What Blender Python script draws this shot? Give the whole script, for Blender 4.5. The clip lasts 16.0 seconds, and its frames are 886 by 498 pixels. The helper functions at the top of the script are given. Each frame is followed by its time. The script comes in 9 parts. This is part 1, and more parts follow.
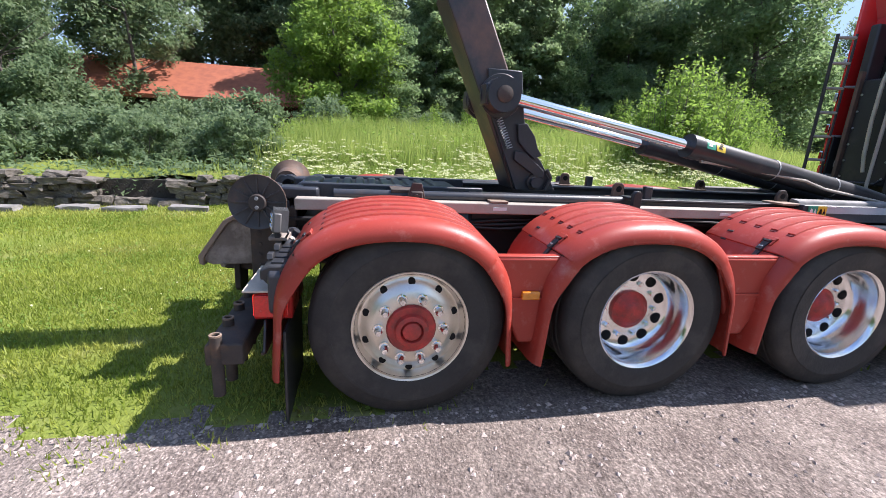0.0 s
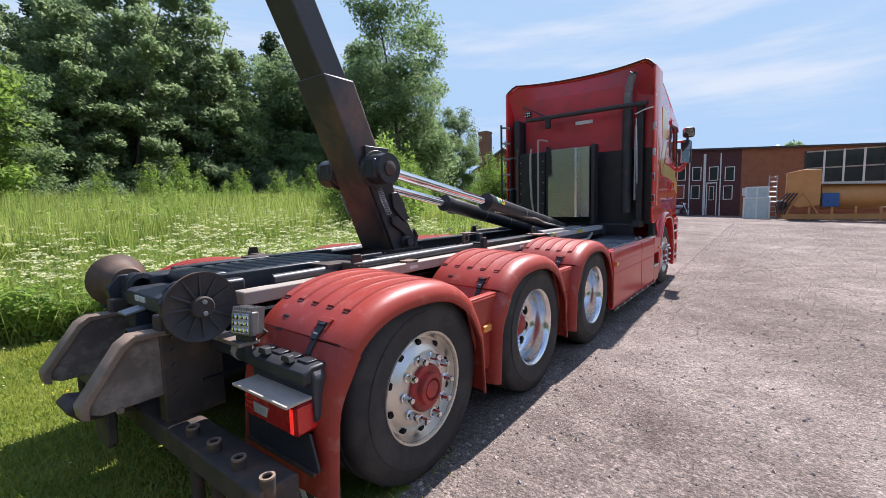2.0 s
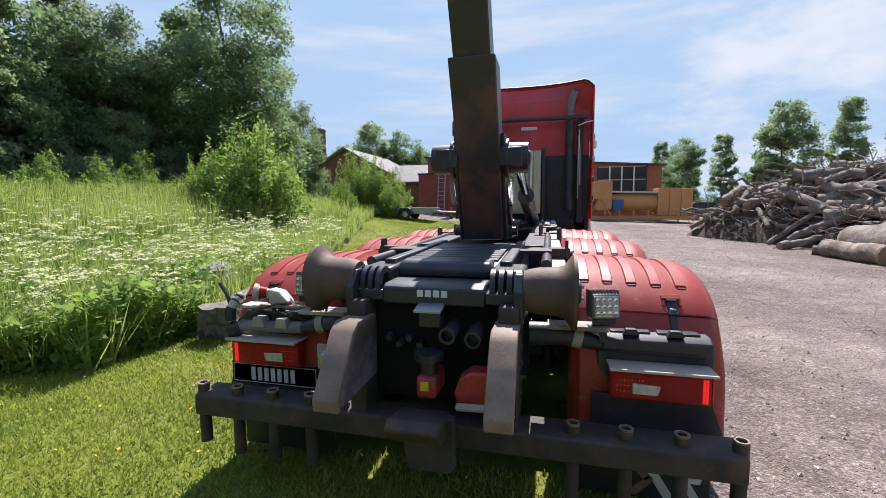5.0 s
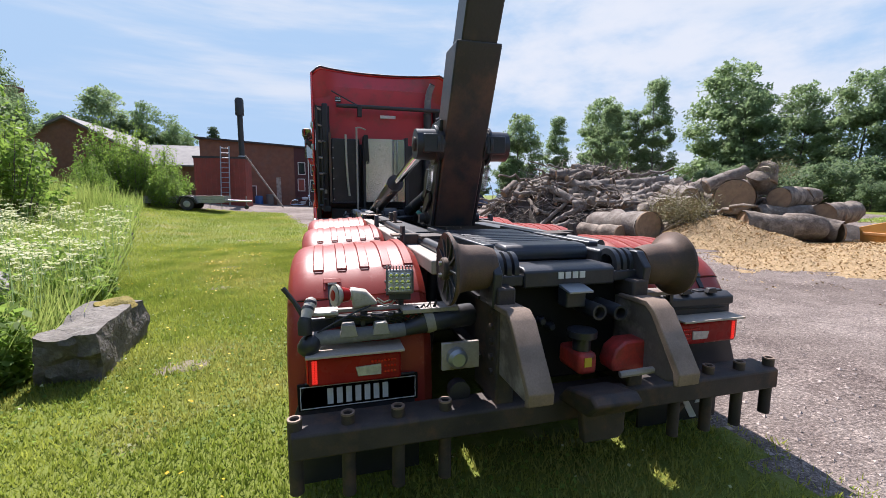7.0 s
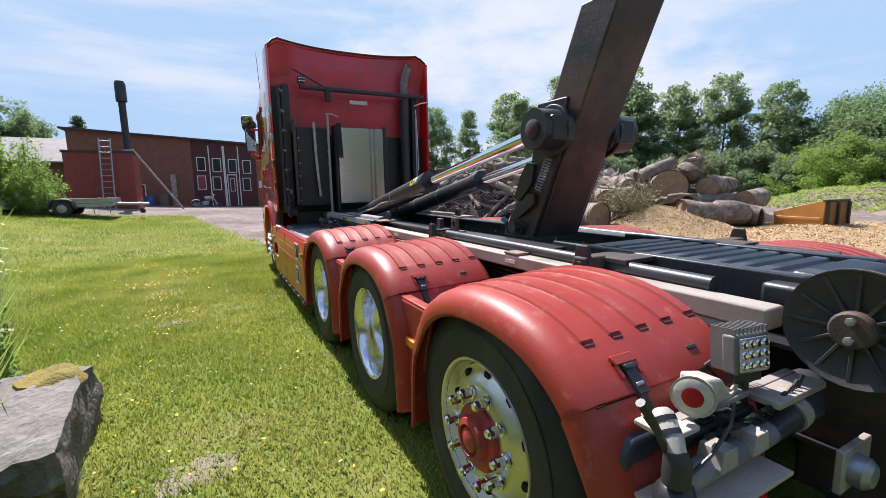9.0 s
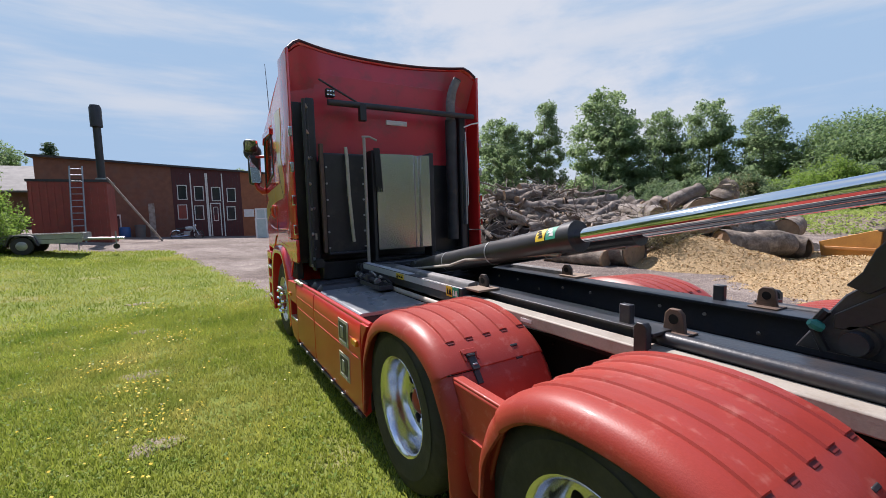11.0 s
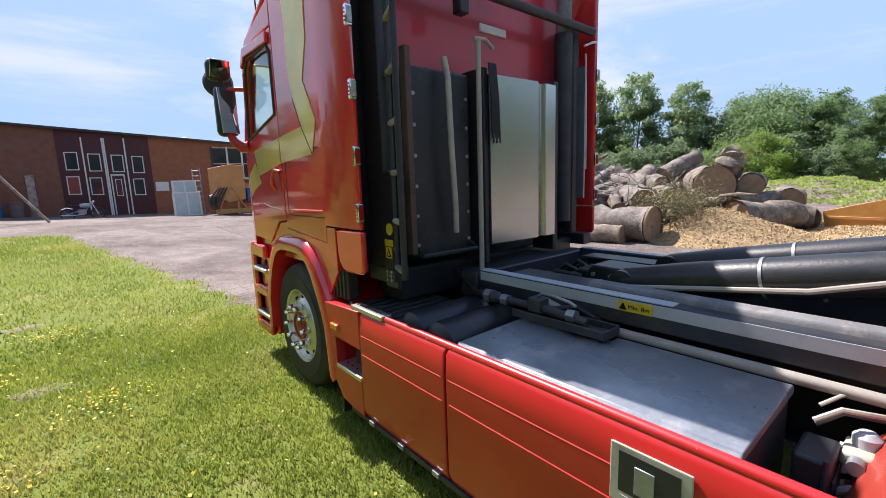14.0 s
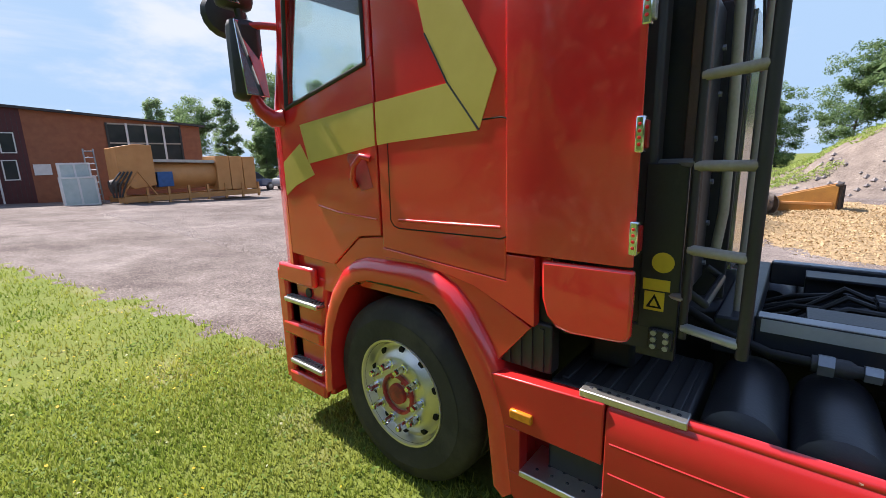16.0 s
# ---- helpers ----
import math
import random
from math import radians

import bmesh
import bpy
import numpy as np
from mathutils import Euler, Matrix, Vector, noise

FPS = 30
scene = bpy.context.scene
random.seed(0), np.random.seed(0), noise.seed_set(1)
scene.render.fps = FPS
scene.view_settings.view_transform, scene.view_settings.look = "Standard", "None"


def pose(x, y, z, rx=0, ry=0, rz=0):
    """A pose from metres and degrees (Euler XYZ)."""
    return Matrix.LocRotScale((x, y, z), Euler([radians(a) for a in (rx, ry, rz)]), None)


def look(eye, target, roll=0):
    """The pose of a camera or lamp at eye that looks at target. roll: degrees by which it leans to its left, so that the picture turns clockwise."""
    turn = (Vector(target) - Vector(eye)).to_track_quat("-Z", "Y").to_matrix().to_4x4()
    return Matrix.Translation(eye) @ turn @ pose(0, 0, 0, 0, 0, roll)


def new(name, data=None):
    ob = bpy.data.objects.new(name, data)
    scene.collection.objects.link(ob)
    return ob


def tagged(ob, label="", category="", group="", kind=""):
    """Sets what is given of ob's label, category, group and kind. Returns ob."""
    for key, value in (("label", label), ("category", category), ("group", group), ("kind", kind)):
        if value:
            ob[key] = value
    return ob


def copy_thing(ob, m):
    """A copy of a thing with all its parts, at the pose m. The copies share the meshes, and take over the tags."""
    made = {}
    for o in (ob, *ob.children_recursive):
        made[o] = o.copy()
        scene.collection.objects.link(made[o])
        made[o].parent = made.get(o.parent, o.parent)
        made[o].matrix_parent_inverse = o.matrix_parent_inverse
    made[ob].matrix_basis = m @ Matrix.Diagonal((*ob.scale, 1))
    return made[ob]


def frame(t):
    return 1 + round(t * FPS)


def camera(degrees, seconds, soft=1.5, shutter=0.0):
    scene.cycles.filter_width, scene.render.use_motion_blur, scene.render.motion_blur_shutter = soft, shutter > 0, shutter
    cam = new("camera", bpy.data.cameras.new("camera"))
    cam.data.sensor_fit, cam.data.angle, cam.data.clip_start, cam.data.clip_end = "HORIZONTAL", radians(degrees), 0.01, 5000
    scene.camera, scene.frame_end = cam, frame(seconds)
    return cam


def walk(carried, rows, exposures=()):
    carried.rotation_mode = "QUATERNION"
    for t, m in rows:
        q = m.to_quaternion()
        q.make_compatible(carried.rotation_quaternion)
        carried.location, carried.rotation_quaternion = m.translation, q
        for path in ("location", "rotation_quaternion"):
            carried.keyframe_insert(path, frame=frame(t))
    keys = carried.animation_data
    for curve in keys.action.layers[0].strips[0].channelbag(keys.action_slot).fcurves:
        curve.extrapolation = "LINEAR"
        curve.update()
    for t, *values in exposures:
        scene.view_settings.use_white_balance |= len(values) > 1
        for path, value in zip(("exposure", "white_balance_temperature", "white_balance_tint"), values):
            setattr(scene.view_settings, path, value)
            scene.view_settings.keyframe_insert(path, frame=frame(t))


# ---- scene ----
cam = camera(92.2, 16.0, 0.75)
EXPOSURES = [(t, e, k, 18) for t, e, k in ((0, 1.22, 6150), (1, 1.16, 6050), (2, 0.90, 6250), (3, 0.88, 6330), (6, 0.86, 6300), (8, 0.88, 6280), (10.4, 0.96, 6280), (11, 0.64, 6380), (11.9, 0.48, 6340), (12.5, 0.56, 6400), (14, 0.98, 6330), (15, 1.04, 6300), (16, 0.97, 6300))]
PATH = [
    (0, (3.21, -0.241, 1.446), (1.309, 0.143, 0.955), 3.2),
    (0.5, (3.088, -0.609, 1.425), (1.302, 0.147, 0.938), 2.2),
    (1, (3.004, -1.013, 1.467), (1.409, 0.138, 1.103), 1.5),
    (1.5, (2.922, -1.377, 1.509), (1.527, 0.031, 1.242), -0.1),
    (2, (2.638, -1.66, 1.471), (1.427, -0.08, 1.273), -1.4),
    (2.5, (2.355, -2.004, 1.454), (1.173, -0.399, 1.278), -0.7),
    (3, (2.075, -2.251, 1.472), (1.002, -0.572, 1.294), -0.6),
    (3.5, (1.717, -2.387, 1.487), (0.796, -0.621, 1.309), -0.8),
    (6, (-0.31, -2.733, 1.374), (-0.343, -0.746, 1.15), 0.2),
    (6.5, (-0.7, -2.67, 1.404), (-0.429, -0.703, 1.165), 0.5),
    (7, (-1.089, -2.572, 1.387), (-0.555, -0.661, 1.134), 0.2),
    (7.5, (-1.376, -2.351, 1.382), (-0.653, -0.503, 1.131), -1.3),
    (8, (-1.662, -2.036, 1.408), (-0.834, -0.234, 1.155), -0.9),
    (10.5, (-2.177, 0.076, 1.577), (-1.191, 1.788, 1.264), -1.5),
    (11, (-2.207, 0.507, 1.675), (-1.205, 2.229, 1.5), -1.6),
    (11.5, (-2.244, 0.923, 1.753), (-1.216, 2.637, 1.675), -2.4),
    (12, (-2.193, 1.372, 1.74), (-1.141, 3.072, 1.69), -3.1),
    (12.5, (-2.211, 1.776, 1.718), (-1.12, 3.451, 1.641), -2.7),
    (13, (-2.284, 2.247, 1.702), (-1.119, 3.864, 1.533), -2.0),
    (13.5, (-2.337, 2.742, 1.684), (-1.126, 4.314, 1.433), -2.2),
    (14, (-2.443, 3.18, 1.683), (-1.183, 4.701, 1.371), -1.9),
    (14.5, (-2.549, 3.615, 1.721), (-1.217, 5.059, 1.348), -1.5),
    (15, (-2.548, 4.093, 1.718), (-1.094, 5.409, 1.322), -1.4),
    (15.5, (-2.616, 4.543, 1.743), (-1.141, 5.832, 1.34), -1.4),
    (16, (-2.659, 4.978, 1.773), (-1.156, 6.236, 1.375), -1.6),
]
walk(cam, [(t, look(eye, target, roll)) for t, eye, target, roll in PATH], EXPOSURES)

# ---- world and sun ----
SUN = Vector((-0.04, 0.62, 0.785)).normalized()
world = bpy.data.worlds.new("sky")
scene.world = world
world.use_nodes = True
wn, wl = world.node_tree.nodes, world.node_tree.links
wn.clear()
w_out = wn.new("ShaderNodeOutputWorld")
w_bg = wn.new("ShaderNodeBackground")
w_sky = wn.new("ShaderNodeTexSky")
w_sky.sky_type = "NISHITA"
w_sky.sun_disc = False
w_sky.sun_elevation = math.asin(SUN.z)
w_sky.sun_rotation = math.atan2(SUN.x, SUN.y)
w_sky.air_density, w_sky.dust_density, w_sky.ozone_density = 1.0, 0.35, 2.2
w_haze = wn.new("ShaderNodeMixRGB")
w_haze.blend_type = "DARKEN"
w_haze.inputs["Fac"].default_value = 1.0
w_haze.inputs["Color2"].default_value = (1.85, 2.70, 3.62, 1)
wl.new(w_sky.outputs["Color"], w_haze.inputs["Color1"])
w_co = wn.new("ShaderNodeTexCoord")


def cloud_layer(scale, stretch, turn, low, high, detail, lift=None):
    """Share of cloud over the sky: stretched noise, thickened round one direction where lift names it."""
    mp = wn.new("ShaderNodeMapping")
    mp.inputs["Scale"].default_value = stretch
    mp.inputs["Rotation"].default_value = turn
    no = wn.new("ShaderNodeTexNoise")
    no.inputs["Scale"].default_value, no.inputs["Detail"].default_value, no.inputs["Roughness"].default_value = scale, detail, 0.58
    wl.new(w_co.outputs["Generated"], mp.inputs["Vector"])
    wl.new(mp.outputs["Vector"], no.inputs["Vector"])
    share = no.outputs["Fac"]
    if lift:
        dot = wn.new("ShaderNodeVectorMath")
        dot.operation = "DOT_PRODUCT"
        dot.inputs[1].default_value = lift[0]
        wl.new(w_co.outputs["Generated"], dot.inputs[0])
        near = wn.new("ShaderNodeMapRange")
        near.interpolation_type = "SMOOTHSTEP"
        near.inputs["From Min"].default_value, near.inputs["From Max"].default_value = lift[1], lift[2]
        near.inputs["To Min"].default_value, near.inputs["To Max"].default_value = lift[3], lift[4]
        wl.new(dot.outputs["Value"], near.inputs["Value"])
        add = wn.new("ShaderNodeMath")
        wl.new(share, add.inputs[0])
        wl.new(near.outputs["Result"], add.inputs[1])
        share = add.outputs["Value"]
    ramp = wn.new("ShaderNodeValToRGB")
    ramp.color_ramp.interpolation = "EASE"
    ramp.color_ramp.elements[0].position, ramp.color_ramp.elements[1].position = low, high
    wl.new(share, ramp.inputs["Fac"])
    return ramp.outputs["Color"]


def cloud_over(below, share, color):
    mix = wn.new("ShaderNodeMixRGB")
    mix.inputs["Color2"].default_value = (*color, 1)
    wl.new(share, mix.inputs["Fac"])
    wl.new(below, mix.inputs["Color1"])
    return mix.outputs["Color"]


# thin streaks low over the roofs, and one broad bright bank ahead of the truck
CLOUD_BANK = Vector((0.60, 0.66, 0.50)).normalized()
w_last = cloud_over(w_haze.outputs["Color"], cloud_layer(1.25, (1.0, 1.0, 7.5), (0.10, 0.06, 0.5), 0.46, 0.70, 6.0), (2.95, 3.35, 3.70))
w_last = cloud_over(w_last, cloud_layer(2.1, (1.0, 1.0, 2.3), (0.2, 0.25, 0.7), 0.48, 0.66, 9.0, (CLOUD_BANK, 0.80, 0.97, -0.13, 0.10)), (3.25, 3.55, 3.80))
wl.new(w_last, w_bg.inputs["Color"])
w_bg.inputs["Strength"].default_value = 0.132
wl.new(w_bg.outputs["Background"], w_out.inputs["Surface"])
sun = new("sun", bpy.data.lights.new("sun", "SUN"))
sun.data.energy, sun.data.angle, sun.data.color = 5.0, radians(0.53), (1.0, 0.955, 0.89)
sun.matrix_world = look((0, 0, 30), Vector((0, 0, 30)) - SUN)


# ---- materials ----
def mat(name, color, rough=0.6, metal=0.0, color2=None, scale=6.0, fine=0.25, bump=0.0, bscale=60.0, coat=0.0, dirt=None, dscale=2.0, dlow=0.5, dhigh=0.75, rvar=0.08, spec=0.5, lump=0.0):
    """Principled surface: two scales of colour variation, patches of dirt or wear, fine relief."""
    m = bpy.data.materials.new(name)
    m.use_nodes = True
    n, l = m.node_tree.nodes, m.node_tree.links
    b = n["Principled BSDF"]
    co = n.new("ShaderNodeTexCoord")
    big = n.new("ShaderNodeTexNoise")
    big.inputs["Scale"].default_value, big.inputs["Detail"].default_value = scale, 6.0
    small = n.new("ShaderNodeTexNoise")
    small.inputs["Scale"].default_value, small.inputs["Detail"].default_value = bscale, 4.0
    l.new(co.outputs["Object"], big.inputs["Vector"])
    l.new(co.outputs["Object"], small.inputs["Vector"])
    c2 = color2 or tuple(c * 0.75 for c in color)
    mix = n.new("ShaderNodeMixRGB")
    mix.inputs["Color1"].default_value, mix.inputs["Color2"].default_value = (*color, 1), (*c2, 1)
    r = n.new("ShaderNodeValToRGB")
    r.color_ramp.elements[0].position, r.color_ramp.elements[1].position = 0.35, 0.68
    l.new(big.outputs["Fac"], r.inputs["Fac"])
    l.new(r.outputs["Color"], mix.inputs["Fac"])
    mul = n.new("ShaderNodeMixRGB")
    mul.blend_type = "MULTIPLY"
    mul.inputs["Fac"].default_value = fine
    l.new(mix.outputs["Color"], mul.inputs["Color1"])
    l.new(small.outputs["Fac"], mul.inputs["Color2"])
    last = mul.outputs["Color"]
    if dirt:
        dn = n.new("ShaderNodeTexNoise")
        dn.inputs["Scale"].default_value, dn.inputs["Detail"].default_value, dn.inputs["Roughness"].default_value = dscale, 9.0, 0.65
        l.new(co.outputs["Object"], dn.inputs["Vector"])
        dr = n.new("ShaderNodeValToRGB")
        dr.color_ramp.elements[0].position, dr.color_ramp.elements[1].position = dlow, dhigh
        l.new(dn.outputs["Fac"], dr.inputs["Fac"])
        dm = n.new("ShaderNodeMixRGB")
        dm.inputs["Color2"].default_value = (*dirt, 1)
        l.new(dr.outputs["Color"], dm.inputs["Fac"])
        l.new(last, dm.inputs["Color1"])
        last = dm.outputs["Color"]
    l.new(last, b.inputs["Base Color"])
    b.inputs["Metallic"].default_value = metal
    b.inputs["Specular IOR Level"].default_value = spec
    rm = n.new("ShaderNodeMapRange")
    rm.inputs["To Min"].default_value, rm.inputs["To Max"].default_value = max(0.02, rough - rvar), min(1.0, rough + rvar)
    l.new(big.outputs["Fac"], rm.inputs["Value"])
    l.new(rm.outputs["Result"], b.inputs["Roughness"])
    if coat:
        b.inputs["Coat Weight"].default_value = coat
        b.inputs["Coat Roughness"].default_value = 0.06
    if bump:
        bp = n.new("ShaderNodeBump")
        bp.inputs["Strength"].default_value, bp.inputs["Distance"].default_value = bump, 0.02
        l.new(small.outputs["Fac"], bp.inputs["Height"])
        l.new(bp.outputs["Normal"], b.inputs["Normal"])
        if lump:
            ln = n.new("ShaderNodeTexNoise")
            ln.inputs["Scale"].default_value, ln.inputs["Detail"].default_value = 7.0, 5.0
            l.new(co.outputs["Object"], ln.inputs["Vector"])
            lb = n.new("ShaderNodeBump")
            lb.inputs["Strength"].default_value, lb.inputs["Distance"].default_value = lump, 0.06
            l.new(ln.outputs["Fac"], lb.inputs["Height"])
            l.new(lb.outputs["Normal"], bp.inputs["Normal"])
    return m


def leaf_mat(name, color, color2, trans=0.35):
    """Leaves: each loose piece takes its own green, and light passes through."""
    m = bpy.data.materials.new(name)
    m.use_nodes = True
    n, l = m.node_tree.nodes, m.node_tree.links
    b = n["Principled BSDF"]
    g = n.new("ShaderNodeNewGeometry")
    mix = n.new("ShaderNodeMixRGB")
    mix.inputs["Color1"].default_value, mix.inputs["Color2"].default_value = (*color, 1), (*color2, 1)
    co = n.new("ShaderNodeTexCoord")
    patch = n.new("ShaderNodeTexNoise")
    patch.inputs["Scale"].default_value, patch.inputs["Detail"].default_value = 0.9, 4.0
    l.new(co.outputs["Object"], patch.inputs["Vector"])
    pr = n.new("ShaderNodeMapRange")
    pr.inputs["From Min"].default_value, pr.inputs["From Max"].default_value = 0.32, 0.68
    l.new(patch.outputs["Fac"], pr.inputs["Value"])
    half = n.new("ShaderNodeMix")
    half.inputs["Factor"].default_value = 0.5
    l.new(g.outputs["Random Per Island"], half.inputs[2])
    l.new(pr.outputs["Result"], half.inputs[3])
    l.new(half.outputs[0], mix.inputs["Fac"])
    l.new(mix.outputs["Color"], b.inputs["Base Color"])
    b.inputs["Roughness"].default_value = 0.55
    b.inputs["Specular IOR Level"].default_value = 0.3
    t = n.new("ShaderNodeBsdfTranslucent")
    l.new(mix.outputs["Color"], t.inputs["Color"])
    ms = n.new("ShaderNodeMixShader")
    ms.inputs["Fac"].default_value = trans
    l.new(b.outputs["BSDF"], ms.inputs[1])
    l.new(t.outputs["BSDF"], ms.inputs[2])
    l.new(ms.outputs["Shader"], n["Material Output"].inputs["Surface"])
    return m


def glass_mat(name, tint=(0.75, 0.85, 0.85)):
    m = bpy.data.materials.new(name)
    m.use_nodes = True
    b = m.node_tree.nodes["Principled BSDF"]
    b.inputs["Base Color"].default_value = (*tint, 1)
    b.inputs["Roughness"].default_value = 0.03
    b.inputs["Transmission Weight"].default_value = 1.0
    b.inputs["IOR"].default_value = 1.45
    return m


def glow_mat(name, color, strength):
    m = bpy.data.materials.new(name)
    m.use_nodes = True
    b = m.node_tree.nodes["Principled BSDF"]
    b.inputs["Base Color"].default_value = (*color, 1)
    b.inputs["Emission Color"].default_value = (*color, 1)
    b.inputs["Emission Strength"].default_value = strength
    return m


# dusty red whose purplish tone also holds the rear wall's shade and haze
REARRED = mat("dusty_shade_tinted_red_paint", (0.66, 0.044, 0.062), 0.38, 0.0, (0.50, 0.035, 0.050), 1.5, 0.2, 0.02, 120, 0.3, dirt=(0.22, 0.06, 0.05), dscale=3, dlow=0.5, dhigh=0.8)
RED = mat("red_paint", (0.62, 0.021, 0.019), 0.36, 0.0, (0.52, 0.017, 0.016), 1.2, 0.15, 0.0, 300, 0.35, dirt=(0.36, 0.05, 0.03), dscale=5, dlow=0.6, dhigh=0.9)
FENDER = mat("faded_red_plastic", (0.40, 0.052, 0.033), 0.44, 0.0, (0.31, 0.036, 0.026), 2.0, 0.25, 0.05, 160, 0.12, dirt=(0.42, 0.14, 0.11), dscale=14, dlow=0.56, dhigh=0.80, spec=0.32)
REDCHIP = mat("chipped_red_paint", (0.60, 0.020, 0.017), 0.34, 0.1, (0.50, 0.016, 0.015), 2.0, 0.15, 0.02, 200, 0.7, dirt=(0.72, 0.55, 0.48), dscale=38, dlow=0.68, dhigh=0.70)
CABRED = mat("glossy_cab_paint", (0.78, 0.028, 0.027), 0.24, 0.0, (0.70, 0.024, 0.023), 0.8, 0.06, 0.0, 300, 1.0)
CABRED.node_tree.nodes["Principled BSDF"].inputs["Coat IOR"].default_value = 1.62
CABRED.node_tree.nodes["Principled BSDF"].inputs["Coat Roughness"].default_value = 0.05
RIMCHROME = mat("polished_rim", (0.86, 0.86, 0.87), 0.2, 1.0, (0.76, 0.75, 0.74), 9, 0.12, 0.015, 60, dirt=(0.42, 0.38, 0.33), dscale=7, dlow=0.66, dhigh=0.9)
# mudguard red darkened to paint the shade where the ribs end
RIBSHADERED = mat("rib_end_shade_red", (0.20, 0.020, 0.017), 0.6, 0.0, (0.12, 0.012, 0.012), 30, 0.3)
GOLD = mat("gold_stripe", (0.78, 0.60, 0.15), 0.32, 0.2, (0.66, 0.48, 0.09), 3, 0.1, 0, 200, 0.7)
BLACK = mat("black_paint", (0.022, 0.023, 0.027), 0.38, 0.0, (0.032, 0.032, 0.036), 4, 0.3, 0.05, 80, 0.0, dirt=(0.07, 0.06, 0.052), dscale=5, dlow=0.55, dhigh=0.85)
STEEL = mat("dark_painted_steel", (0.030, 0.034, 0.044), 0.40, 0.0, (0.042, 0.046, 0.056), 3, 0.3, 0.06, 60, 0.0, dirt=(0.075, 0.055, 0.042), dscale=4, dlow=0.52, dhigh=0.8)
RUSTY = mat("brown_dirty_steel", (0.085, 0.066, 0.056), 0.7, 0.1, (0.045, 0.038, 0.035), 6, 0.4, 0.08, 140, dirt=(0.13, 0.075, 0.045), dscale=8, dlow=0.5, dhigh=0.75)
FACE = mat("dark_grey_casting", (0.065, 0.065, 0.068), 0.55, 0.2, (0.045, 0.045, 0.048), 8, 0.3, 0.1, 90, dirt=(0.12, 0.08, 0.06), dscale=7, dlow=0.58, dhigh=0.8)
DUSTLID = mat("dusty_beige_lid", (0.62, 0.53, 0.43), 0.8, 0.0, (0.50, 0.42, 0.34), 9, 0.3, 0.1, 90, dirt=(0.20, 0.16, 0.12), dscale=40, dlow=0.64, dhigh=0.72)
DULLPLATE = mat("dull_dark_sheet", (0.055, 0.057, 0.065), 0.42, 0.3, (0.04, 0.04, 0.046), 4, 0.2, 0.03, 90, dirt=(0.12, 0.10, 0.09), dscale=4, dlow=0.55, dhigh=0.8)
DIRTYWHITE = mat("dirty_white_plastic", (0.62, 0.57, 0.48), 0.6, 0.0, (0.48, 0.44, 0.37), 18, 0.35, 0.06, 90, dirt=(0.24, 0.20, 0.16), dscale=24, dlow=0.58, dhigh=0.74)
MOSS = mat("yellow_moss", (0.36, 0.27, 0.05), 0.95, 0.0, (0.24, 0.20, 0.05), 12, 0.5, 0.8, 70)
ARMSTEEL = mat("arm_steel", (0.046, 0.050, 0.060), 0.42, 0.0, (0.034, 0.036, 0.042), 3, 0.3, 0.06, 60, 0.0, dirt=(0.15, 0.085, 0.064), dscale=2.2, dlow=0.46, dhigh=0.68)
GUIDE = mat("worn_brown_plate", (0.22, 0.18, 0.15), 0.62, 0.1, (0.12, 0.095, 0.08), 4, 0.3, 0.08, 90, dirt=(0.36, 0.31, 0.27), dscale=5, dlow=0.5, dhigh=0.7)
CAPBROWN = mat("brown_plate_edge", (0.34, 0.245, 0.18), 0.7, 0.0, (0.22, 0.155, 0.11), 8, 0.4, 0.06, 140)
RUST = mat("rust", (0.16, 0.10, 0.07), 0.7, 0.1, (0.11, 0.075, 0.058), 9, 0.4, 0.10, 160, dirt=(0.16, 0.09, 0.06), dscale=12)
WORN = mat("worn_pale_steel", (0.46, 0.41, 0.36), 0.6, 0.1, (0.30, 0.26, 0.23), 5, 0.3, 0.1, 90, dirt=(0.16, 0.10, 0.07), dscale=5, dlow=0.5, dhigh=0.72)
GREYRAIL = mat("grey_painted_rail", (0.44, 0.395, 0.335), 0.55, 0.0, (0.35, 0.31, 0.26), 3, 0.25, 0.05, 80, dirt=(0.20, 0.14, 0.10), dscale=4, dlow=0.55, dhigh=0.8)
CHROME = mat("chrome", (0.83, 0.84, 0.86), 0.06, 1.0, (0.78, 0.79, 0.8), 4, 0.05, rvar=0.02)
ALU = mat("polished_aluminium", (0.82, 0.78, 0.71), 0.34, 0.9, (0.68, 0.64, 0.57), 5, 0.15, 0.02, 120, dirt=(0.38, 0.33, 0.28), dscale=6, dlow=0.6, dhigh=0.85)
SHEET = mat("aluminium_sheet", (0.60, 0.62, 0.66), 0.3, 0.85, (0.50, 0.52, 0.56), 2, 0.15, 0.02, 100, dirt=(0.33, 0.32, 0.31), dscale=3, dlow=0.55, dhigh=0.8)
PANEL = mat("brushed_steel_sheet", (0.62, 0.62, 0.60), 0.24, 0.9, (0.52, 0.52, 0.5), 2, 0.1, 0.02, 150)
TANKTOP = mat("grey_tank_cover", (0.40, 0.42, 0.45), 0.30, 0.35, (0.28, 0.30, 0.33), 3, 0.35, 0.05, 50, dirt=(0.52, 0.50, 0.47), dscale=7, dlow=0.52, dhigh=0.74, rvar=0.2)
RUBBER = mat("tyre_rubber", (0.024, 0.023, 0.023), 0.72, 0.0, (0.040, 0.037, 0.035), 5, 0.3, 0.12, 60, dirt=(0.075, 0.066, 0.058), dscale=4, dlow=0.48, dhigh=0.8)
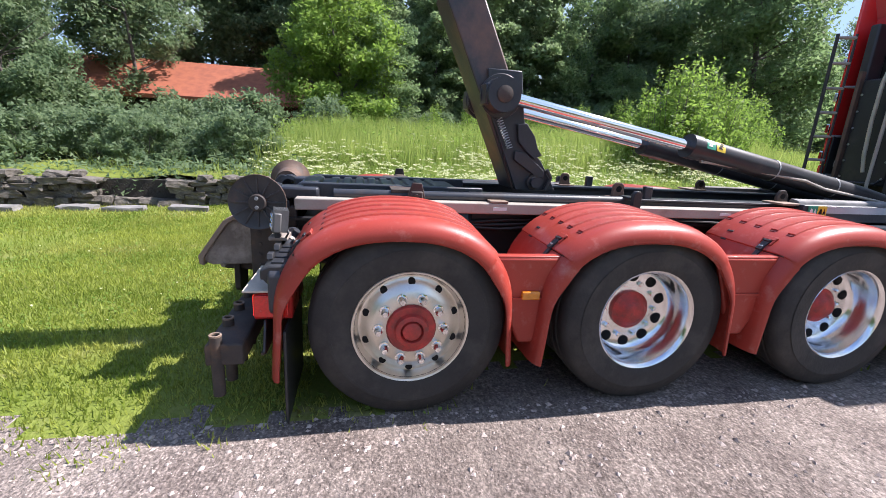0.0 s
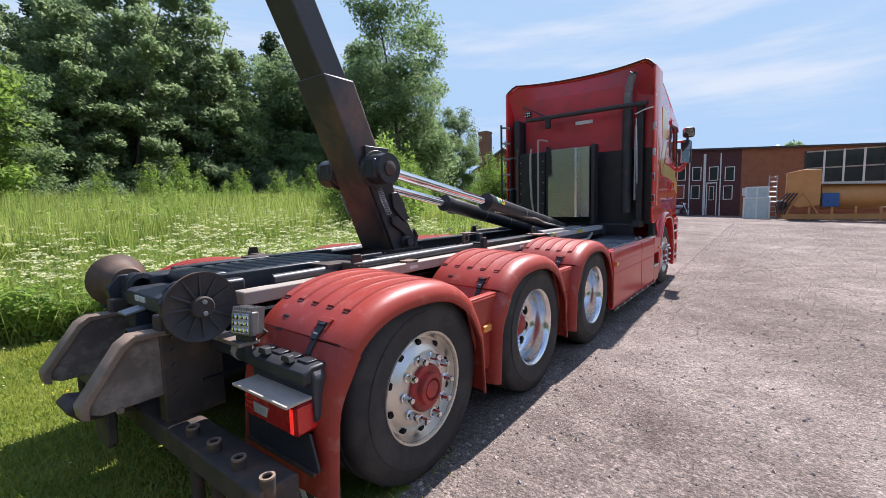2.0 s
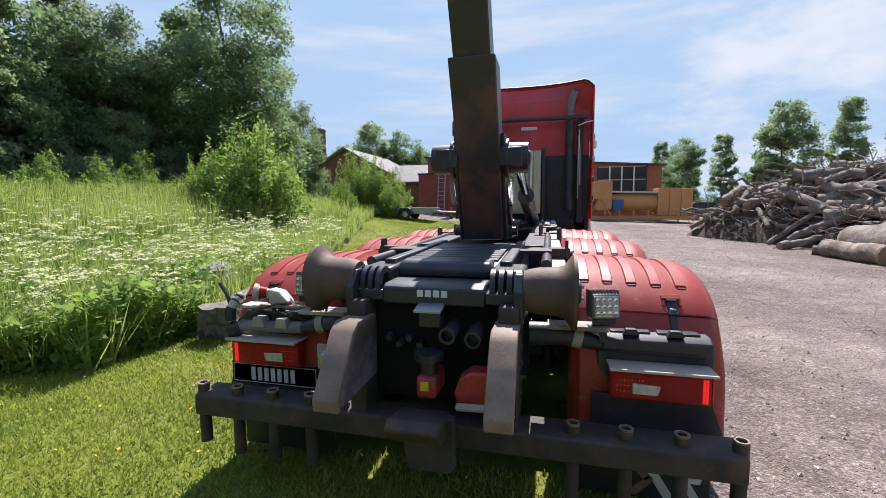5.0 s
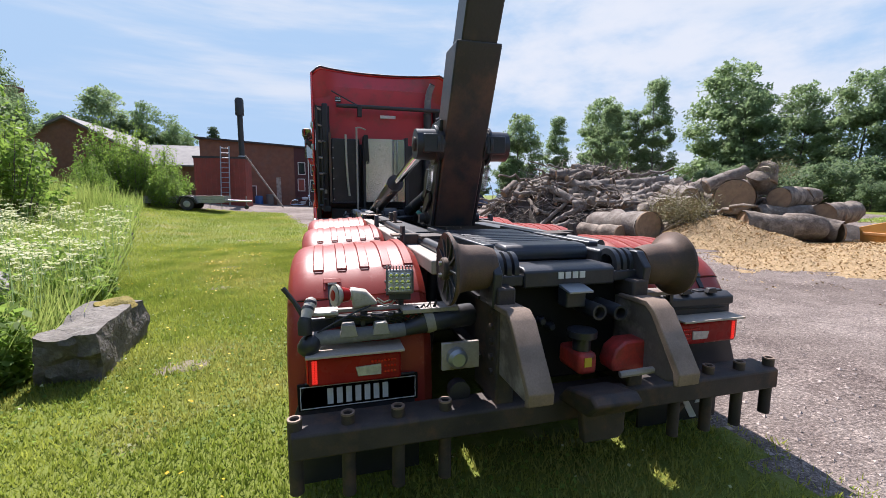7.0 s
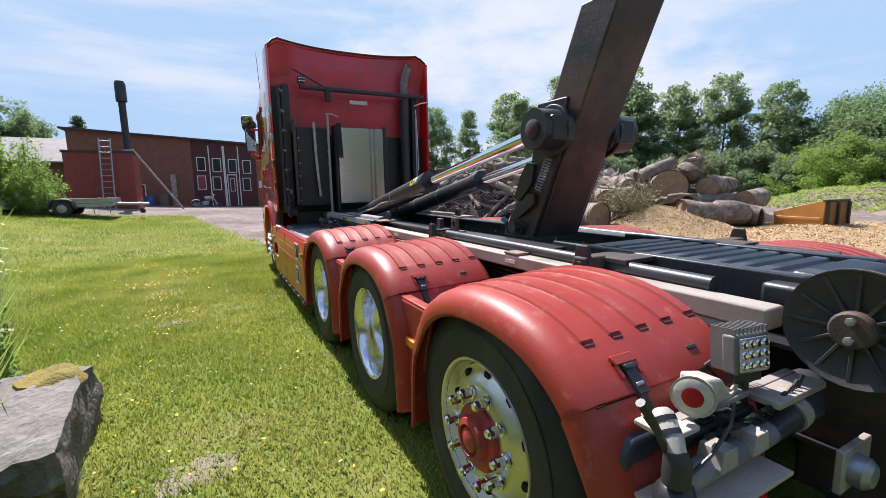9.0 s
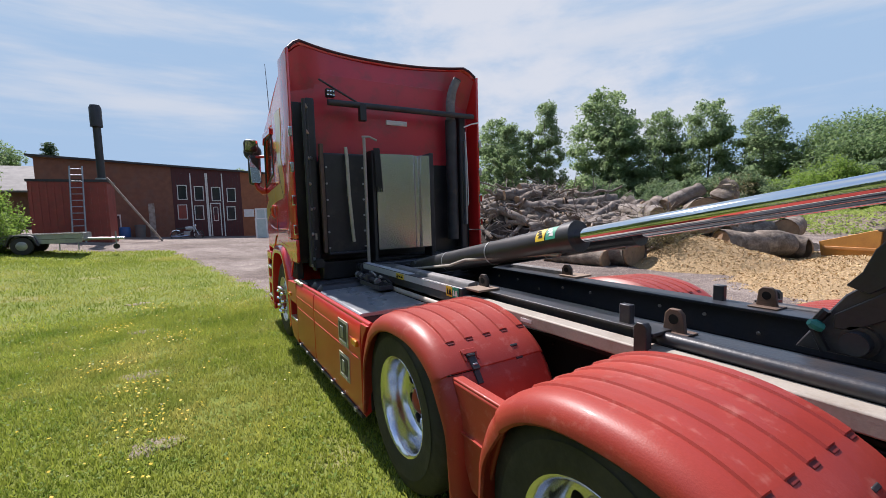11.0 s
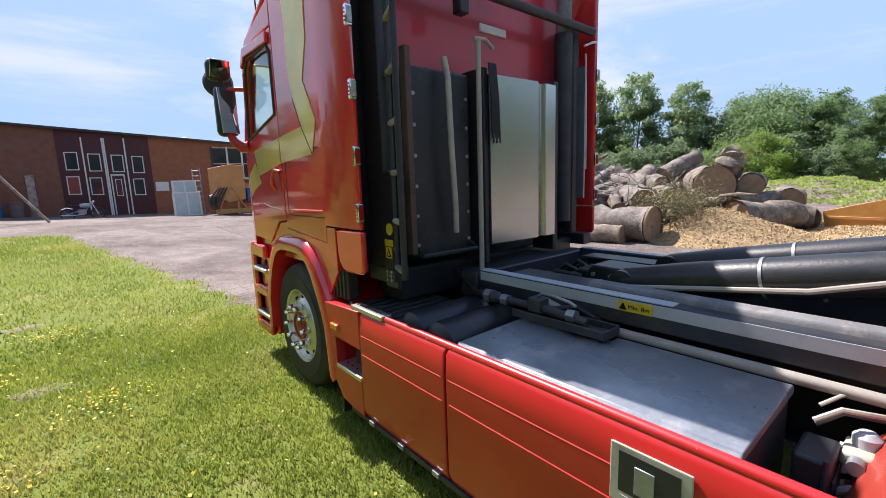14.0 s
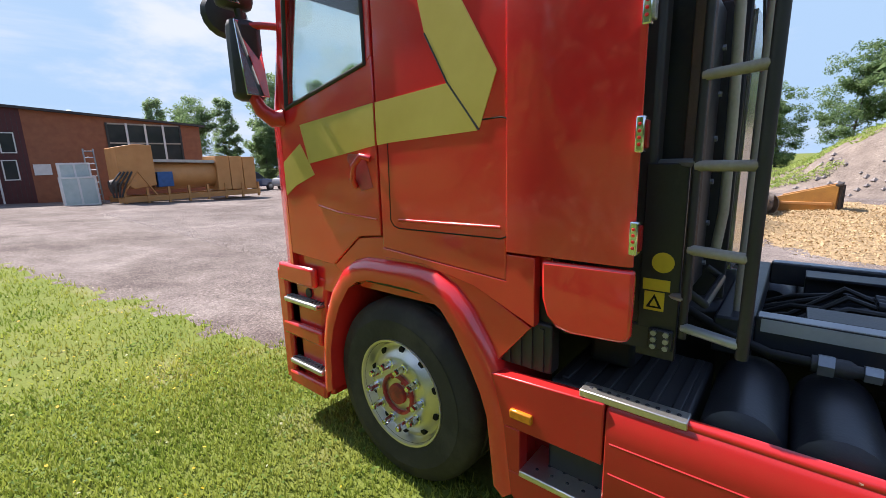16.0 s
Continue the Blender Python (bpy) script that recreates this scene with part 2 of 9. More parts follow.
LAMPBODY = mat("dark_lamp_housing", (0.17, 0.17, 0.165), 0.5, 0.2, (0.12, 0.12, 0.118), 9, 0.2, 0.04, 90)
HUBRED = mat("red_hub_paint", (0.62, 0.055, 0.045), 0.5, 0.0, (0.34, 0.045, 0.036), 15, 0.4, 0.1, 90, dirt=(0.10, 0.05, 0.04), dscale=14, dlow=0.5, dhigh=0.75)
DARK = mat("black_plastic", (0.026, 0.026, 0.029), 0.5, 0.0, (0.036, 0.036, 0.038), 5, 0.2, 0.05, 120, dirt=(0.065, 0.058, 0.052), dscale=5, dlow=0.6, dhigh=0.9)
HOSE = mat("black_hose", (0.015, 0.015, 0.015), 0.5)
LAMPRED = mat("red_lamp_lens", (0.40, 0.022, 0.020), 0.28, 0.0, (0.32, 0.018, 0.016), 14, 0.2, 0.05, 200, 0.0, spec=0.15)
# weak emission stands in for light the red LEDs throw back
LED = glow_mat("retro_glow_red_led", (0.8, 0.03, 0.02), 0.35)
REDLIT = mat("bright_red_reflector", (0.85, 0.02, 0.015), 0.25, 0.0, (0.65, 0.015, 0.01), 60, 0.3, 0.1, 300, 0.5)
CLEAR = mat("clear_lamp_lens", (0.62, 0.60, 0.58), 0.15, 0.2, (0.4, 0.4, 0.4), 40, 0.3, 0.1, 200, 0.6)
AMBER = mat("amber_lens", (0.75, 0.25, 0.015), 0.2, 0.0, (0.6, 0.2, 0.01), 40, 0.2, 0.05, 200, 0.6)
CREAM = mat("cream_plastic", (0.52, 0.49, 0.38), 0.5, 0.0, (0.45, 0.42, 0.33), 8, 0.2, dirt=(0.3, 0.26, 0.2), dscale=9)
DUSTPALE = mat("dusty_beige_paint", (0.42, 0.39, 0.34), 0.7, 0.0, (0.33, 0.30, 0.26), 6, 0.3, 0.05, 90, dirt=(0.14, 0.10, 0.08), dscale=16, dlow=0.60, dhigh=0.72)
DUSTPIPE = mat("dusty_grey_tube", (0.24, 0.235, 0.235), 0.75, 0.0, (0.17, 0.165, 0.165), 9, 0.3, 0.06, 90, dirt=(0.34, 0.31, 0.28), dscale=12, dlow=0.5, dhigh=0.75)
PALEPAINT = mat("pale_grey_paint", (0.50, 0.53, 0.55), 0.45, 0.0, (0.43, 0.45, 0.47), 4, 0.15, 0.02, 80, dirt=(0.3, 0.28, 0.26), dscale=5, dlow=0.58, dhigh=0.85)
PLATE = mat("matt_black", (0.010, 0.010, 0.011), 0.65, spec=0.2)
WHITE = mat("white_paint", (0.76, 0.76, 0.74), 0.5, 0.0, (0.68, 0.68, 0.66), 5, 0.15)
YELLOW = mat("yellow_label", (0.72, 0.52, 0.03), 0.45, 0.0, (0.66, 0.47, 0.03), 20, 0.15)
GREEN = mat("green_label", (0.03, 0.32, 0.20), 0.45, 0.0, (0.025, 0.27, 0.17), 20, 0.15)
GLASS = glass_mat("window_glass")
MIRROR = mat("mirror_glass", (0.9, 0.9, 0.9), 0.03, 1.0, (0.88, 0.88, 0.88), 5, 0.02, rvar=0.01)
INTERIOR = mat("dark_interior", (0.05, 0.048, 0.045), 0.8)
SEAT = mat("grey_fabric", (0.12, 0.12, 0.12), 0.9)
BRICK = mat("brown_brick", (0.27, 0.12, 0.075), 0.85, 0.0, (0.21, 0.095, 0.065), 3, 0.4, 0.2, 40, dirt=(0.17, 0.10, 0.08), dscale=1.2)
BRICKRED = mat("orange_brick", (0.38, 0.15, 0.075), 0.85, 0.0, (0.31, 0.12, 0.065), 3, 0.4, 0.2, 40)
MAROON = mat("maroon_panel", (0.085, 0.016, 0.018), 0.6, 0.0, (0.07, 0.014, 0.016), 4, 0.2)
ROOF = mat("dark_roof_felt", (0.05, 0.05, 0.055), 0.85, 0.0, (0.08, 0.075, 0.07), 2, 0.3)
GREYROOF = mat("grey_roof_sheet", (0.20, 0.19, 0.18), 0.8, 0.0, (0.15, 0.145, 0.14), 2, 0.3)
TILE = mat("red_roof_tile", (0.40, 0.12, 0.06), 0.8, 0.0, (0.30, 0.09, 0.05), 3, 0.4)
WINDARK = mat("dark_window_pane", (0.03, 0.035, 0.04), 0.08, 0.0, (0.05, 0.055, 0.06), 1, 0.1)
REDBOX = mat("red_container_paint", (0.33, 0.065, 0.045), 0.65, 0.0, (0.26, 0.055, 0.04), 2, 0.3, 0.05, 50, dirt=(0.18, 0.06, 0.04), dscale=3)
ORANGE = mat("orange_machine_paint", (0.62, 0.30, 0.10), 0.55, 0.0, (0.55, 0.25, 0.075), 2, 0.25, 0.05, 40, dirt=(0.35, 0.2, 0.1), dscale=3, dlow=0.6, dhigh=0.85)
BLUE = mat("blue_paint", (0.03, 0.12, 0.34), 0.5)
BARK = mat("grey_bark", (0.31, 0.25, 0.20), 0.9, 0.0, (0.17, 0.13, 0.10), 5, 0.6, 0.9, 25, dirt=(0.40, 0.33, 0.26), dscale=4, dlow=0.5, dhigh=0.7)
BARKPALE = mat("pale_bare_wood", (0.37, 0.32, 0.275), 0.88, 0.0, (0.17, 0.13, 0.105), 3.5, 0.6, 0.7, 22, dirt=(0.13, 0.10, 0.08), dscale=5, dlow=0.55, dhigh=0.72, lump=0.5)
CUT = mat("cut_wood", (0.42, 0.28, 0.17), 0.85, 0.0, (0.30, 0.20, 0.13), 7, 0.4, 0.2, 60)
CHIPS = mat("wood_chips", (0.50, 0.34, 0.16), 0.9, 0.0, (0.37, 0.25, 0.12), 9, 0.6, 0.8, 50, dirt=(0.56, 0.42, 0.26), dscale=30)
STONE = mat("grey_stone", (0.30, 0.285, 0.27), 0.85, 0.0, (0.19, 0.18, 0.17), 4, 0.4, 0.5, 30, dirt=(0.24, 0.21, 0.11), dscale=3, dlow=0.62, dhigh=0.75)
BLOCK = mat("weathered_block_stone", (0.26, 0.23, 0.20), 0.9, 0.0, (0.14, 0.125, 0.11), 3.5, 0.6, 0.9, 26, dirt=(0.27, 0.25, 0.22), dscale=7, dlow=0.5, dhigh=0.68, lump=0.6)
WALLSTONE = mat("dark_wall_stone", (0.20, 0.175, 0.15), 0.9, 0.0, (0.11, 0.095, 0.08), 4, 0.5, 0.6, 30, dirt=(0.27, 0.24, 0.19), dscale=6, dlow=0.55, dhigh=0.7)
GRIT = mat("gravel_stone", (0.36, 0.31, 0.29), 0.85, 0.0, (0.24, 0.21, 0.20), 1.5, 0.4)
SOIL = mat("bare_soil", (0.33, 0.27, 0.20), 0.95, 0.0, (0.23, 0.19, 0.13), 6, 0.5, 0.9, 45, dirt=(0.20, 0.21, 0.06), dscale=9, dlow=0.48, dhigh=0.62)
TRUNK = mat("tree_bark", (0.20, 0.17, 0.15), 0.9, 0.0, (0.11, 0.09, 0.08), 6, 0.5, 0.5, 30)
GALV = mat("galvanised_steel", (0.42, 0.44, 0.46), 0.45, 0.7, (0.33, 0.35, 0.37), 6, 0.2)
LEAF_SUN = leaf_mat("bright_leaves", (0.13, 0.23, 0.035), (0.30, 0.42, 0.09), 0.6)
LEAF_MID = leaf_mat("green_leaves", (0.10, 0.18, 0.07), (0.27, 0.36, 0.16), 0.6)
# dark green lifted and blued, so distance haze sits in the leaf colour
LEAF_DARK = leaf_mat("haze_tinted_dark_leaves", (0.085, 0.145, 0.075), (0.26, 0.34, 0.17), 0.58)
LEAF_BIRCH = leaf_mat("grey_green_leaves", (0.16, 0.24, 0.11), (0.33, 0.42, 0.21), 0.6)
NEEDLE = leaf_mat("dark_needles", (0.05, 0.095, 0.05), (0.12, 0.17, 0.08), 0.35)
GRASS = leaf_mat("lawn_blades", (0.12, 0.19, 0.020), (0.46, 0.49, 0.095), 0.5)
gr_n, gr_l = GRASS.node_tree.nodes, GRASS.node_tree.links
gr_last = gr_n["Principled BSDF"].inputs["Base Color"].links[0].from_socket
gr_co = gr_n.new("ShaderNodeTexCoord")
for gr_scale, gr_lo, gr_hi, gr_share, gr_color in ((0.55, 0.50, 0.68, 0.55, (0.52, 0.44, 0.15)), (1.7, 0.54, 0.66, 0.45, (0.10, 0.19, 0.018))):
    gr_no = gr_n.new("ShaderNodeTexNoise")
    gr_no.inputs["Scale"].default_value, gr_no.inputs["Detail"].default_value = gr_scale, 5.0
    gr_mr = gr_n.new("ShaderNodeMapRange")
    gr_mr.inputs["From Min"].default_value, gr_mr.inputs["From Max"].default_value, gr_mr.inputs["To Max"].default_value = gr_lo, gr_hi, gr_share
    gr_mx = gr_n.new("ShaderNodeMixRGB")
    gr_mx.inputs["Color2"].default_value = (*gr_color, 1)
    gr_l.new(gr_co.outputs["Object"], gr_no.inputs["Vector"])
    gr_l.new(gr_no.outputs["Fac"], gr_mr.inputs["Value"])
    gr_l.new(gr_mr.outputs["Result"], gr_mx.inputs["Fac"])
    gr_l.new(gr_last, gr_mx.inputs["Color1"])
    gr_last = gr_mx.outputs["Color"]
gr_l.new(gr_last, gr_n["Principled BSDF"].inputs["Base Color"])
gr_l.new(gr_last, gr_n["Translucent BSDF"].inputs["Color"])
TALLGRASS = leaf_mat("tall_grass_blades", (0.22, 0.32, 0.065), (0.45, 0.51, 0.15), 0.55)
UMBEL = leaf_mat("white_flowers", (0.52, 0.55, 0.27), (0.76, 0.75, 0.48), 0.45)
YFLOWER = leaf_mat("yellow_flowers", (0.75, 0.48, 0.02), (0.8, 0.6, 0.05), 0.3)


# ---- mesh helpers ----
def thing(name, at=(0, 0, 0), label="", category="", group="", kind="", rz=0.0):
    ob = new(name)
    ob.empty_display_size = 0.2
    ob.matrix_basis = pose(*at, 0, 0, rz)
    return tagged(ob, label, category, group, kind)


def part(name, bm, material, parent=None, label="", bevel=0.0, smooth=40.0, mats=None):
    """Links a bmesh as one mesh object under its thing or part."""
    me = bpy.data.meshes.new(name)
    bmesh.ops.recalc_face_normals(bm, faces=bm.faces[:])
    bm.to_mesh(me)
    bm.free()
    for m in mats or [material]:
        me.materials.append(m)
    if smooth:
        me.shade_smooth()
        me.set_sharp_from_angle(angle=radians(smooth))
    ob = new(name, me)
    if parent:
        ob.parent = parent
    if bevel:
        b = ob.modifiers.new("bevel", "BEVEL")
        b.width, b.segments, b.limit_method, b.angle_limit = bevel, 2, "ANGLE", radians(40)
        b.harden_normals = False
    if label:
        ob["label"] = label
    return ob


def raw(name, verts, faces, material, parent=None, label="", mats=None, index=None):
    me = bpy.data.meshes.new(name)
    me.from_pydata([tuple(v) for v in verts] if not isinstance(verts, np.ndarray) else verts.tolist(), [], faces if isinstance(faces, list) else faces.tolist())
    for m in mats or [material]:
        me.materials.append(m)
    if index is not None:
        me.polygons.foreach_set("material_index", np.asarray(index, dtype=np.int32))
    ob = new(name, me)
    if parent:
        ob.parent = parent
    if label:
        ob["label"] = label
    return ob


def B():
    return bmesh.new()


def box(bm, x0, x1, y0, y1, z0, z1, m=None):
    vs = [bm.verts.new((x, y, z)) for x in (x0, x1) for y in (y0, y1) for z in (z0, z1)]
    for f in ((0, 1, 3, 2), (4, 6, 7, 5), (0, 4, 5, 1), (2, 3, 7, 6), (0, 2, 6, 4), (1, 5, 7, 3)):
        bm.faces.new([vs[i] for i in f])
    if m is not None:
        bmesh.ops.transform(bm, matrix=m, verts=vs)
    return bm


def prism(bm, pts, axis, a0, a1, m=None):
    """A polygon extruded along an axis. Points are (y, z) for x, (x, z) for y, (x, y) for z."""
    def at(p, a):
        return {"x": (a, p[0], p[1]), "y": (p[0], a, p[1]), "z": (p[0], p[1], a)}[axis]
    lo = [bm.verts.new(at(p, a0)) for p in pts]
    hi = [bm.verts.new(at(p, a1)) for p in pts]
    bm.faces.new(lo)
    bm.faces.new(hi[::-1])
    for i in range(len(pts)):
        j = (i + 1) % len(pts)
        bm.faces.new((lo[i], lo[j], hi[j], hi[i]))
    if m is not None:
        bmesh.ops.transform(bm, matrix=m, verts=lo + hi)
    return bm


def ring_frame(d):
    d = Vector(d).normalized()
    u = d.orthogonal().normalized()
    return d, u, d.cross(u)


def tube(bm, pts, r, seg=10, caps=True):
    """A round bar along points; r is one radius or one for each point."""
    pts = [Vector(p) for p in pts]
    rs = r if isinstance(r, (list, tuple)) else [r] * len(pts)
    rings = []
    u = None
    for i, p in enumerate(pts):
        d = (pts[min(i + 1, len(pts) - 1)] - pts[max(i - 1, 0)]).normalized()
        if u is None:
            u = d.orthogonal().normalized()
        else:
            u = (u - d * u.dot(d)).normalized()
        v = d.cross(u)
        rings.append([bm.verts.new(p + (u * math.cos(a) + v * math.sin(a)) * rs[i]) for a in (2 * math.pi * k / seg for k in range(seg))])
    for a, b in zip(rings, rings[1:]):
        for k in range(seg):
            bm.faces.new((a[k], a[(k + 1) % seg], b[(k + 1) % seg], b[k]))
    if caps:
        bm.faces.new(rings[0][::-1])
        bm.faces.new(rings[-1])
    return bm


def lathe(bm, prof, at, axis, seg=32):
    """A profile of (radius, height) turned round an axis."""
    d, u, v = ring_frame(axis)
    at = Vector(at)
    rings = []
    for r, h in prof:
        if r < 1e-5:
            rings.append([bm.verts.new(at + d * h)])
        else:
            rings.append([bm.verts.new(at + d * h + (u * math.cos(a) + v * math.sin(a)) * r) for a in (2 * math.pi * k / seg for k in range(seg))])
    for a, b in zip(rings, rings[1:]):
        for k in range(seg):
            q = [a[k % len(a)], a[(k + 1) % len(a)], b[(k + 1) % len(b)], b[k % len(b)]]
            q = [w for i, w in enumerate(q) if w not in q[:i]]
            if len(q) > 2:
                bm.faces.new(q)
    return bm


def smooth_step(a, b, x):
    t = min(1.0, max(0.0, (x - a) / (b - a)))
    return t * t * (3 - 2 * t)


def ground_z(x, y):
    """The yard rises gently away from the truck, more so on its grass side."""
    up = smooth_step(5, 26, y) * min(0.6, max(0.0, 0.3 - 0.035 * x))
    left = 1.0 * smooth_step(-4.0, -13, x) * (1 - 0.45 * smooth_step(12, 22, y)) * (0.25 + 0.75 * smooth_step(-4.5, -1.0, y))
    return up + left + 0.04 * smooth_step(3.4, 6.0, y) + 0.015 * noise.noise((x * 0.6, y * 0.6, 0.0))


def grass_edge(y):
    """The x at which lawn turns into gravel."""
    n = 0.16 * noise.noise((y * 1.1, 3.0, 0.0)) + 0.08 * noise.noise((y * 4.0, 7.0, 0.0))
    if y < 5:
        return 1.15 - 0.4 * smooth_step(0.0, 0.6, y) + n
    if y < 9:
        return 0.75 - 1.55 * smooth_step(5, 9, y) + n
    return -0.8 - (y - 9) * 0.19 + n


# ---- ground ----
def axis_steps(lo, hi, step, far):
    mid = list(np.arange(lo, hi + 1e-6, step))
    out, s = [], step
    while (mid[-1] + sum(out)) < far:
        s *= 1.35
        out.append(s)
    up = list(np.cumsum(out) + mid[-1])
    down = list(mid[0] - np.cumsum(out))[::-1]
    return down + mid + up


def build_ground():
    xs, ys = axis_steps(-6, 4, 0.1, 900), axis_steps(-4, 28, 0.1, 900)
    verts = [(x, y, ground_z(x, y)) for y in ys for x in xs]
    nx = len(xs)
    faces, index = [], []
    for j in range(len(ys) - 1):
        yc = (ys[j] + ys[j + 1]) / 2
        e = grass_edge(yc)
        jit = random.Random(j)
        for i in range(nx - 1):
            xc = (xs[i] + xs[i + 1]) / 2
            faces.append((j * nx + i, j * nx + i + 1, (j + 1) * nx + i + 1, (j + 1) * nx + i))
            lawn = xc < e + jit.uniform(-0.06, 0.06) + 0.2 * noise.noise((xc * 2.3, yc * 2.3, 5.0)) and yc < 21.2 + 0.5 * noise.noise((xc, 1.0, 0.0))
            if xc < -13 or yc < -14 or xc > 40 or yc > 60:
                lawn = True
            index.append(0 if lawn else 1)
    ob = raw("ground", verts, faces, None, mats=[GROUND_LAWN, GROUND_GRAVEL], index=index)
    ob.data.shade_smooth()
    tagged(ob, "grey-pink gravel yard meeting a sunlit mown lawn", "ground", kind="structure")


GROUND_LAWN = mat("lawn_soil", (0.21, 0.24, 0.045), 0.95, 0.0, (0.17, 0.22, 0.035), 1.3, 0.5, 0.6, 45, dirt=(0.30, 0.26, 0.14), dscale=1.1, dlow=0.56, dhigh=0.76, spec=0.2)
GROUND_GRAVEL = mat("gravel", (0.40, 0.345, 0.305), 0.95, 0.0, (0.26, 0.212, 0.186), 0.55, 0.95, 0.8, 70, dirt=(0.46, 0.385, 0.34), dscale=55, dlow=0.5, dhigh=0.72, spec=0.2, lump=0.4)
gn, gl = GROUND_GRAVEL.node_tree.nodes, GROUND_GRAVEL.node_tree.links
g_last = gn["Principled BSDF"].inputs["Base Color"].links[0].from_socket
g_co = gn.new("ShaderNodeTexCoord")
for g_scale, g_lo, g_hi, g_dark, g_light in ((0.33, 0.40, 0.60, (0.82, 0.80, 0.79), (1.14, 1.14, 1.14)), (2.6, 0.36, 0.64, (0.84, 0.82, 0.82), (1.12, 1.12, 1.11)), (26.0, 0.34, 0.62, (0.70, 0.68, 0.68), (1.14, 1.13, 1.13))):
    g_no = gn.new("ShaderNodeTexNoise")
    g_no.inputs["Scale"].default_value, g_no.inputs["Detail"].default_value = g_scale, 5.0
    g_ra = gn.new("ShaderNodeValToRGB")
    g_ra.color_ramp.elements[0].position, g_ra.color_ramp.elements[1].position = g_lo, g_hi
    g_ra.color_ramp.elements[0].color, g_ra.color_ramp.elements[1].color = (*g_dark, 1), (*g_light, 1)
    g_mu = gn.new("ShaderNodeMixRGB")
    g_mu.blend_type = "MULTIPLY"
    g_mu.inputs["Fac"].default_value = 1.0
    gl.new(g_co.outputs["Object"], g_no.inputs["Vector"])
    gl.new(g_no.outputs["Fac"], g_ra.inputs["Fac"])
    gl.new(g_last, g_mu.inputs["Color1"])
    gl.new(g_ra.outputs["Color"], g_mu.inputs["Color2"])
    g_last = g_mu.outputs["Color"]
gl.new(g_last, gn["Principled BSDF"].inputs["Base Color"])
build_ground()


# ---- truck ----
AXLES = (0.02, 1.38, 2.80, 6.535)
HUB_Z, FRONT_Z, TYRE_R = 0.51, 0.553, 0.515
truck = thing("truck", (0, 0, 0), "red four-axle hooklift truck with raised black hook arm", "truck")


def tyre_profile(r, w, rim):
    return [(rim, -w / 2 + 0.01), (rim + 0.02, -w / 2 - 0.004), (r - 0.11, -w / 2 - 0.012), (r - 0.03, -w / 2 + 0.004), (r - 0.008, -w / 2 + 0.03), (r, -w / 2 + 0.055),
            (r + 0.001, -w * 0.24), (r - 0.012, -w * 0.23), (r - 0.012, -w * 0.19), (r + 0.003, -w * 0.18), (r + 0.004, -0.014), (r - 0.011, -0.010), (r - 0.011, 0.010), (r + 0.004, 0.014),
            (r + 0.003, w * 0.18), (r - 0.012, w * 0.19), (r - 0.012, w * 0.23), (r + 0.001, w * 0.24), (r, w / 2 - 0.055), (r - 0.008, w / 2 - 0.03), (r - 0.03, w / 2 - 0.004), (r - 0.11, w / 2 + 0.012), (r - 0.10, w / 2 + 0.014), (r - 0.16, w / 2 + 0.009), (rim + 0.02, w / 2 + 0.004), (rim, w / 2 - 0.01)]


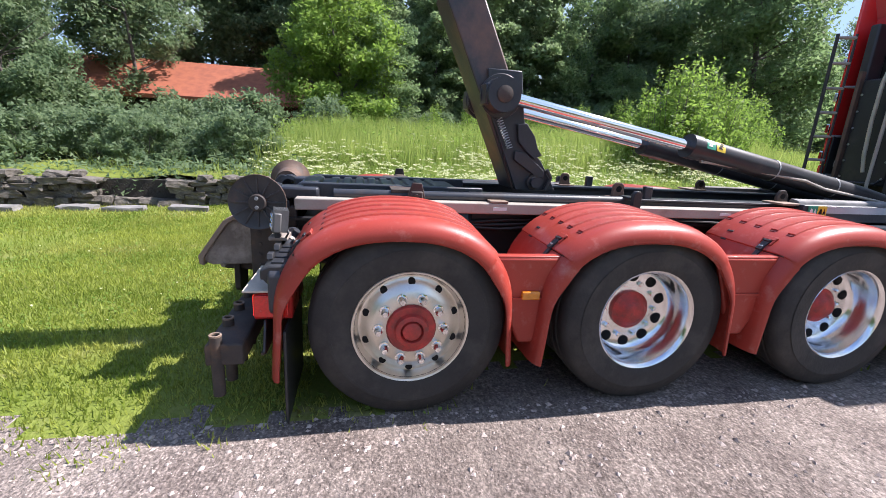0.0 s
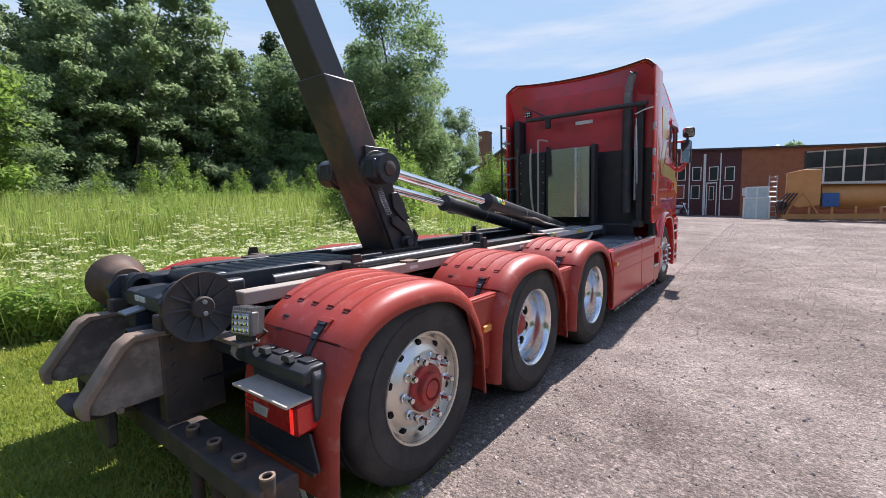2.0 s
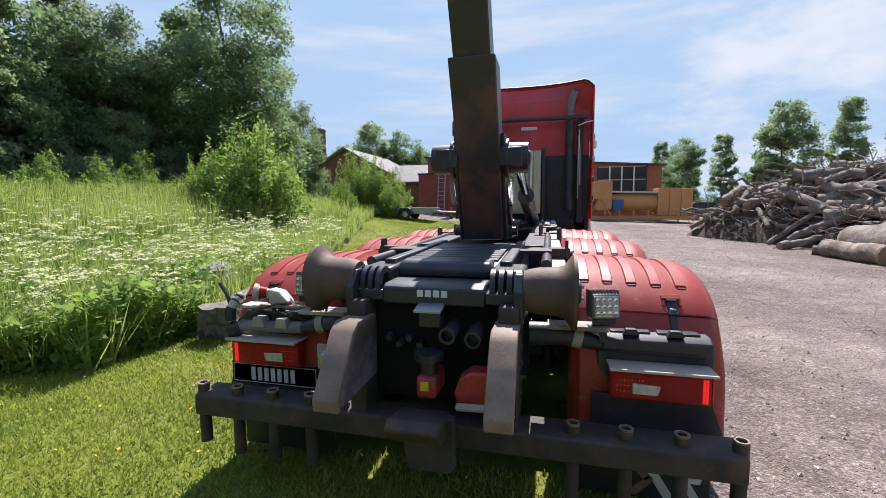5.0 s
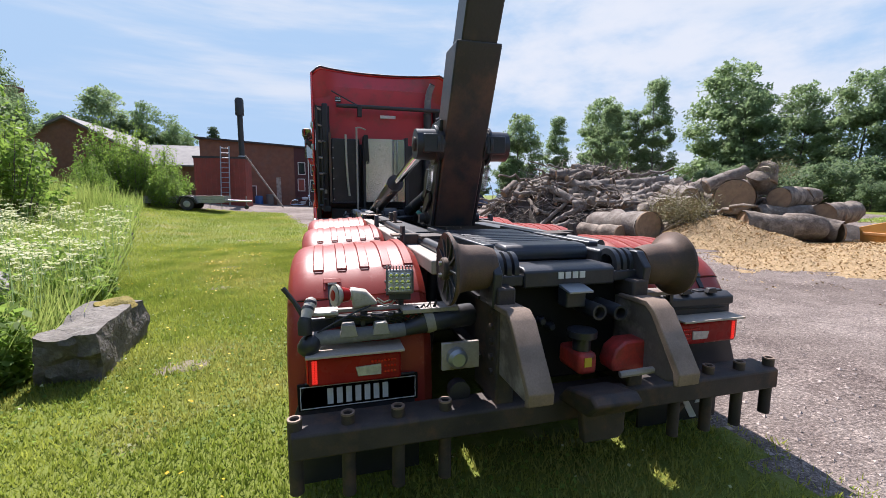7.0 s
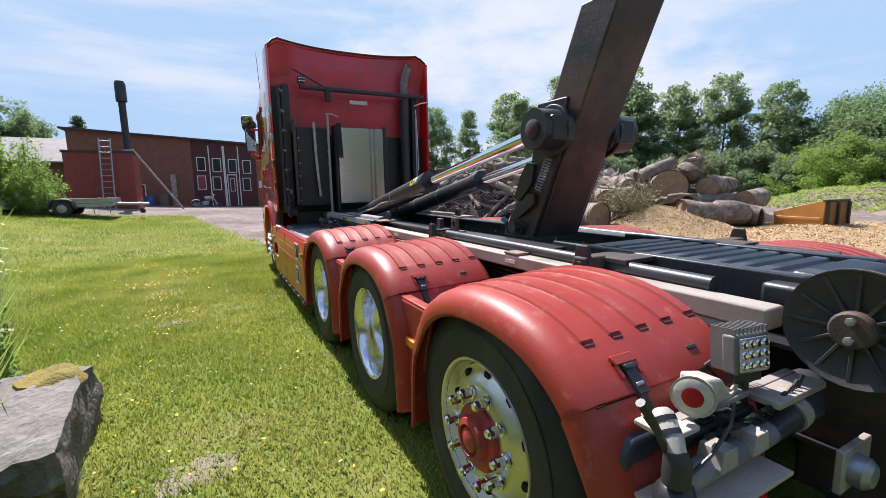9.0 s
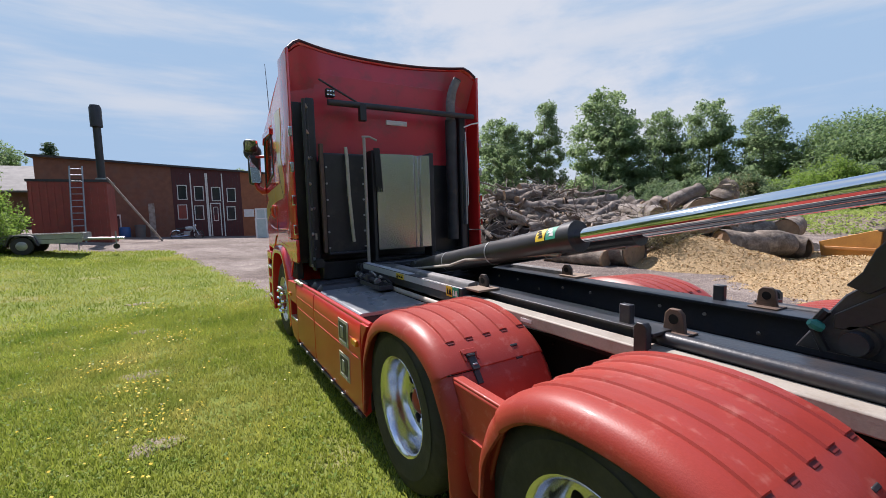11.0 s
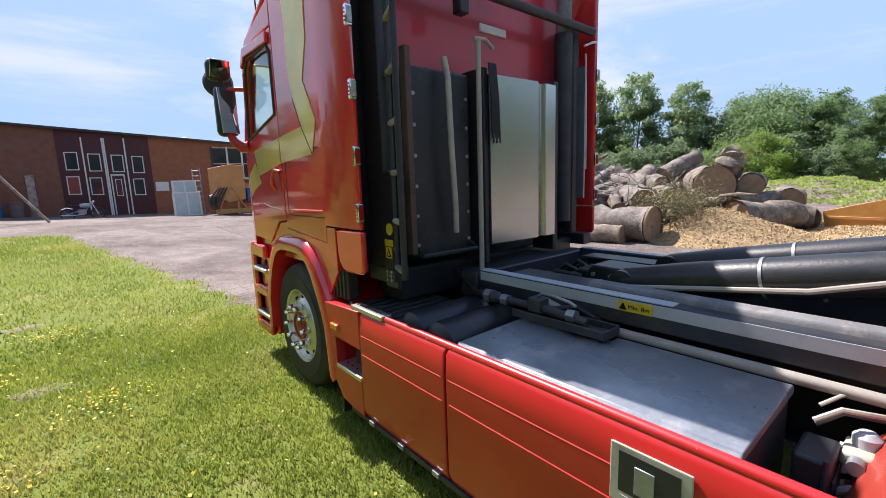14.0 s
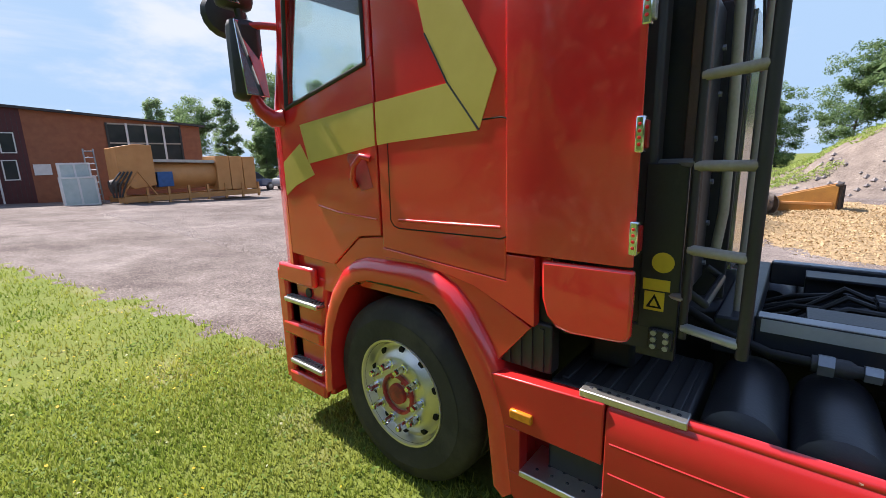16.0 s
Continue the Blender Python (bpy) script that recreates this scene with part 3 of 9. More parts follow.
def wheel(y, side, kind):
    """A wheel: 'tag' and 'front' show the disc with its nuts at the outside, 'dual' is a deep dish with a twin tyre behind it."""
    s = 1 if side > 0 else -1
    w = 0.33 if kind != "dual" else 0.30
    xo = 1.205
    w_ob = new("wheel")
    w_ob.parent = truck
    w_ob.matrix_basis = pose(0, y, FRONT_Z if kind == "front" else HUB_Z, 0, 0, 0 if s > 0 else 180)
    X = (1, 0, 0)
    bm = lathe(B(), tyre_profile(TYRE_R, w, 0.285), (xo - w / 2, 0, 0), X, 56)
    part("tyre", bm, RUBBER, w_ob)
    if kind == "dual":
        bm = lathe(B(), tyre_profile(TYRE_R, w, 0.285), (xo - w * 1.5 - 0.045, 0, 0), X, 40)
        part("tyre", bm, RUBBER, w_ob)
    if kind == "dual":
        prof = [(0.306, 0.0), (0.300, 0.008), (0.288, 0.002), (0.276, -0.02), (0.268, -0.10), (0.262, -0.155), (0.235, -0.175), (0.17, -0.180), (0.10, -0.178), (0.0, -0.178), (0.0, -0.20), (0.26, -0.20), (0.285, -0.02), (0.306, 0.0)]
        disc, nut_r, hub_x = -0.178, 0.1675, -0.178
    else:
        prof = [(0.306, 0.0), (0.301, 0.014), (0.291, 0.010), (0.281, -0.022), (0.268, -0.046), (0.252, -0.046), (0.240, -0.034), (0.205, -0.006), (0.190, 0.003), (0.13, 0.006), (0.0, 0.006), (0.0, -0.03), (0.25, -0.07), (0.285, -0.02), (0.306, 0.0)]
        disc, nut_r, hub_x = 0.006, 0.1675, 0.006
    rim = part("rim", lathe(B(), prof, (xo - 0.005, 0, 0), X, 48), RIMCHROME if kind == "dual" else ALU, w_ob, "polished aluminium rim", smooth=50)
    for k in range(10):
        a = 2 * math.pi * (k + 0.5) / 10
        hr = 0.212 if kind == "dual" else 0.238
        p = (xo - 0.005 + (disc if kind == "dual" else -0.036), hr * math.cos(a), hr * math.sin(a))
        part("hand_hole", lathe(B(), [(0, 0.012), (0.017, 0.012), (0.019, 0.008), (0.019, -0.02)] if kind != "dual" else [(0, 0.006), (0.031, 0.006), (0.035, 0.003), (0.035, -0.004)], p, X, 16), PLATE, w_ob, "dark vent hole in the rim")
    for k in range(10):
        a = 2 * math.pi * k / 10
        p = (xo - 0.005 + hub_x, nut_r * math.cos(a), nut_r * math.sin(a))
        L = {"tag": 0.062, "front": 0.075, "dual": 0.020}[kind]
        part("wheel_nut", lathe(B(), [(0.028, 0), (0.028, 0.010), (0.0205, 0.012), (0.0205, L * 0.78), (0.014, L), (0, L)] if kind != "dual" else [(0.016, 0), (0.016, 0.014), (0.010, L), (0, L)], p, X, 8), CHROME, w_ob, "chrome wheel nut", smooth=30)
    if kind == "tag":
        hp = [(0.128, 0.0), (0.128, 0.012), (0.120, 0.022), (0.088, 0.024), (0.082, 0.050), (0.060, 0.056), (0.054, 0.036), (0.046, 0.052), (0.02, 0.060), (0, 0.060)]
    elif kind == "dual":
        hp = [(0.118, 0.0), (0.118, 0.02), (0.10, 0.028), (0.075, 0.06), (0.055, 0.075), (0.02, 0.08), (0, 0.08)]
    else:
        hp = [(0.115, 0.0), (0.115, 0.015), (0.10, 0.02), (0.095, -0.02), (0.06, -0.015), (0.055, 0.02), (0.02, 0.026), (0, 0.026)]
    hub = part("hub", lathe(B(), hp, (xo - 0.005 + hub_x, 0, 0), X, 28), HUBRED, w_ob, "red-painted dusty hub")
    for k in range(8):
        a = 2 * math.pi * (k + 0.3) / 8
        hx = hp[1][1]
        part("hub_bolt", lathe(B(), [(0.009, 0), (0.009, 0.008), (0, 0.008)], (xo - 0.005 + hub_x + hx, 0.098 * math.cos(a), 0.098 * math.sin(a)), X, 6), HUBRED, hub)
    if kind == "tag":
        part("sidewall_mark", lathe(B(), [(0.41, 0.0), (0.41, 0.004), (0.402, 0.004), (0.402, 0.0)], (xo + 0.010, 0, 0), X, 48), RUBBER, w_ob)


for s in (1, -1):
    wheel(AXLES[0], s, "tag")
    wheel(AXLES[1], s, "dual")
    wheel(AXLES[2], s, "dual")
    wheel(AXLES[3], s, "front")
for y in AXLES:
    z = FRONT_Z if y == AXLES[3] else HUB_Z
    part("axle", tube(B(), [(-0.95, y, z), (0.95, y, z)], 0.075, 14), BLACK, truck)
for y in AXLES[1:3]:
    part("axle_housing", lathe(B(), [(0.0, -0.2), (0.12, -0.18), (0.21, -0.05), (0.21, 0.05), (0.12, 0.18), (0, 0.2)], (0, y, HUB_Z), (0, 1, 0), 20), BLACK, truck)


def fender_path(yc, half, top, low_rear, low_front, n=36):
    """Side line of a mudguard: two steep legs joined by a flattened arch."""
    pts = []
    for k in range(n + 1):
        a = math.pi * k / n
        c, s = math.cos(a), math.sin(a)
        y = yc - half * math.copysign(abs(c) ** 0.85, c)
        z = HUB_Z + 0.08 + (top - HUB_Z - 0.08) * abs(s) ** 0.90
        pts.append((y, z))
    return [(yc - half - 0.02, low_rear)] + pts + [(yc + half + 0.02, low_front)]


def fender(yc, s, half, top, low_rear, low_front):
    """A mudguard: lower legs, and over them a cap shell with five raised ribs that stop short of its edge."""
    path = fender_path(yc, half, top, low_rear, low_front)
    n = len(path)
    # cross-section: (x, drop inwards, rib share, cap share)
    sec = [(0.60, -0.05, 0, 1), (0.61, 0.0, 0, 1)]
    for k in range(5):
        x = 0.675 + k * 0.112
        o = 0.010 + 0.022 * (4 - k) / 4
        sec += [(x - 0.026, o, 0, 1), (x - 0.021, o, 1, 1), (x + 0.021, o, 1, 1), (x + 0.026, o, 0, 1)]
    sec += [(1.172, 0.010, 0, 1), (1.210, 0.003, 0, 1), (1.238, -0.012, 0, 1), (1.259, -0.036, 0, 1), (1.268, -0.064, 0, 1), (1.268, -0.088, 0, 1), (1.255, -0.092, 0, 0), (1.25, -0.06, 0, 0), (1.22, -0.03, 0, 0), (1.15, -0.012, 0, 0), (0.66, -0.012, 0, 0)]
    SEAM, RIB = 0.222, 0.322
    shares = [i / (n - 1) for i in range(n)]
    for e in (SEAM, RIB, 1 - SEAM, 1 - RIB):
        shares = [q for q in shares if abs(q - e) > 0.008] + [e - 0.0015, e + 0.0015]
    bm = B()
    rows = []
    for q in sorted(shares):
        i = min(n - 2, int(q * (n - 1)))
        f = q * (n - 1) - i
        a, b = path[max(0, i - 1)], path[min(n - 1, i + 2)]
        d = Vector((b[0] - a[0], b[1] - a[1])).normalized()
        nrm = Vector((-d.y, d.x))
        p = (path[i][0] * (1 - f) + path[i + 1][0] * f, path[i][1] * (1 - f) + path[i + 1][1] * f)
        cap = 0.008 if SEAM < q < 1 - SEAM else 0.0
        rib = 0.008 if RIB < q < 1 - RIB else 0.0
        leg = 0.45 + 0.55 * smooth_step(0.0, 0.17, min(q, 1 - q))
        rows.append([bm.verts.new((s * x, p[0] + nrm.x * (o * (leg if o < 0 else 1) + rib * k + cap * c), p[1] + nrm.y * (o * (leg if o < 0 else 1) + rib * k + cap * c))) for x, o, k, c in sec])
    for a, b in zip(rows, rows[1:]):
        for k in range(len(sec)):
            j = (k + 1) % len(sec)
            bm.faces.new((a[k], a[j], b[j], b[k]))
    bm.faces.new(rows[0])
    bm.faces.new(rows[-1][::-1])
    f = part("mudguard", bm, FENDER, truck, "faded red ribbed plastic mudguard", smooth=32)

    def on(share, x, out):
        i = int(share * (n - 1))
        p, q = Vector(path[i]), Vector(path[min(n - 1, i + 1)])
        d = (q - p).normalized()
        p = p.lerp(q, share * (n - 1) - i)
        nr = Vector((-d.y, d.x))
        return Vector((s * x, p[0] + nr.x * out, p[1] + nr.y * out)), d, nr

    def pad(name, share, x, wx, length, thick, material, label="", out=0.01):
        c, d, nr = on(share, x, out)
        m = Matrix(((1, 0, 0, c.x), (0, d.x, nr.x, c.y), (0, d.y, nr.y, c.z), (0, 0, 0, 1)))
        return part(name, box(B(), -wx / 2, wx / 2, -length / 2, length / 2, -0.004, thick, m), material, f, label, 0.003)
    # flat darker pads paint shade at both ends of each rib
    for k in range(5):
        for q in (RIB - 0.004, 1 - RIB + 0.004):
            pad("rib_end_shade", q, 0.675 + k * 0.112, 0.040, 0.020, 0.002, RIBSHADERED, "darker red pad painting the shade at a rib's end", 0.0185 + 0.022 * (4 - k) / 4)
    for x in (0.79, 1.06):
        pad("latch_plate", 0.276, x, 0.084, 0.030, 0.014, FENDER, "", 0.018)
        for e in (-0.036, 0.036):
            pad("latch_plate", 0.262, x + e, 0.012, 0.050, 0.010, FENDER, "", 0.018)
        pad("latch", 0.244, x, 0.042, 0.094, 0.012, DARK, "black rubber latch", 0.018)
        pad("latch_strap", 0.198, x, 0.032, 0.075, 0.010, DARK, "black rubber strap", 0.012)
        pad("latch_hook", 0.262, x, 0.044, 0.014, 0.020, DARK, "black latch hook", 0.018)
        pad("latch_buckle", 0.233, x, 0.028, 0.010, 0.016, GALV, "bright steel buckle", 0.018)
    pad("seam", 0.2195, 0.92, 0.60, 0.004, 0.0035, PLATE)
    return f


for s in (1, -1):
    fender(-0.045, s, 0.595, 1.066, 0.27, 0.30)
    fender(1.31, s, 0.60, 1.066, 0.29, 0.30)
    fender(2.70, s, 0.60, 1.066, 0.30, 0.28)
    # panels filling the gaps between the mudguards
    for y0, y1 in ((0.44, 0.86), (1.77, 2.24)):
        ym = (y0 + y1) / 2
        bm = prism(B(), [(y0, 0.88), (y1, 0.88), (ym + 0.09, 0.50), (ym + 0.04, 0.40), (ym - 0.04, 0.40), (ym - 0.09, 0.50)], "x", s * 1.165, s * 1.20)
        p = part("gap_panel", bm, FENDER, truck, bevel=0.012)
        part("panel_lip", box(B(), s * 1.14, s * 1.195, y0, y1, 0.872, 0.890), FENDER, p, bevel=0.006)
        tp = part("tray_plate", box(B(), s * 0.48, s * 0.86, ym - 0.03, ym + 0.17, 0.655, 0.668), DUSTPALE, truck, "pale dusty plate between the mudguards", 0.003)
        for k in range(5):
            part("tray_hole", lathe(B(), [(0.012, 0), (0.010, 0.002), (0, 0.002)], (s * (0.56 + 0.06 * k), ym + 0.01 + 0.05 * (k % 3), 0.668), (0, 0, 1), 10), PLATE, tp)
        part("tray_pipe", tube(B(), [(s * 0.56, ym - 0.05, 0.685), (s * 0.47, ym - 0.02, 0.705), (s * 0.40, ym + 0.0, 0.715)], 0.034, 14), DUSTPALE, truck, "pale pipe between the mudguards")
        part("step_mark", box(B(), s * 1.195, s * 1.212, ym - 0.1, ym + 0.1, 0.655, 0.665), FENDER, p)
    part("side_marker", box(B(), s * 1.196, s * 1.222, 0.60, 0.70, 0.655, 0.70), AMBER, truck, "amber side marker lamp", 0.006)

# chassis frame and cross members
for s in (1, -1):
    bm = prism(B(), [(s * 0.33, 0.62), (s * 0.41, 0.62), (s * 0.41, 0.635), (s * 0.345, 0.635), (s * 0.345, 0.905), (s * 0.41, 0.905), (s * 0.41, 0.92), (s * 0.33, 0.92)], "y", -0.75, 7.2)
    fr = part("frame_rail", bm, BLACK, truck)
    for k in range(26):
        part("rivet", lathe(B(), [(0.009, 0), (0.009, 0.008), (0, 0.01)], (s * 0.41, -0.4 + k * 0.21, 0.80 + 0.07 * (k % 2)), (s, 0, 0), 8), STEEL, fr)
for y in (-0.6, 0.7, 2.1, 3.6, 4.8):
    part("cross_member", box(B(), -0.34, 0.34, y - 0.05, y + 0.05, 0.66, 0.86), BLACK, truck, bevel=0.01)
# suspension clutter seen between the wheels
for s in (1, -1):
    for y in AXLES[:3]:
        part("air_spring", lathe(B(), [(0, 0), (0.11, 0), (0.13, 0.04), (0.12, 0.09), (0.13, 0.14), (0.11, 0.2), (0, 0.2)], (s * 0.5, y + 0.28, 0.5), (0, 0, 1), 18), DARK, truck)
        part("shock_absorber", tube(B(), [(s * 0.52, y - 0.2, 0.45), (s * 0.46, y - 0.12, 0.95)], 0.035, 10), BLACK, truck)
        part("brake_chamber", lathe(B(), [(0, 0), (0.09, 0), (0.09, 0.16), (0.05, 0.2), (0, 0.2)], (s * 0.62, y - 0.33, 0.62), (0, 1, 0.2), 14), BLACK, truck)
    for k in range(3):
        part("air_hose", tube(B(), [(s * 0.45, 0.2 + k * 0.05, 0.9), (s * 0.5, 0.7, 0.95 - 0.03 * k), (s * 0.46, 1.9, 0.97), (s * 0.5, 3.2, 0.93)], 0.012, 8), HOSE, truck)
part("tail_floor", box(B(), -0.33, 0.33, -0.55, 3.0, 0.86, 0.90), BLACK, truck)

# hooklift subframe: grey rails, sliding inner beams
for s in (1, -1):
    r = part("lift_rail", box(B(), s * 0.50, s * 0.60, -0.62, 3.02, 1.005, 1.075), GREYRAIL, truck, "worn grey-painted steel rail", 0.008)
    for y in (-0.2, 0.6, 1.5, 2.3):
        part("paint_mark", box(B(), s * 0.6, s * 0.603, y, y + 0.09, 1.03, 1.05), WHITE, r)
    part("inner_beam", box(B(), s * 0.36, s * 0.44, 0.5, 4.9, 0.92, 1.10), STEEL, truck, bevel=0.008)
    part("inner_flange", box(B(), s * 0.30, s * 0.47, 0.5, 4.9, 1.10, 1.115), STEEL, truck, bevel=0.003)
    part("front_rail", box(B(), s * 0.52, s * 0.60, 3.02, 5.06, 1.0, 1.128), STEEL, truck, bevel=0.008)
    part("rail_cover", box(B(), s * 0.599, s * 0.604, 3.23, 5.04, 1.07, 1.122), PALEPAINT, truck, "pale grey strip along the rail")
    part("rail_top", box(B(), s * 0.53, s * 0.60, 3.9, 5.05, 1.128, 1.132), PALEPAINT, truck, "pale grey strip along the rail")
    part("label_plate", box(B(), s * 0.603, s * 0.608, 3.98, 4.14, 1.07, 1.118), YELLOW, truck, "yellow warning label")
    part("label_plate", box(B(), s * 0.603, s * 0.608, 3.14, 3.225, 1.048, 1.122), YELLOW, truck, "yellow warning label")
    part("label_plate", box(B(), s * 0.603, s * 0.608, 3.055, 3.14, 1.048, 1.122), GREEN, truck, "green instruction label")
    part("conduit", tube(B(), [(s * 0.63, 2.9, 0.97), (s * 0.63, 4.3, 0.97), (s * 0.60, 4.55, 1.03)], 0.022, 10), GREYRAIL, truck)
    part("side_tube", tube(B(), [(s * 0.49, -0.4, 1.095), (s * 0.49, 1.60, 1.105)], 0.030, 14), STEEL, truck)
    part("slide_channel", prism(B(), [(s * 0.44, 1.09), (s * 0.44, 1.145), (s * 0.452, 1.158), (s * 0.508, 1.150), (s * 0.518, 1.138), (s * 0.518, 1.09)], "y", 3.06, 4.35), DUSTPIPE, truck, "dusty grey sliding channel", 0.003)
    cl = part("rail_clamp", prism(B(), [(1.585, 0.97), (1.645, 0.97), (1.645, 1.165), (1.63, 1.185), (1.60, 1.185), (1.585, 1.165)], "x", s * 0.575, s * 0.615), BLACK, truck, "black clamp over the rail", 0.004)
    part("clamp_top", box(B(), s * 0.45, s * 0.58, 1.575, 1.655, 1.125, 1.140), BLACK, cl, bevel=0.003)
    part("clamp_post", box(B(), s * 0.40, s * 0.44, 1.79, 1.85, 1.11, 1.205), STEEL, truck, "dark stop block on the beam", 0.006)
    k = part("lug", prism(B(), [(1.53, 1.115), (1.63, 1.115), (1.62, 1.205), (1.60, 1.225), (1.56, 1.225), (1.54, 1.205)], "x", s * 0.42 - 0.012, s * 0.42 + 0.012), RUST, truck, "brown steel lifting lug", 0.004)
    part("lug_eye", lathe(B(), [(0, 0), (0.022, 0), (0.022, 0.028), (0, 0.028)], (s * 0.42 - 0.014, 1.58, 1.18), (1, 0, 0), 14), PLATE, k)
    part("rest_plate", box(B(), s * 0.36, s * 0.48, 1.51, 1.65, 1.116, 1.124), RUST, truck, "rusty flat plate", 0.003)
    for k in range(14):
        part("frame_bolt", lathe(B(), [(0.011, 0), (0.011, 0.006), (0.006, 0.010), (0, 0.010)], (s * 0.36, 0.75 + 0.28 * k, 1.03 if k % 3 else 0.98), (-s, 0, 0), 8), WORN, truck, "pale bolt head")
    for y in (0.1,):
        k = part("roller_bracket", box(B(), s * 0.50, s * 0.63, y - 0.04, y + 0.04, 0.95, 1.14), RUSTY, truck, "rusty steel bracket", 0.01)
        part("pin", tube(B(), [(s * 0.48, y, 1.10), (s * 0.645, y, 1.10)], 0.022, 10), RUSTY, k)
        part("bracket_cheek", prism(B(), [(y - 0.06, 1.075), (y + 0.06, 1.075), (y + 0.03, 1.19), (y - 0.03, 1.19)], "x", s * 0.60, s * 0.62), RUSTY, k, bevel=0.004)
    k = part("lug", prism(B(), [(3.0 - 0.05, 1.10), (3.05, 1.10), (3.05, 1.18), (3.02, 1.215), (2.98, 1.215), (2.95, 1.18)], "x", s * 0.42 - 0.012, s * 0.42 + 0.012), RUSTY, truck, "brown steel lifting lug", 0.004)
    part("lug_eye", lathe(B(), [(0, 0), (0.022, 0), (0.022, 0.03), (0, 0.03)], (s * 0.42 - 0.015, 3.0, 1.170), (1, 0, 0), 14), PLATE, k)
    part("rest_plate", box(B(), s * 0.38, s * 0.56, 2.87, 3.05, 1.115, 1.130), CAPBROWN, truck, "rusty flat plate", 0.003)
    part("rest_plate", box(B(), s * 0.51, s * 0.60, 0.58, 0.70, 1.076, 1.090), CAPBROWN, truck, "rusty flat plate", 0.003)
    part("rest_plate", box(B(), s * 0.30, s * 0.52, -0.05, 0.16, 1.115, 1.135), RUSTY, truck, "brown flat plate", 0.003)
# low rear deck: dark ribbed plate between the rollers
deck = part("rear_deck", prism(B(), [(-0.62, 1.02), (-0.62, 1.06), (-0.5, 1.115), (0.45, 1.125), (0.45, 1.02)], "x", -0.26, 0.26), BLACK, truck, "blue-black ribbed deck plate", 0.008)
for k in range(9):
    y = -0.46 + k * 0.09
    z = 1.115 + (y + 0.5) * 0.0105
    part("deck_rib", prism(B(), [(y, z - 0.004), (y + 0.012, z + 0.014), (y + 0.060, z + 0.016), (y + 0.072, z - 0.004)], "x", -0.245, 0.245), STEEL, deck, "blue-grey deck bar", 0.004)
part("deck_side", box(B(), -0.33, -0.27, -0.6, 0.6, 1.03, 1.14), STEEL, truck, bevel=0.008)
part("deck_side", box(B(), 0.27, 0.33, -0.6, 0.6, 1.03, 1.14), STEEL, truck, bevel=0.008)
part("deck_mouth", box(B(), -0.2, 0.2, -0.64, -0.6, 1.06, 1.11), DARK, truck)
part("deck_hump", prism(B(), [(-0.655, 1.055), (-0.66, 1.10), (-0.63, 1.135), (-0.52, 1.14), (-0.50, 1.11)], "x", -0.235, 0.235), STEEL, truck, "dark rounded deck end", 0.015)
part("nose_plate", prism(B(), [(-0.87, 0.97), (-0.87, 1.045), (-0.84, 1.06), (-0.66, 1.06), (-0.66, 0.97)], "x", -0.235, 0.235), STEEL, truck, "blue-black nose plate", 0.008)
for s in (1, -1):
    part("nose_wing", prism(B(), [(-0.86, 0.98), (-0.86, 1.03), (-0.68, 1.03), (-0.68, 0.98)], "x", s * 0.235, s * 0.40), STEEL, truck, bevel=0.006)
# maker's lettering stands as plain pale blocks
for k in range(4):
    part("plain_mark", box(B(), -0.068 + k * 0.037, -0.068 + k * 0.037 + 0.027, -0.876, -0.87, 1.008, 1.038), WHITE, truck)
part("latch_lip", prism(B(), [(-0.96, 0.955), (-0.96, 0.965), (-0.86, 0.985), (-0.86, 0.97)], "x", -0.06, 0.06), GALV, truck, "worn steel lip", 0.002)
part("latch_block", box(B(), -0.05, 0.05, -0.92, -0.84, 0.88, 0.965), STEEL, truck, bevel=0.008)
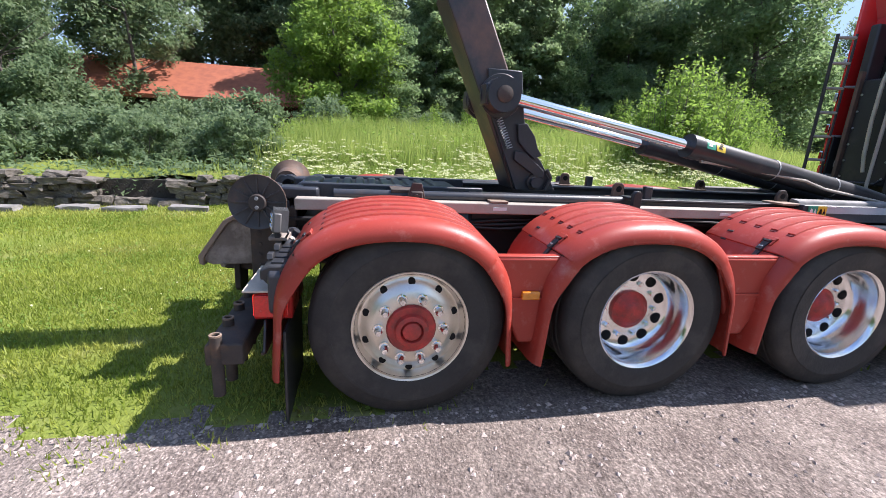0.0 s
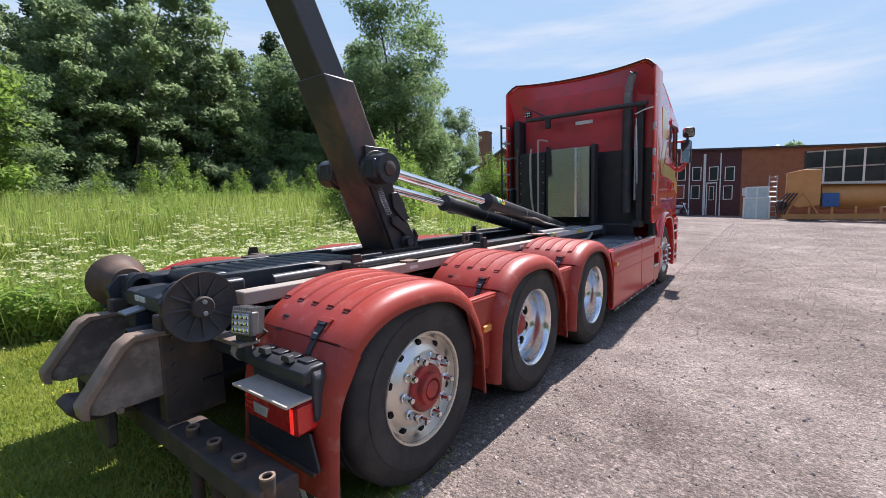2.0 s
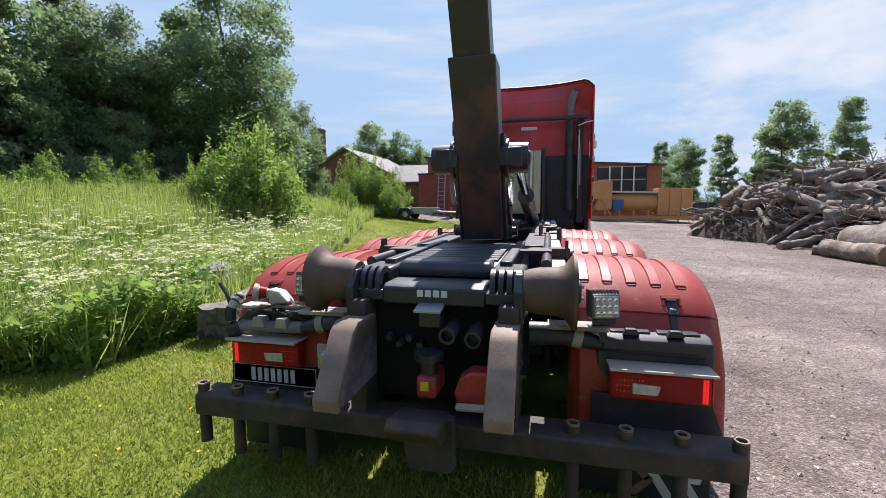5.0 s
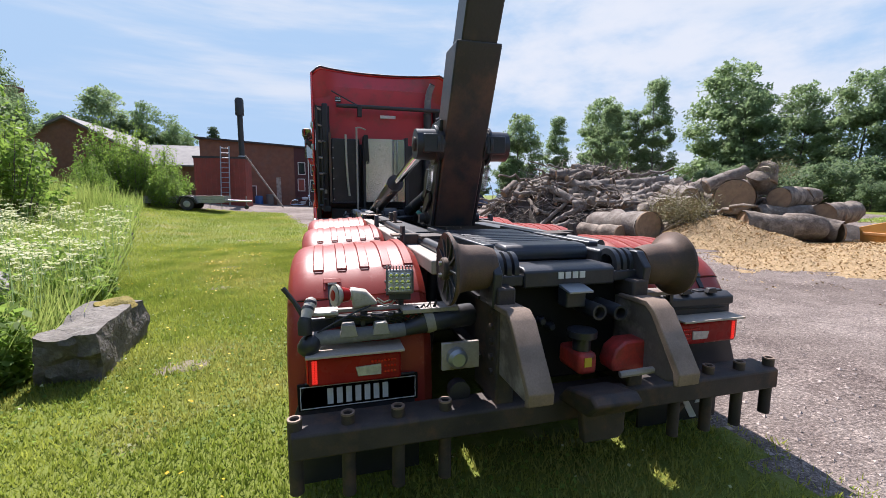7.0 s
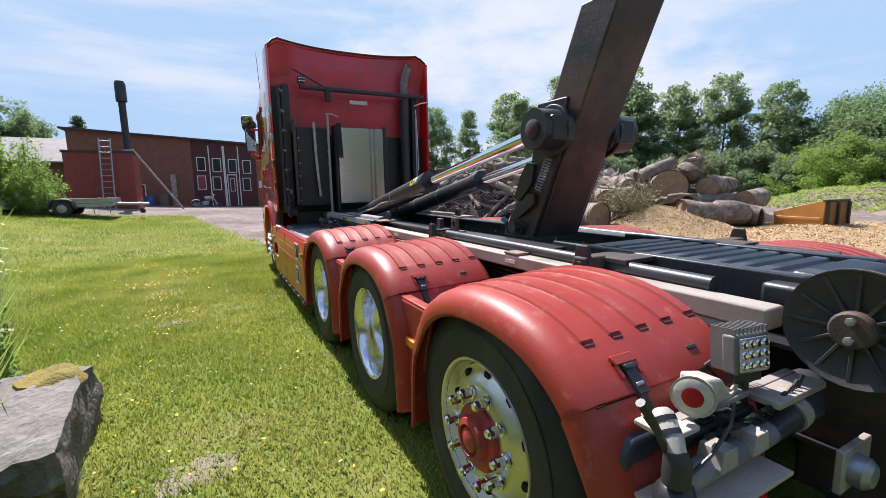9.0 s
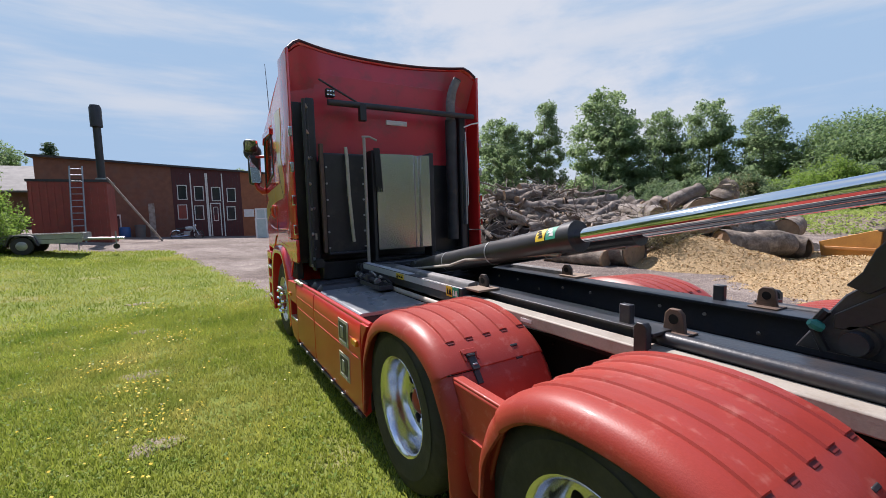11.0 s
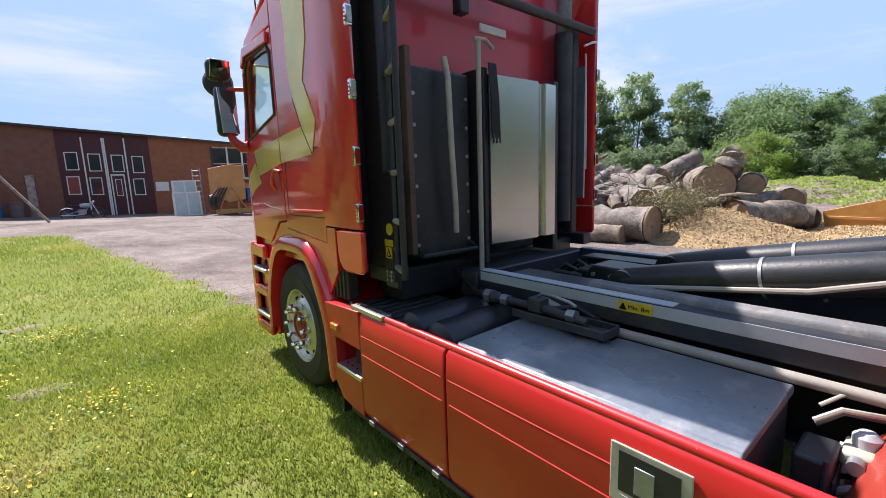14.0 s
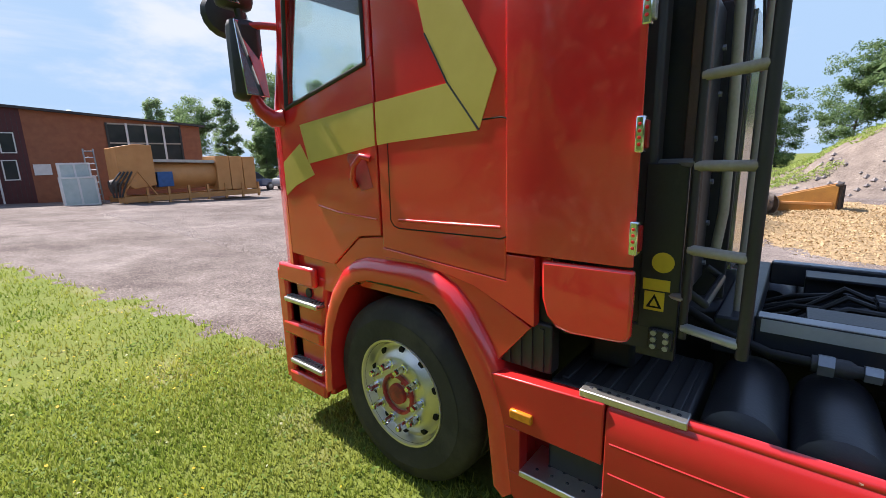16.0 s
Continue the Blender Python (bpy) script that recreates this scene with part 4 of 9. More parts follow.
# rollers
for s in (1, -1):
    X = (s, 0, 0)
    RC = Vector((0, -0.82, 1.045)) if s > 0 else Vector((0.03, -0.81, 1.066))
    ro = part("roller", lathe(B(), [(0, 0.40), (0.085, 0.40), (0.092, 0.42), (0.100, 0.46), (0.103, 0.53), (0.112, 0.565), (0.138, 0.586), (0.160, 0.60), (0.160, 0.612), (0.152, 0.612), (0.13, 0.602), (0.07, 0.590), (0.05, 0.590), (0.05, 0.615), (0.03, 0.62), (0, 0.62)], RC, X, 36), RUST, truck, "rusty flanged end roller")
    for k in range(12):
        a = 2 * math.pi * k / 12
        m = Matrix.Translation(RC) @ Matrix.Rotation(a, 4, "X")
        part("flange_rib", box(B(), s * 0.592, s * 0.611, -0.005, 0.005, 0.045, 0.146, m), FACE, ro, "dark rib on the roller face", 0.002)
    part("flange_face", lathe(B(), [(0.04, 0.592), (0.13, 0.600), (0.158, 0.612), (0.158, 0.6155), (0.13, 0.604), (0.04, 0.596)], RC, X, 36), FACE, ro, "dark grey roller face")
    hb = part("roller_hub", lathe(B(), [(0.05, 0.60), (0.05, 0.628), (0.044, 0.634), (0, 0.634)], RC, X, 20), RUSTY, ro, "rusty roller hub")
    for k in (1, -1):
        part("hub_bolt", lathe(B(), [(0.011, 0.634), (0.011, 0.646), (0, 0.648)], RC + Vector((0, 0, k * 0.026)), X, 6), GALV, hb)
    part("roller_arm", prism(B(), [(-0.9, 0.90), (-0.74, 0.90), (-0.74, 1.09), (-0.80, 1.12), (-0.86, 1.12), (-0.92, 1.05)], "x", s * 0.36, s * 0.40), STEEL, truck, bevel=0.006)
    for k in range(4):
        part("hinge_ring", lathe(B(), [(0.05, 0), (0.078, 0.004), (0.078, 0.026), (0.05, 0.03)], (s * (0.25 + k * 0.037), -0.78 + 0.0, 1.05), X, 20), STEEL, truck)
    part("hinge_bar", box(B(), s * 0.24, s * 0.40, -0.74, -0.5, 1.04, 1.115), STEEL, truck, bevel=0.015)

# hook arm
ARM_X = -0.03


def arm_section(bm, z0, z1, y0, y1, d0, d1, hw):
    """A leaning box between two heights; y is the rear edge, d the depth."""
    prism(bm, [(y0, z0), (y0 + d0, z0), (y1 + d1, z1), (y1, z1)], "x", ARM_X - hw, ARM_X + hw)
    return bm


arm = part("hook_arm", arm_section(B(), 1.12, 2.42, 0.888, 0.288, 0.28, 0.275, 0.165), ARMSTEEL, truck, "black steel hook arm with rust stains", 0.012)
part("upper_arm", arm_section(B(), 2.40, 5.2, 0.312, -1.12, 0.235, 0.20, 0.130), STEEL, arm, "blue-black inner arm", 0.012)
for s in (1, -1):
    part("arm_plate", prism(B(), [(0.90, 1.12), (1.22, 1.12), (1.19, 1.17), (1.08, 1.34), (0.99, 1.42), (0.92, 1.62), (0.87, 1.95), (0.62, 1.95), (0.68, 1.62)], "x", ARM_X + s * 0.168, ARM_X + s * 0.195), STEEL, arm, bevel=0.006)
    part("pivot_boss", tube(B(), [(ARM_X + s * 0.16, 0.70, 1.77), (ARM_X + s * 0.37, 0.70, 1.77)], [0.12, 0.115], 24), STEEL, arm, "black pivot boss")
    part("pivot_plate", lathe(B(), [(0, 0), (0.15, 0), (0.15, 0.025), (0, 0.03)], (ARM_X + s * 0.20, 0.72, 1.77), (s, 0, 0), 26), STEEL, arm, bevel=0.004)
    part("pivot_cap", lathe(B(), [(0.055, 0), (0.055, 0.012), (0.03, 0.02), (0, 0.02)], (ARM_X + s * 0.37, 0.70, 1.77), (s, 0, 0), 16), RUSTY, arm)
    part("boss_brace", box(B(), ARM_X + s * 0.17, ARM_X + s * 0.33, 0.58, 0.66, 1.70, 1.84), STEEL, arm, bevel=0.01)
    part("base_pin", lathe(B(), [(0, 0), (0.055, 0), (0.055, 0.03), (0.03, 0.03), (0.03, 0.02), (0, 0.02)], (ARM_X + s * 0.195, 1.03, 1.185), (s, 0, 0), 20), RUSTY, arm)
    lk = part("lock_arm", prism(B(), [(0.86, 1.40), (0.93, 1.40), (1.10, 1.27), (1.10, 1.22), (1.05, 1.22), (0.86, 1.34)], "x", ARM_X + s * 0.20, ARM_X + s * 0.225), STEEL, arm, bevel=0.004)
    part("lock_hook", prism(B(), [(0.86, 1.59), (0.93, 1.60), (1.00, 1.51), (1.03, 1.43), (1.07, 1.38), (1.01, 1.355), (0.95, 1.40), (0.88, 1.47)], "x", ARM_X + s * 0.20, ARM_X + s * 0.23), STEEL, arm, bevel=0.004)
    sp = [(ARM_X + s * 0.235 + 0.020 * math.cos(k * 0.7), 0.715 + 0.0009 * k + 0.018 * math.sin(k * 0.7), 1.62 - 0.0018 * k + 0.010 * math.sin(k * 0.7)) for k in range(110)]
    part("return_spring", tube(B(), sp, 0.0035, 5), GALV, arm, "bright coil spring")
    part("hose_elbow", tube(B(), [(ARM_X + s * 0.22, 1.12, 1.13), (ARM_X + s * 0.22, 1.16, 1.22), (ARM_X + s * 0.22, 1.12, 1.28)], 0.016, 8), BLACK, arm)
part("green_cap", lathe(B(), [(0, 0), (0.018, 0), (0.02, 0.03), (0.012, 0.045), (0, 0.045)], (ARM_X - 0.23, 1.13, 1.215), (-0.4, 0.4, 0.3), 8), mat("sea_green_plastic", (0.05, 0.36, 0.30), 0.4), truck, "sea-green plastic cap")
part("arm_pin", tube(B(), [(-0.30, 1.03, 1.185), (0.24, 1.03, 1.185)], 0.04, 16), STEEL, truck)
for s in (1, -1):
    x = ARM_X + s * 0.275
    a, b, c = Vector((x, 4.25, 1.13)), Vector((x, 2.29, 1.50)), Vector((x, 0.70, 1.77))
    d = (b - a).normalized()
    cy = part("cylinder_barrel", tube(B(), [a, a + d * 0.3, b], [0.075, 0.085, 0.085], 28), BLACK, truck, "black hydraulic cylinder barrel")
    part("gland", tube(B(), [b - d * 0.02, b + d * 0.07], 0.092, 28), BLACK, cy)
    part("piston_rod", tube(B(), [b, c], 0.042, 28), CHROME, cy, "chrome piston rod")
    part("clevis", tube(B(), [a + Vector((-0.07, 0, 0)), a + Vector((0.07, 0, 0))], 0.07, 18), BLACK, cy)
    part("feed_pipe", tube(B(), [a + Vector((s * 0.10, -0.05, 0.0)), a + Vector((s * 0.10, -0.75, 0.10)), a + Vector((s * 0.085, -0.95, 0.16)), b + Vector((s * 0.03, 0.2, -0.11)), b + Vector((s * 0.03, 0.05, -0.10))], 0.012, 8), GREYRAIL, cy)
    for q in (0.3, 0.62):
        part("clip_band", lathe(B(), [(0.0865, 0), (0.0885, 0), (0.0885, 0.012), (0.0865, 0.012)], a.lerp(b, q), d, 28), GALV, cy)
    for w, mt, lb in ((0.09, YELLOW, "yellow warning label"), (-0.0, GREEN, "green instruction label")):
        bm = B()
        rows = []
        _, u, v = ring_frame(d)
        out = Vector((s, 0, 0)) - d * Vector((s, 0, 0)).dot(d)
        out.normalize()
        upv = d.cross(out) * (1 if s < 0 else -1)
        if upv.z < 0:
            upv = -upv
        for k in range(5):
            an = radians(5 + 15 * k)
            e = (out * math.cos(an) + upv * math.sin(an)) * 0.0868
            rows.append([bm.verts.new(b - d * (0.035 + w) + e), bm.verts.new(b - d * (0.115 + w) + e)])
        for p, q in zip(rows, rows[1:]):
            bm.faces.new((p[0], p[1], q[1], q[0]))
        lab = part("label", bm, mt, cy, lb)
        for k in range(3):
            an = radians(18 + 14 * k)
            e0 = (out * math.cos(an) + upv * math.sin(an)) * 0.0875
            e1 = (out * math.cos(an + 0.20) + upv * math.sin(an + 0.20)) * 0.0875
            m0 = b - d * (0.050 + w + 0.012 * k)
            bm = B()
            bm.faces.new([bm.verts.new(v) for v in (m0 + e0, m0 - d * 0.040 + e0, m0 - d * 0.030 + e1, m0 - d * 0.004 + e1)])
            part("symbol_mark", bm, PLATE if w > 0.05 else WHITE, lab)
# valve block and pipes behind the cab
vb = part("valve_block", prism(B(), [(4.16, 1.055), (4.20, 1.13), (4.28, 1.16), (4.54, 1.165), (4.58, 1.11), (4.58, 1.03)], "x", -0.17, 0.05), BLACK, truck, "black hydraulic valve block", 0.010)
for k in range(6):
    part("valve_plug", lathe(B(), [(0.013, 0), (0.013, 0.010), (0, 0.012)], (-0.17, 4.25 + k * 0.055, 1.075 + 0.035 * (k % 2)), (-1, 0, 0), 10), GALV, vb)
for k in range(3):
    part("valve_coil", tube(B(), [(-0.10 + k * 0.06, 4.58, 1.10), (-0.10 + k * 0.06, 4.66, 1.105)], 0.022, 10), DARK, vb)
    part("hose_elbow", tube(B(), [(-0.17, 4.28 + k * 0.1, 1.07), (-0.24, 4.30 + k * 0.1, 1.09), (-0.28, 4.42 + k * 0.1, 1.07), (-0.29, 4.75 + k * 0.05, 1.04)], 0.013, 8), HOSE, vb)
part("valve_stand", box(B(), -0.29, 0.29, 4.15, 4.62, 0.98, 1.03), BLACK, truck, bevel=0.01)
for k in range(6):
    q = 0.04 * math.sin(k * 2.4)
    part("hydraulic_hose", tube(B(), [(-0.14 + k * 0.05, 4.62, 1.08), (-0.20 + k * 0.07 + q, 4.76, 1.10 + q), (-0.22 + k * 0.085, 4.95, 1.0 - q), (-0.18 + k * 0.08 - q, 5.12, 0.93), (-0.2 + k * 0.08, 5.3, 0.9)], 0.014, 8), HOSE, truck)
rk = part("coupling_rack", box(B(), -0.79, -0.66, 4.10, 4.34, 0.975, 0.985), FACE, truck, "dark steel coupling tray", 0.003)
for x0, x1, y0, y1 in ((-0.795, -0.785, 4.10, 4.62), (-0.665, -0.655, 4.10, 4.62), (-0.785, -0.665, 4.095, 4.105)):
    part("tray_side", box(B(), x0, x1, y0, y1, 0.975, 1.015), FACE, rk, bevel=0.003)
part("coupling_pipe", tube(B(), [(-0.58, 5.30, 1.10), (-0.62, 5.15, 1.04), (-0.70, 5.0, 1.02), (-0.73, 4.85, 1.03)], 0.020, 10), HOSE, truck)
cp = part("coupling_body", tube(B(), [(-0.73, 4.88, 1.03), (-0.73, 4.78, 1.03), (-0.73, 4.76, 1.03), (-0.73, 4.60, 1.03), (-0.73, 4.45, 1.03), (-0.73, 4.22, 1.01)], [0.030, 0.034, 0.022, 0.020, 0.024, 0.022], 14), FACE, truck, "dark steel quick coupling")
for y, r in ((4.84, 0.040), (4.72, 0.030), (4.50, 0.034), (4.30, 0.032)):
    part("coupling_ring", tube(B(), [(-0.73, y - 0.022, 1.03), (-0.73, y + 0.022, 1.03)], r, 6), GALV, cp, "dull steel coupling nut")
part("coupling_valve", box(B(), -0.77, -0.69, 4.46, 4.54, 1.01, 1.085), FACE, cp, bevel=0.008)
part("coupling_handle", tube(B(), [(-0.73, 4.50, 1.085), (-0.74, 4.47, 1.11), (-0.75, 4.40, 1.115), (-0.76, 4.30, 1.105), (-0.76, 4.26, 1.09)], 0.008, 8), GALV, truck, "bright steel lever")
part("air_hose", tube(B(), [(-0.69, 4.45, 1.02), (-0.62, 4.35, 1.04), (-0.60, 4.25, 1.00), (-0.66, 4.18, 0.99)], 0.016, 8), HOSE, truck)

# rear end: guide plates, beam, underrun pipes, lamps
part("rear_beam", prism(B(), [(-0.95, 0.36), (-0.95, 0.46), (-0.93, 0.47), (-0.80, 0.47), (-0.78, 0.46), (-0.78, 0.36)], "x", -1.24, 1.24), RUSTY, truck, "brown dirty underrun beam", 0.008)
for s in (1, -1):
    for k, x in enumerate((1.225, 1.02, 0.815, 0.61)):
        zb = 0.20 if k == 0 else 0.16
        bm = lathe(B(), [(0.028, zb - 0.5), (0.028, 0.012), (0.020, 0.012), (0.020, -0.03), (0, -0.03)], (s * x, -0.90, 0.50), (0, 0, 1), 18)
        sp = part("stanchion_pipe", bm, RUSTY, truck, "worn brown stanchion pipe")
        part("pipe_rim", lathe(B(), [(0.0285, 0.006), (0.0285, 0.014), (0.0195, 0.014), (0.0195, 0.006)], (s * x, -0.90, 0.50), (0, 0, 1), 18), CAPBROWN, sp, "worn brown rim")
    part("rear_upright", box(B(), s * 0.30, s * 0.385, -0.925, -0.64, 0.46, 0.99), RUSTY, truck, "brown rear upright box", 0.01)
    for k in range(5):
        part("bolt", lathe(B(), [(0.017, 0), (0.017, 0.012), (0, 0.016)], (s * 0.385, -0.87, 0.60 + k * 0.07), (s, 0, 0), 6), RUSTY, truck)
    g = part("guide_plate", prism(B(), [(-0.80, 0.90), (-1.03, 0.91), (-1.07, 0.885), (-1.225, 0.66), (-1.22, 0.625), (-1.16, 0.60), (-0.80, 0.61)], "x", s * 0.296, s * 0.372), GUIDE, truck, "brown worn guide plate", 0.006)
    part("guide_cap", prism(B(), [(-0.84, 0.915), (-1.03, 0.923), (-1.08, 0.89), (-1.24, 0.66), (-1.235, 0.61), (-1.205, 0.60), (-1.205, 0.655), (-1.06, 0.865), (-1.02, 0.895), (-0.84, 0.895)], "x", s * 0.284, s * 0.391), CAPBROWN, g, bevel=0.005)
    # lamp unit
    lx0, lx1 = sorted((s * 0.77, s * 1.175))
    lb = part("tail_lamp", prism(B(), [(-0.74, 0.56), (-0.74, 0.685), (-0.70, 0.70), (-0.56, 0.70), (-0.56, 0.56)], "x", lx0, lx1), LAMPRED, truck, "red tail lamp with pale dusty top", 0.012)
    part("lamp_top", box(B(), lx0 - 0.008, lx1 + 0.008, -0.785, -0.56, 0.70, 0.712), DUSTLID, lb, "pale dusty beige lid", 0.003)
    part("reverse_lens", prism(B(), [(s * 0.862, 0.590), (s * 0.965, 0.590), (s * 0.975, 0.634), (s * 0.862, 0.640)], "y", -0.746, -0.738), CLEAR, lb, "clear lens", 0.003)
    for k in range(44):
        if k < 24:
            x, z = s * (0.800 + 0.0145 * (k % 8)), 0.600 + 0.026 * (k // 8)
            if k % 8 > 3 and k < 16:
                continue
        else:
            x, z = s * (1.142 + 0.012 * (k % 2)), 0.578 + 0.0105 * ((k - 24) // 2)
        part("lamp_led", lathe(B(), [(0.0066, 0), (0.005, 0.004), (0, 0.005)], (x, -0.741, z), (0, -1, 0), 6), LED if k >= 24 else REDLIT, lb, "bright red LED")
    part("lamp_side", box(B(), s * 1.174, s * 1.182, -0.735, -0.58, 0.575, 0.685), REDLIT, lb, "bright red side lens", 0.003)
    ay = -0.66 if s > 0 else -0.712
    part("lamp_arm", tube(B(), [(s * 0.42, -0.66, 0.81), (s * 0.56, ay, 0.815), (s * 0.66, ay, 0.80), (s * 0.76, ay, 0.776), (s * 1.16, ay, 0.765)], [0.055, 0.052, 0.045, 0.030, 0.029], 14), STEEL, truck, bevel=0)
    if s < 0:
        part("arm_sleeve", tube(B(), [(s * 0.75, ay, 0.778), (s * 0.82, ay, 0.774), (s * 1.15, ay, 0.766)], 0.032, 14), DUSTPIPE, truck, "dusty grey tube")
        part("tube_end", lathe(B(), [(0, -0.05), (0.03, -0.045), (0.044, -0.02), (0.046, 0.0), (0.040, 0.03), (0.02, 0.05), (0, 0.052)], (s * 1.165, ay - 0.012, 0.745), (s * 0.7, -0.2, -0.7), 16), BLACK, truck, "black rubber tube end")
    else:
        ft = part("fitting_tray", prism(B(), [(-0.70, 0.765), (-0.70, 0.812), (-0.66, 0.835), (-0.585, 0.835), (-0.585, 0.765)], "x", 0.74, 1.185), DARK, truck, "black fitting tray above the tail lamp", 0.008)
        for k in range(4):
            part("tray_slot", box(B(), 0.775 + 0.10 * k, 0.845 + 0.10 * k, -0.655, -0.60, 0.834, 0.844), BLACK, ft, bevel=0.003)
        for x in (0.86, 1.04):
            part("tray_lug", prism(B(), [(x - 0.035, 0.835), (x + 0.035, 0.835), (x + 0.022, 0.862), (x - 0.022, 0.862)], "y", -0.69, -0.66), DARK, ft, bevel=0.003)
    part("arm_ring", tube(B(), [(s * 0.615, ay, 0.810), (s * 0.655, ay, 0.802)], 0.0515, 16), DUSTPALE, truck, "pale ring on the hose")
    part("lamp_bracket", prism(B(), [(s * 0.72, 0.57), (s * 1.16, 0.57), (s * 1.205, 0.62), (s * 1.205, 0.79), (s * 1.17, 0.83), (s * 0.72, 0.83)], "y", -0.665 if s > 0 else -0.62, -0.60 if s > 0 else -0.56), STEEL, truck, "blue-black lamp tray", 0.012)
    part("mud_flap", box(B(), s * 0.66, s * 1.235, -0.60, -0.585, 0.02, 0.52), DARK, truck, "black rubber mud flap", 0.004)
    part("flap_carrier", prism(B(), [(s * 0.70, 0.56), (s * 1.19, 0.56), (s * 1.24, 0.42), (s * 1.22, 0.40), (s * 0.70, 0.40)], "y", -0.692, -0.680), DULLPLATE, truck, "dull grey sheet under the lamp", 0.003)
    part("carrier_edge", box(B(), s * 0.70, s * 1.22, -0.705, -0.692, 0.395, 0.408), RUSTY, truck)
    # work lamp
    lx, ly, lz = (0.738, -0.675, 0.96) if s > 0 else (-0.755, -0.625, 0.985)
    lm = Matrix.Translation((lx, ly, lz)) @ Matrix.Rotation(radians(14 if s > 0 else -10), 4, "Z") @ Matrix.Rotation(radians(-6), 4, "X")
    wl_ob = part("work_lamp", box(B(), -0.064, 0.064, -0.045, 0.0, -0.056, 0.056, lm), LAMPBODY, truck, "square grey LED work lamp", 0.009)
    part("lamp_face", box(B(), -0.054, 0.054, -0.050, -0.045, -0.046, 0.046, lm), CLEAR, wl_ob, "clear lamp face", 0.002)
    for k in range(12):
        bm = lathe(B(), [(0.012, 0), (0.009, 0.004), (0, 0.002)], (-0.039 + 0.026 * (k % 4), -0.050, -0.029 + 0.029 * (k // 4)), (0, -1, 0), 10)
        bmesh.ops.transform(bm, matrix=lm, verts=bm.verts[:])
        part("lamp_cell", bm, CHROME, wl_ob, "bright lamp cell")
    for k in range(9):
        part("cooling_fin", box(B(), -0.061 + k * 0.0145, -0.057 + k * 0.0145, -0.04, 0.035, -0.05, 0.072, lm), LAMPBODY, wl_ob)
    part("lamp_stalk", box(B(), -0.05, 0.05, -0.03, 0.0, -0.085, -0.056, lm), DARK, wl_ob, bevel=0.004)
    part("lamp_post", box(B(), lx - 0.012, lx + 0.012, ly - 0.03, ly, 0.80, lz - 0.07), DARK, wl_ob)
    part("cable", tube(B(), [(lx, ly + 0.02, lz), (lx + s * 0.06, ly + 0.05, lz - 0.05), (lx, ly + 0.02, 0.86), (s * 0.6, -0.66, 0.82)], 0.006, 6), HOSE, truck)
    part("lamp_shelf", box(B(), s * 0.50, s * 0.76, -0.74, -0.64, 0.855, 0.875), WORN, truck, bevel=0.003)
# plain shapes where the right mud flap carries a mark
for pts, mt in (([(0.87, 0.035), (0.92, 0.035), (1.0, 0.12), (0.975, 0.145)], CAPBROWN), ([(0.87, 0.20), (0.915, 0.20), (0.985, 0.135), (0.96, 0.11)], CAPBROWN), ([(0.94, 0.20), (0.985, 0.20), (1.09, 0.035), (1.04, 0.035)], WHITE), ([(1.06, 0.20), (1.19, 0.20), (1.20, 0.17), (1.07, 0.17)], WHITE), ([(1.07, 0.125), (1.19, 0.125), (1.20, 0.155), (1.20, 0.17), (1.17, 0.17), (1.165, 0.15), (1.08, 0.145)], WHITE), ([(1.11, 0.125), (1.15, 0.125), (1.205, 0.035), (1.16, 0.035)], WHITE)):
    part("plain_shape", prism(B(), pts, "y", -0.604, -0.598), mt, truck, "plain pale mark on the mud flap")
for s in (1, -1):
    for y0, y1, mt in ((3.150, 3.185, PLATE), (3.19, 3.215, PLATE), (3.065, 3.10, WHITE), (3.105, 3.13, WHITE)):
        part("symbol_mark", prism(B(), [(y0, 1.062), (y1, 1.062), (y1 - 0.008, 1.10), (y0 + 0.012, 1.105)], "x", s * 0.607, s * 0.6095), mt, truck)
    # cables and fittings behind the tank
    for k in range(6):
        q = 0.03 * math.sin(k * 2.1)
        part("cable", tube(B(), [(s * (0.66 + 0.05 * k), 3.34, 0.80 - 0.03 * k), (s * (0.74 + 0.05 * k + q), 3.22, 0.84 + q), (s * (0.82 + 0.04 * k), 3.14 + q, 0.70), (s * (0.70 + 0.05 * k), 3.05, 0.55 + q)], 0.009 + 0.003 * (k % 2), 6), HOSE if k % 3 else WHITE, truck)
    part("junction_box", box(B(), s * 0.86, s * 1.02, 3.12, 3.24, 0.60, 0.74), PALEPAINT, truck, "pale junction box behind the tank", 0.012)
# readable line on the yellow label of the left rail
fc = bpy.data.curves.new("label_text", "FONT")
fc.body, fc.size, fc.extrude = "Min. 8m", 0.030, 0.0006
fc.materials.append(PLATE)
ft = new("label_text", fc)
ft.parent = truck
ft.matrix_basis = pose(-0.6095, 4.090, 1.083, 90, 0, -90)
part("warning_triangle", prism(B(), [(4.095, 1.077), (4.132, 1.077), (4.1135, 1.111)], "x", -0.6095, -0.607), PLATE, truck, "black warning triangle")
